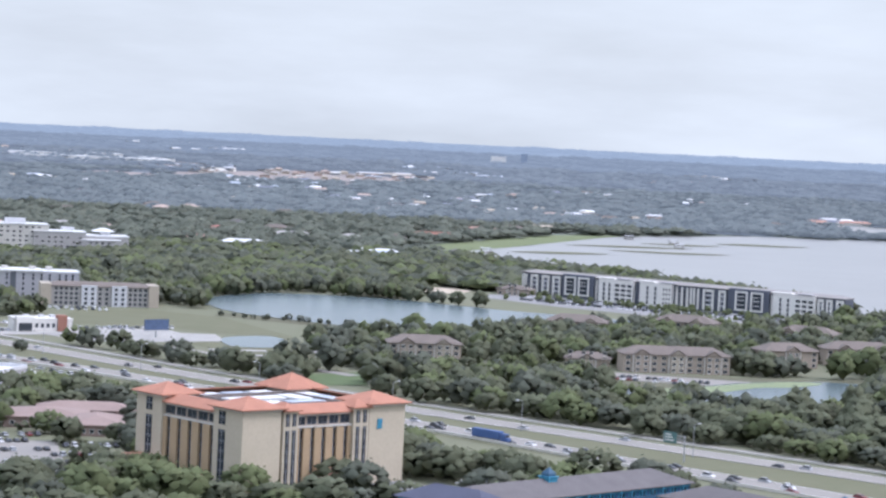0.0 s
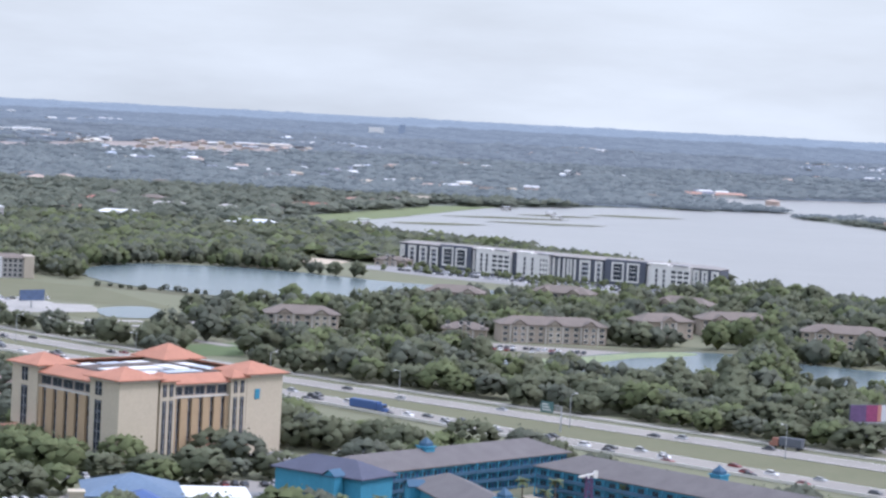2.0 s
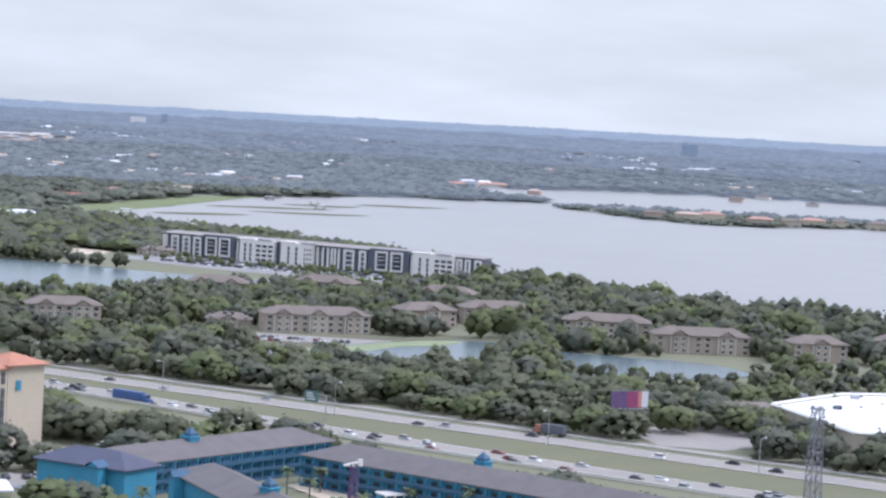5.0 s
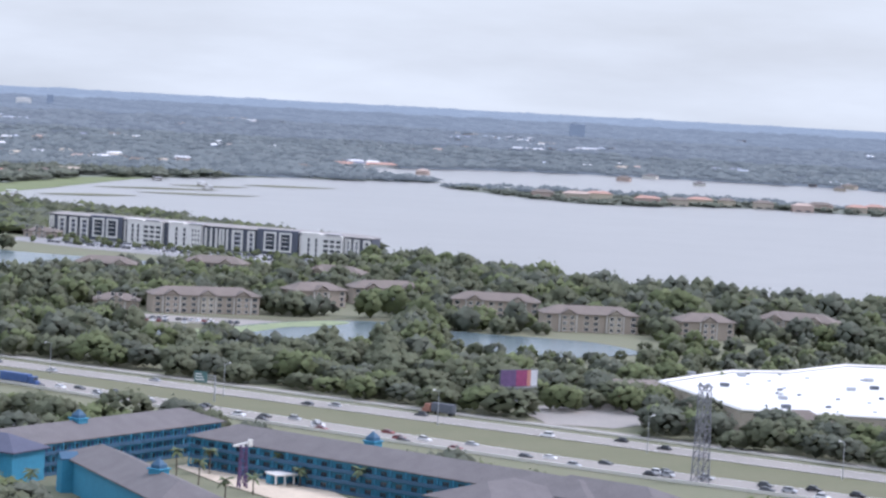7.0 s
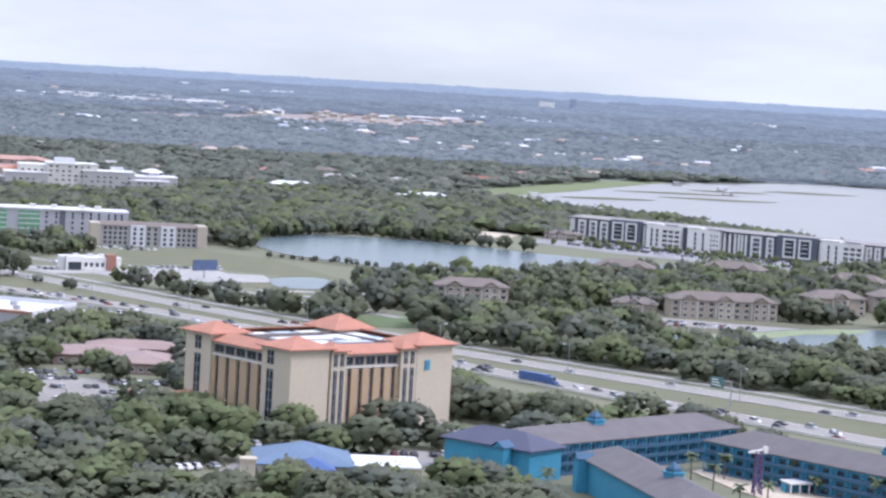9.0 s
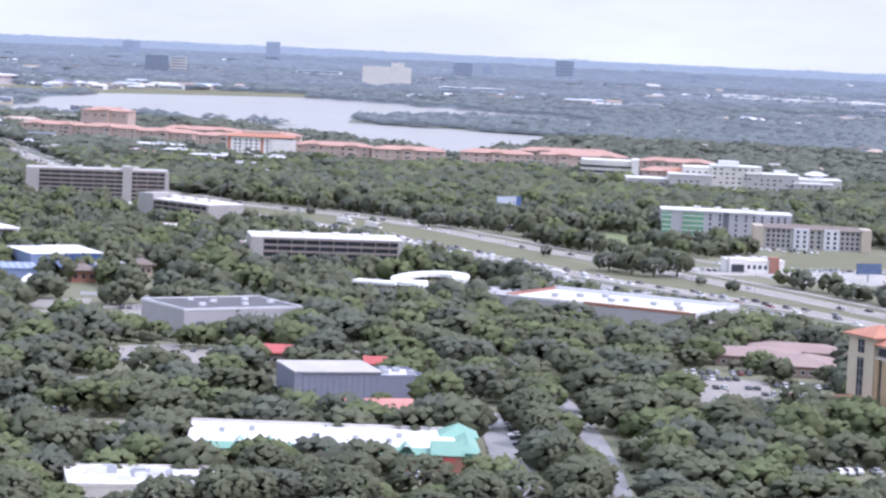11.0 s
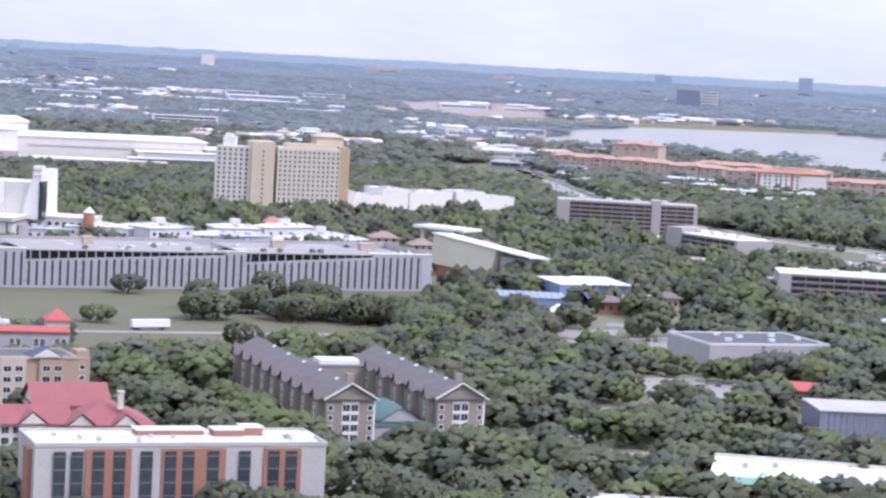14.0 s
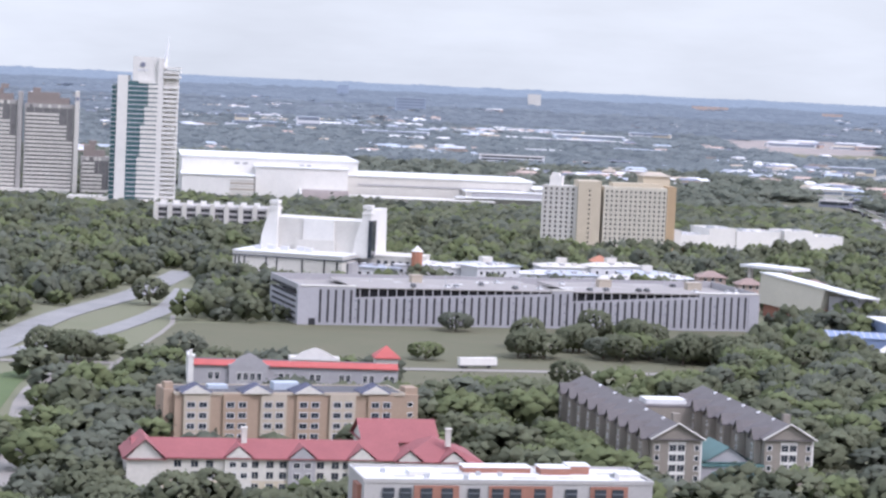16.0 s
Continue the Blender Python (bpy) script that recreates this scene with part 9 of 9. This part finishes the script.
LONE += [(-180, 697), (-170, 668), (-160, 640), (-150, 616), (-143, 592), (-134, 566), (-190, 742), (-196, 768), (-118, 620), (-128, 650), (-140, 690)]
for k in range(20):
    u, v = rng.uniform(0, 1), rng.uniform(0, 1)
    LONE.append((-588 + 128 * u + 6 * v, 838 + 62 * u - 50 * v * u))
LONE = np.array(LONE, float)
near, rest = spots[order[:215]], spots[order[215:]]
crowns = []
for i, (v, f, n) in enumerate(NEAR_CROWNS):
    crowns.append(mesh_from("crown", v, f, n, (LEAF, LEAF_LIGHT, LEAF, LEAF_DARK, LEAF)[i]))
trunks = [trunk_mesh(i) for i in range(3)]
for i, (x, y) in enumerate(np.concatenate([near, LONE])):
    k = int(rng.integers(0, 5))
    s = float(rng.uniform(14, 21))
    tree = thing("tree", ("broad dark green oak with a spreading crown", "light green broadleaf tree with a loose crown", "broad dark green oak with a spreading crown", "dense very dark green tree", "broad dark green oak with a spreading crown")[k], "tree",
                 Matrix.Translation((x, y, 0)) @ Matrix.Rotation(float(rng.uniform(0, 6.28)), 4, "Z") @ Matrix.Diagonal((s, s, s * float(rng.uniform(0.72, 0.95)), 1)), "oaks among the hotels")
    part("trunk", trunks[k % 3], None, tree)
    part("crown", crowns[k], None, tree)


def with_size(points, lo, hi, tall=(0.85, 1.25), lift=0.0):
    n = len(points)
    out = np.zeros((n, 5))
    for i, (x, y) in enumerate(points):
        p = placed(x, y, lift)
        out[i, :3] = p
    rr = np.hypot(points[:, 0], points[:, 1])
    s = np.array([nearer(q) / q for q in rr])
    out[:, 3] = rng.uniform(lo, hi, n) * s
    out[:, 4] = rng.uniform(*tall, n)
    return out


def split(rows, shares):
    pick = rng.uniform(0, 1, len(rows))
    edge, out = 0.0, []
    for s in shares:
        out.append(rows[(pick >= edge) & (pick < edge + s)])
        edge += s
    return out


rows = with_size(rest, 12.5, 20, (0.66, 0.92))
for outline in ([(-366, 792), (-318, 834), (-318, 888), (-374, 852)], [(-262, 670), (-222, 704), (-226, 742), (-264, 712)]):
    rows[inside(rest, outline), 3] *= 0.6
for name, m, sel, label in zip(("oak_trees", "light_trees", "dark_trees"), (LEAF, LEAF_LIGHT, LEAF_DARK), split(rows, (0.44, 0.34, 0.22)), ("dark green oaks around the hotels", "light green trees around the hotels", "very dark green trees around the hotels")):
    joined(name, MID_CROWNS, sel, label, m)

shrubs = sector_points(2600, 540, 960, rng)
shrubs = shrubs[free_of_things(shrubs)]
joined("shrubs", SHRUBS, with_size(shrubs, 3.5, 7.5, (0.6, 0.9)), "shrubs and undergrowth between the oaks", LEAF, "shrubs")

spots = thinned(sector_points(26000, 1000, 1720, rng), 9.6)
spots = spots[free_of_things(spots)]
rows = with_size(spots, 11, 18, (0.75, 1.05))
rows[inside(spots, [(190, 1030), (235, 1160), (420, 1150), (440, 900), (300, 850), (200, 920)]), 3] *= 0.6
for outline in ([(-420, 1060), (-350, 1110), (-372, 1194), (-436, 1142)], [(-500, 985), (-462, 1010), (-490, 1066), (-518, 1040)]):
    rows[inside(spots, outline), 3] *= 0.55
rows[inside(spots, [(-36, 1118), (-36, 1206), (16, 1210), (60, 1216), (92, 1200), (92, 1130)]), 3] *= 0.58
rows[inside(spots, [(285, 1275), (400, 1225), (520, 1180), (600, 1340), (400, 1400), (300, 1400)]), 3] *= 1.35
for name, m, sel, label in zip(("oak_trees", "light_trees", "dark_trees"), (LEAF, LEAF_LIGHT, LEAF_DARK), split(rows, (0.48, 0.26, 0.26)), ("green oaks beyond the highway", "light green trees beyond the highway", "dark green trees beyond the highway")):
    joined(name, LOW_CROWNS, sel, label, m)

spots = sector_points(30000, 1700, 5200, rng, "view")
spots = spots[free_of_things(spots)]
rr = np.hypot(spots[:, 0], spots[:, 1])
rows = with_size(spots, 1.45, 2.3, (0.42, 0.68))
rows[:, 3] *= np.clip(rr * 0.0045, 10, 24)
rows[:, 4] *= np.clip(11.0 / np.clip(rr * 0.0045, 10, 24), 0.5, 1)
rows[inside(spots, ISLAND), 3] *= 0.66
for m, sel in zip((LEAF, LEAF_LIGHT, LEAF_DARK), split(rows[rr < 2200], (0.4, 0.25, 0.35))):
    joined("woods", CLUMPS, sel, "mixed green tree canopy behind the ponds", m, "woods")
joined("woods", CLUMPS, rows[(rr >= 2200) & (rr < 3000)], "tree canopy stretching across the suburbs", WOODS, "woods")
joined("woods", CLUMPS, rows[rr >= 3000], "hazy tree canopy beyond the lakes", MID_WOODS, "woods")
spots = sector_points(6500, 5200, 19500, rng, "view")
spots = spots[free_of_things(spots)]
rr = np.hypot(spots[:, 0], spots[:, 1])
rows = with_size(spots, 1.2, 2.0, (0.6, 0.95))
rows[:, 3] *= np.clip(rr * 0.0055, 24, 90)
rows[:, 4] *= 13.0 / np.clip(rr * 0.0055, 24, 90)
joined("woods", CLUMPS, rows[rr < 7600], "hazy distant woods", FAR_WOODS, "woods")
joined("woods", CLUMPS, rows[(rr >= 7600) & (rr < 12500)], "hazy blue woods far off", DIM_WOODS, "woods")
joined("woods", CLUMPS, rows[rr >= 12500], "hazy pale blue woods up to the horizon", HORIZON, "woods")


# ---- palms by the motel, young trees by the ponds ----
def palm(x, y, h):
    b = thing("palm", "slim palm with a round head of drooping fronds", "palm", Matrix.Translation((x, y, 0)) @ Matrix.Rotation(x * 1.7, 4, "Z"), "palms by the motel")
    bm = bmesh.new()
    tube(bm, (0, 0, -0.3), (0.15, 0.05, h), 0.24, 0.16, 7)
    part("trunk", bm, BARK, b)
    rnd = random.Random(int(x * 3 + y))
    bm = bmesh.new()
    for i in range(16):
        a, up = i * 2.4, rnd.uniform(-0.2, 0.9)
        last = None
        for k in range(5):
            t = k / 4
            d = 2.5 * t
            z = h + up * d - 1.5 * t * t * (1.2 - 0.3 * up)
            wd = 0.5 * math.sin(math.pi * min(0.97, 0.15 + 0.8 * t)) + 0.05
            c = Vector((0.15 + math.cos(a) * d, 0.05 + math.sin(a) * d, z))
            s = Vector((-math.sin(a), math.cos(a), 0)) * wd
            row = [bm.verts.new(c - s - Vector((0, 0, wd * 0.5))), bm.verts.new(c), bm.verts.new(c + s - Vector((0, 0, wd * 0.5)))]
            if last:
                bm.faces.new((last[0], last[1], row[1], row[0]))
                bm.faces.new((last[1], last[2], row[2], row[1]))
            last = row
    part("frond_head", bm, PALM_LEAF, b)


for x, y, h in ((61, 706, 7.5), (71, 710, 7), (101, 702, 8.5), (90, 700, 8), (119, 680, 9), (126, 672, 8.5), (66, 690, 7), (110, 676, 8), (8, 664, 7), (18, 662, 7.5), (71, 664, 6), (140, 662, 7.5), (95, 690, 5), (80, 676, 5)):
    palm(x, y, h)


def young_trees(name, points, lo, hi, label, material):
    rows = with_size(np.array(points, float), lo, hi, (1.0, 1.4))
    joined(name, MID_CROWNS, rows, label, material)


bank = [(-130 + 3 * i + rng.uniform(-3, 3), 1428 - 0.9 * i + rng.uniform(-6, 6)) for i in range(26)] + [(-28 + 4 * i + rng.uniform(-3, 3), 1390 + 2.4 * i + rng.uniform(-5, 5)) for i in range(26)]
young_trees("young_trees", bank[::2], 2.8, 5.0, "row of small dark trees along the pond", LEAF_DARK)
front = [(rng.uniform(40, 250), 0) for i in range(110)]
front = [(x, 1760 - 0.7 * (x - 54) - rng.uniform(14, 85)) for x, _ in front]
young_trees("young_trees", front, 3.0, 5.6, "young trees in the parking lot by the lake apartments", LEAF_LIGHT)
verge = [along(offset_line(FAR_WAY, rng.uniform(26, 34)), rng.uniform(900, 1500))[0] for i in range(40)]
young_trees("hedge_trees", [tuple(p) for p in verge], 3, 6, "small trees and shrubs along the slip lane", LEAF_DARK)
median = [along(offset_line(FAR_WAY, rng.uniform(-22, -16)), s)[0] for s in (700, 790, 905, 985, 1150, 1210, 1420, 1560, 1590)]
young_trees("median_trees", [tuple(p) for p in median], 5, 8, "round dark trees in the highway median", LEAF_DARK)
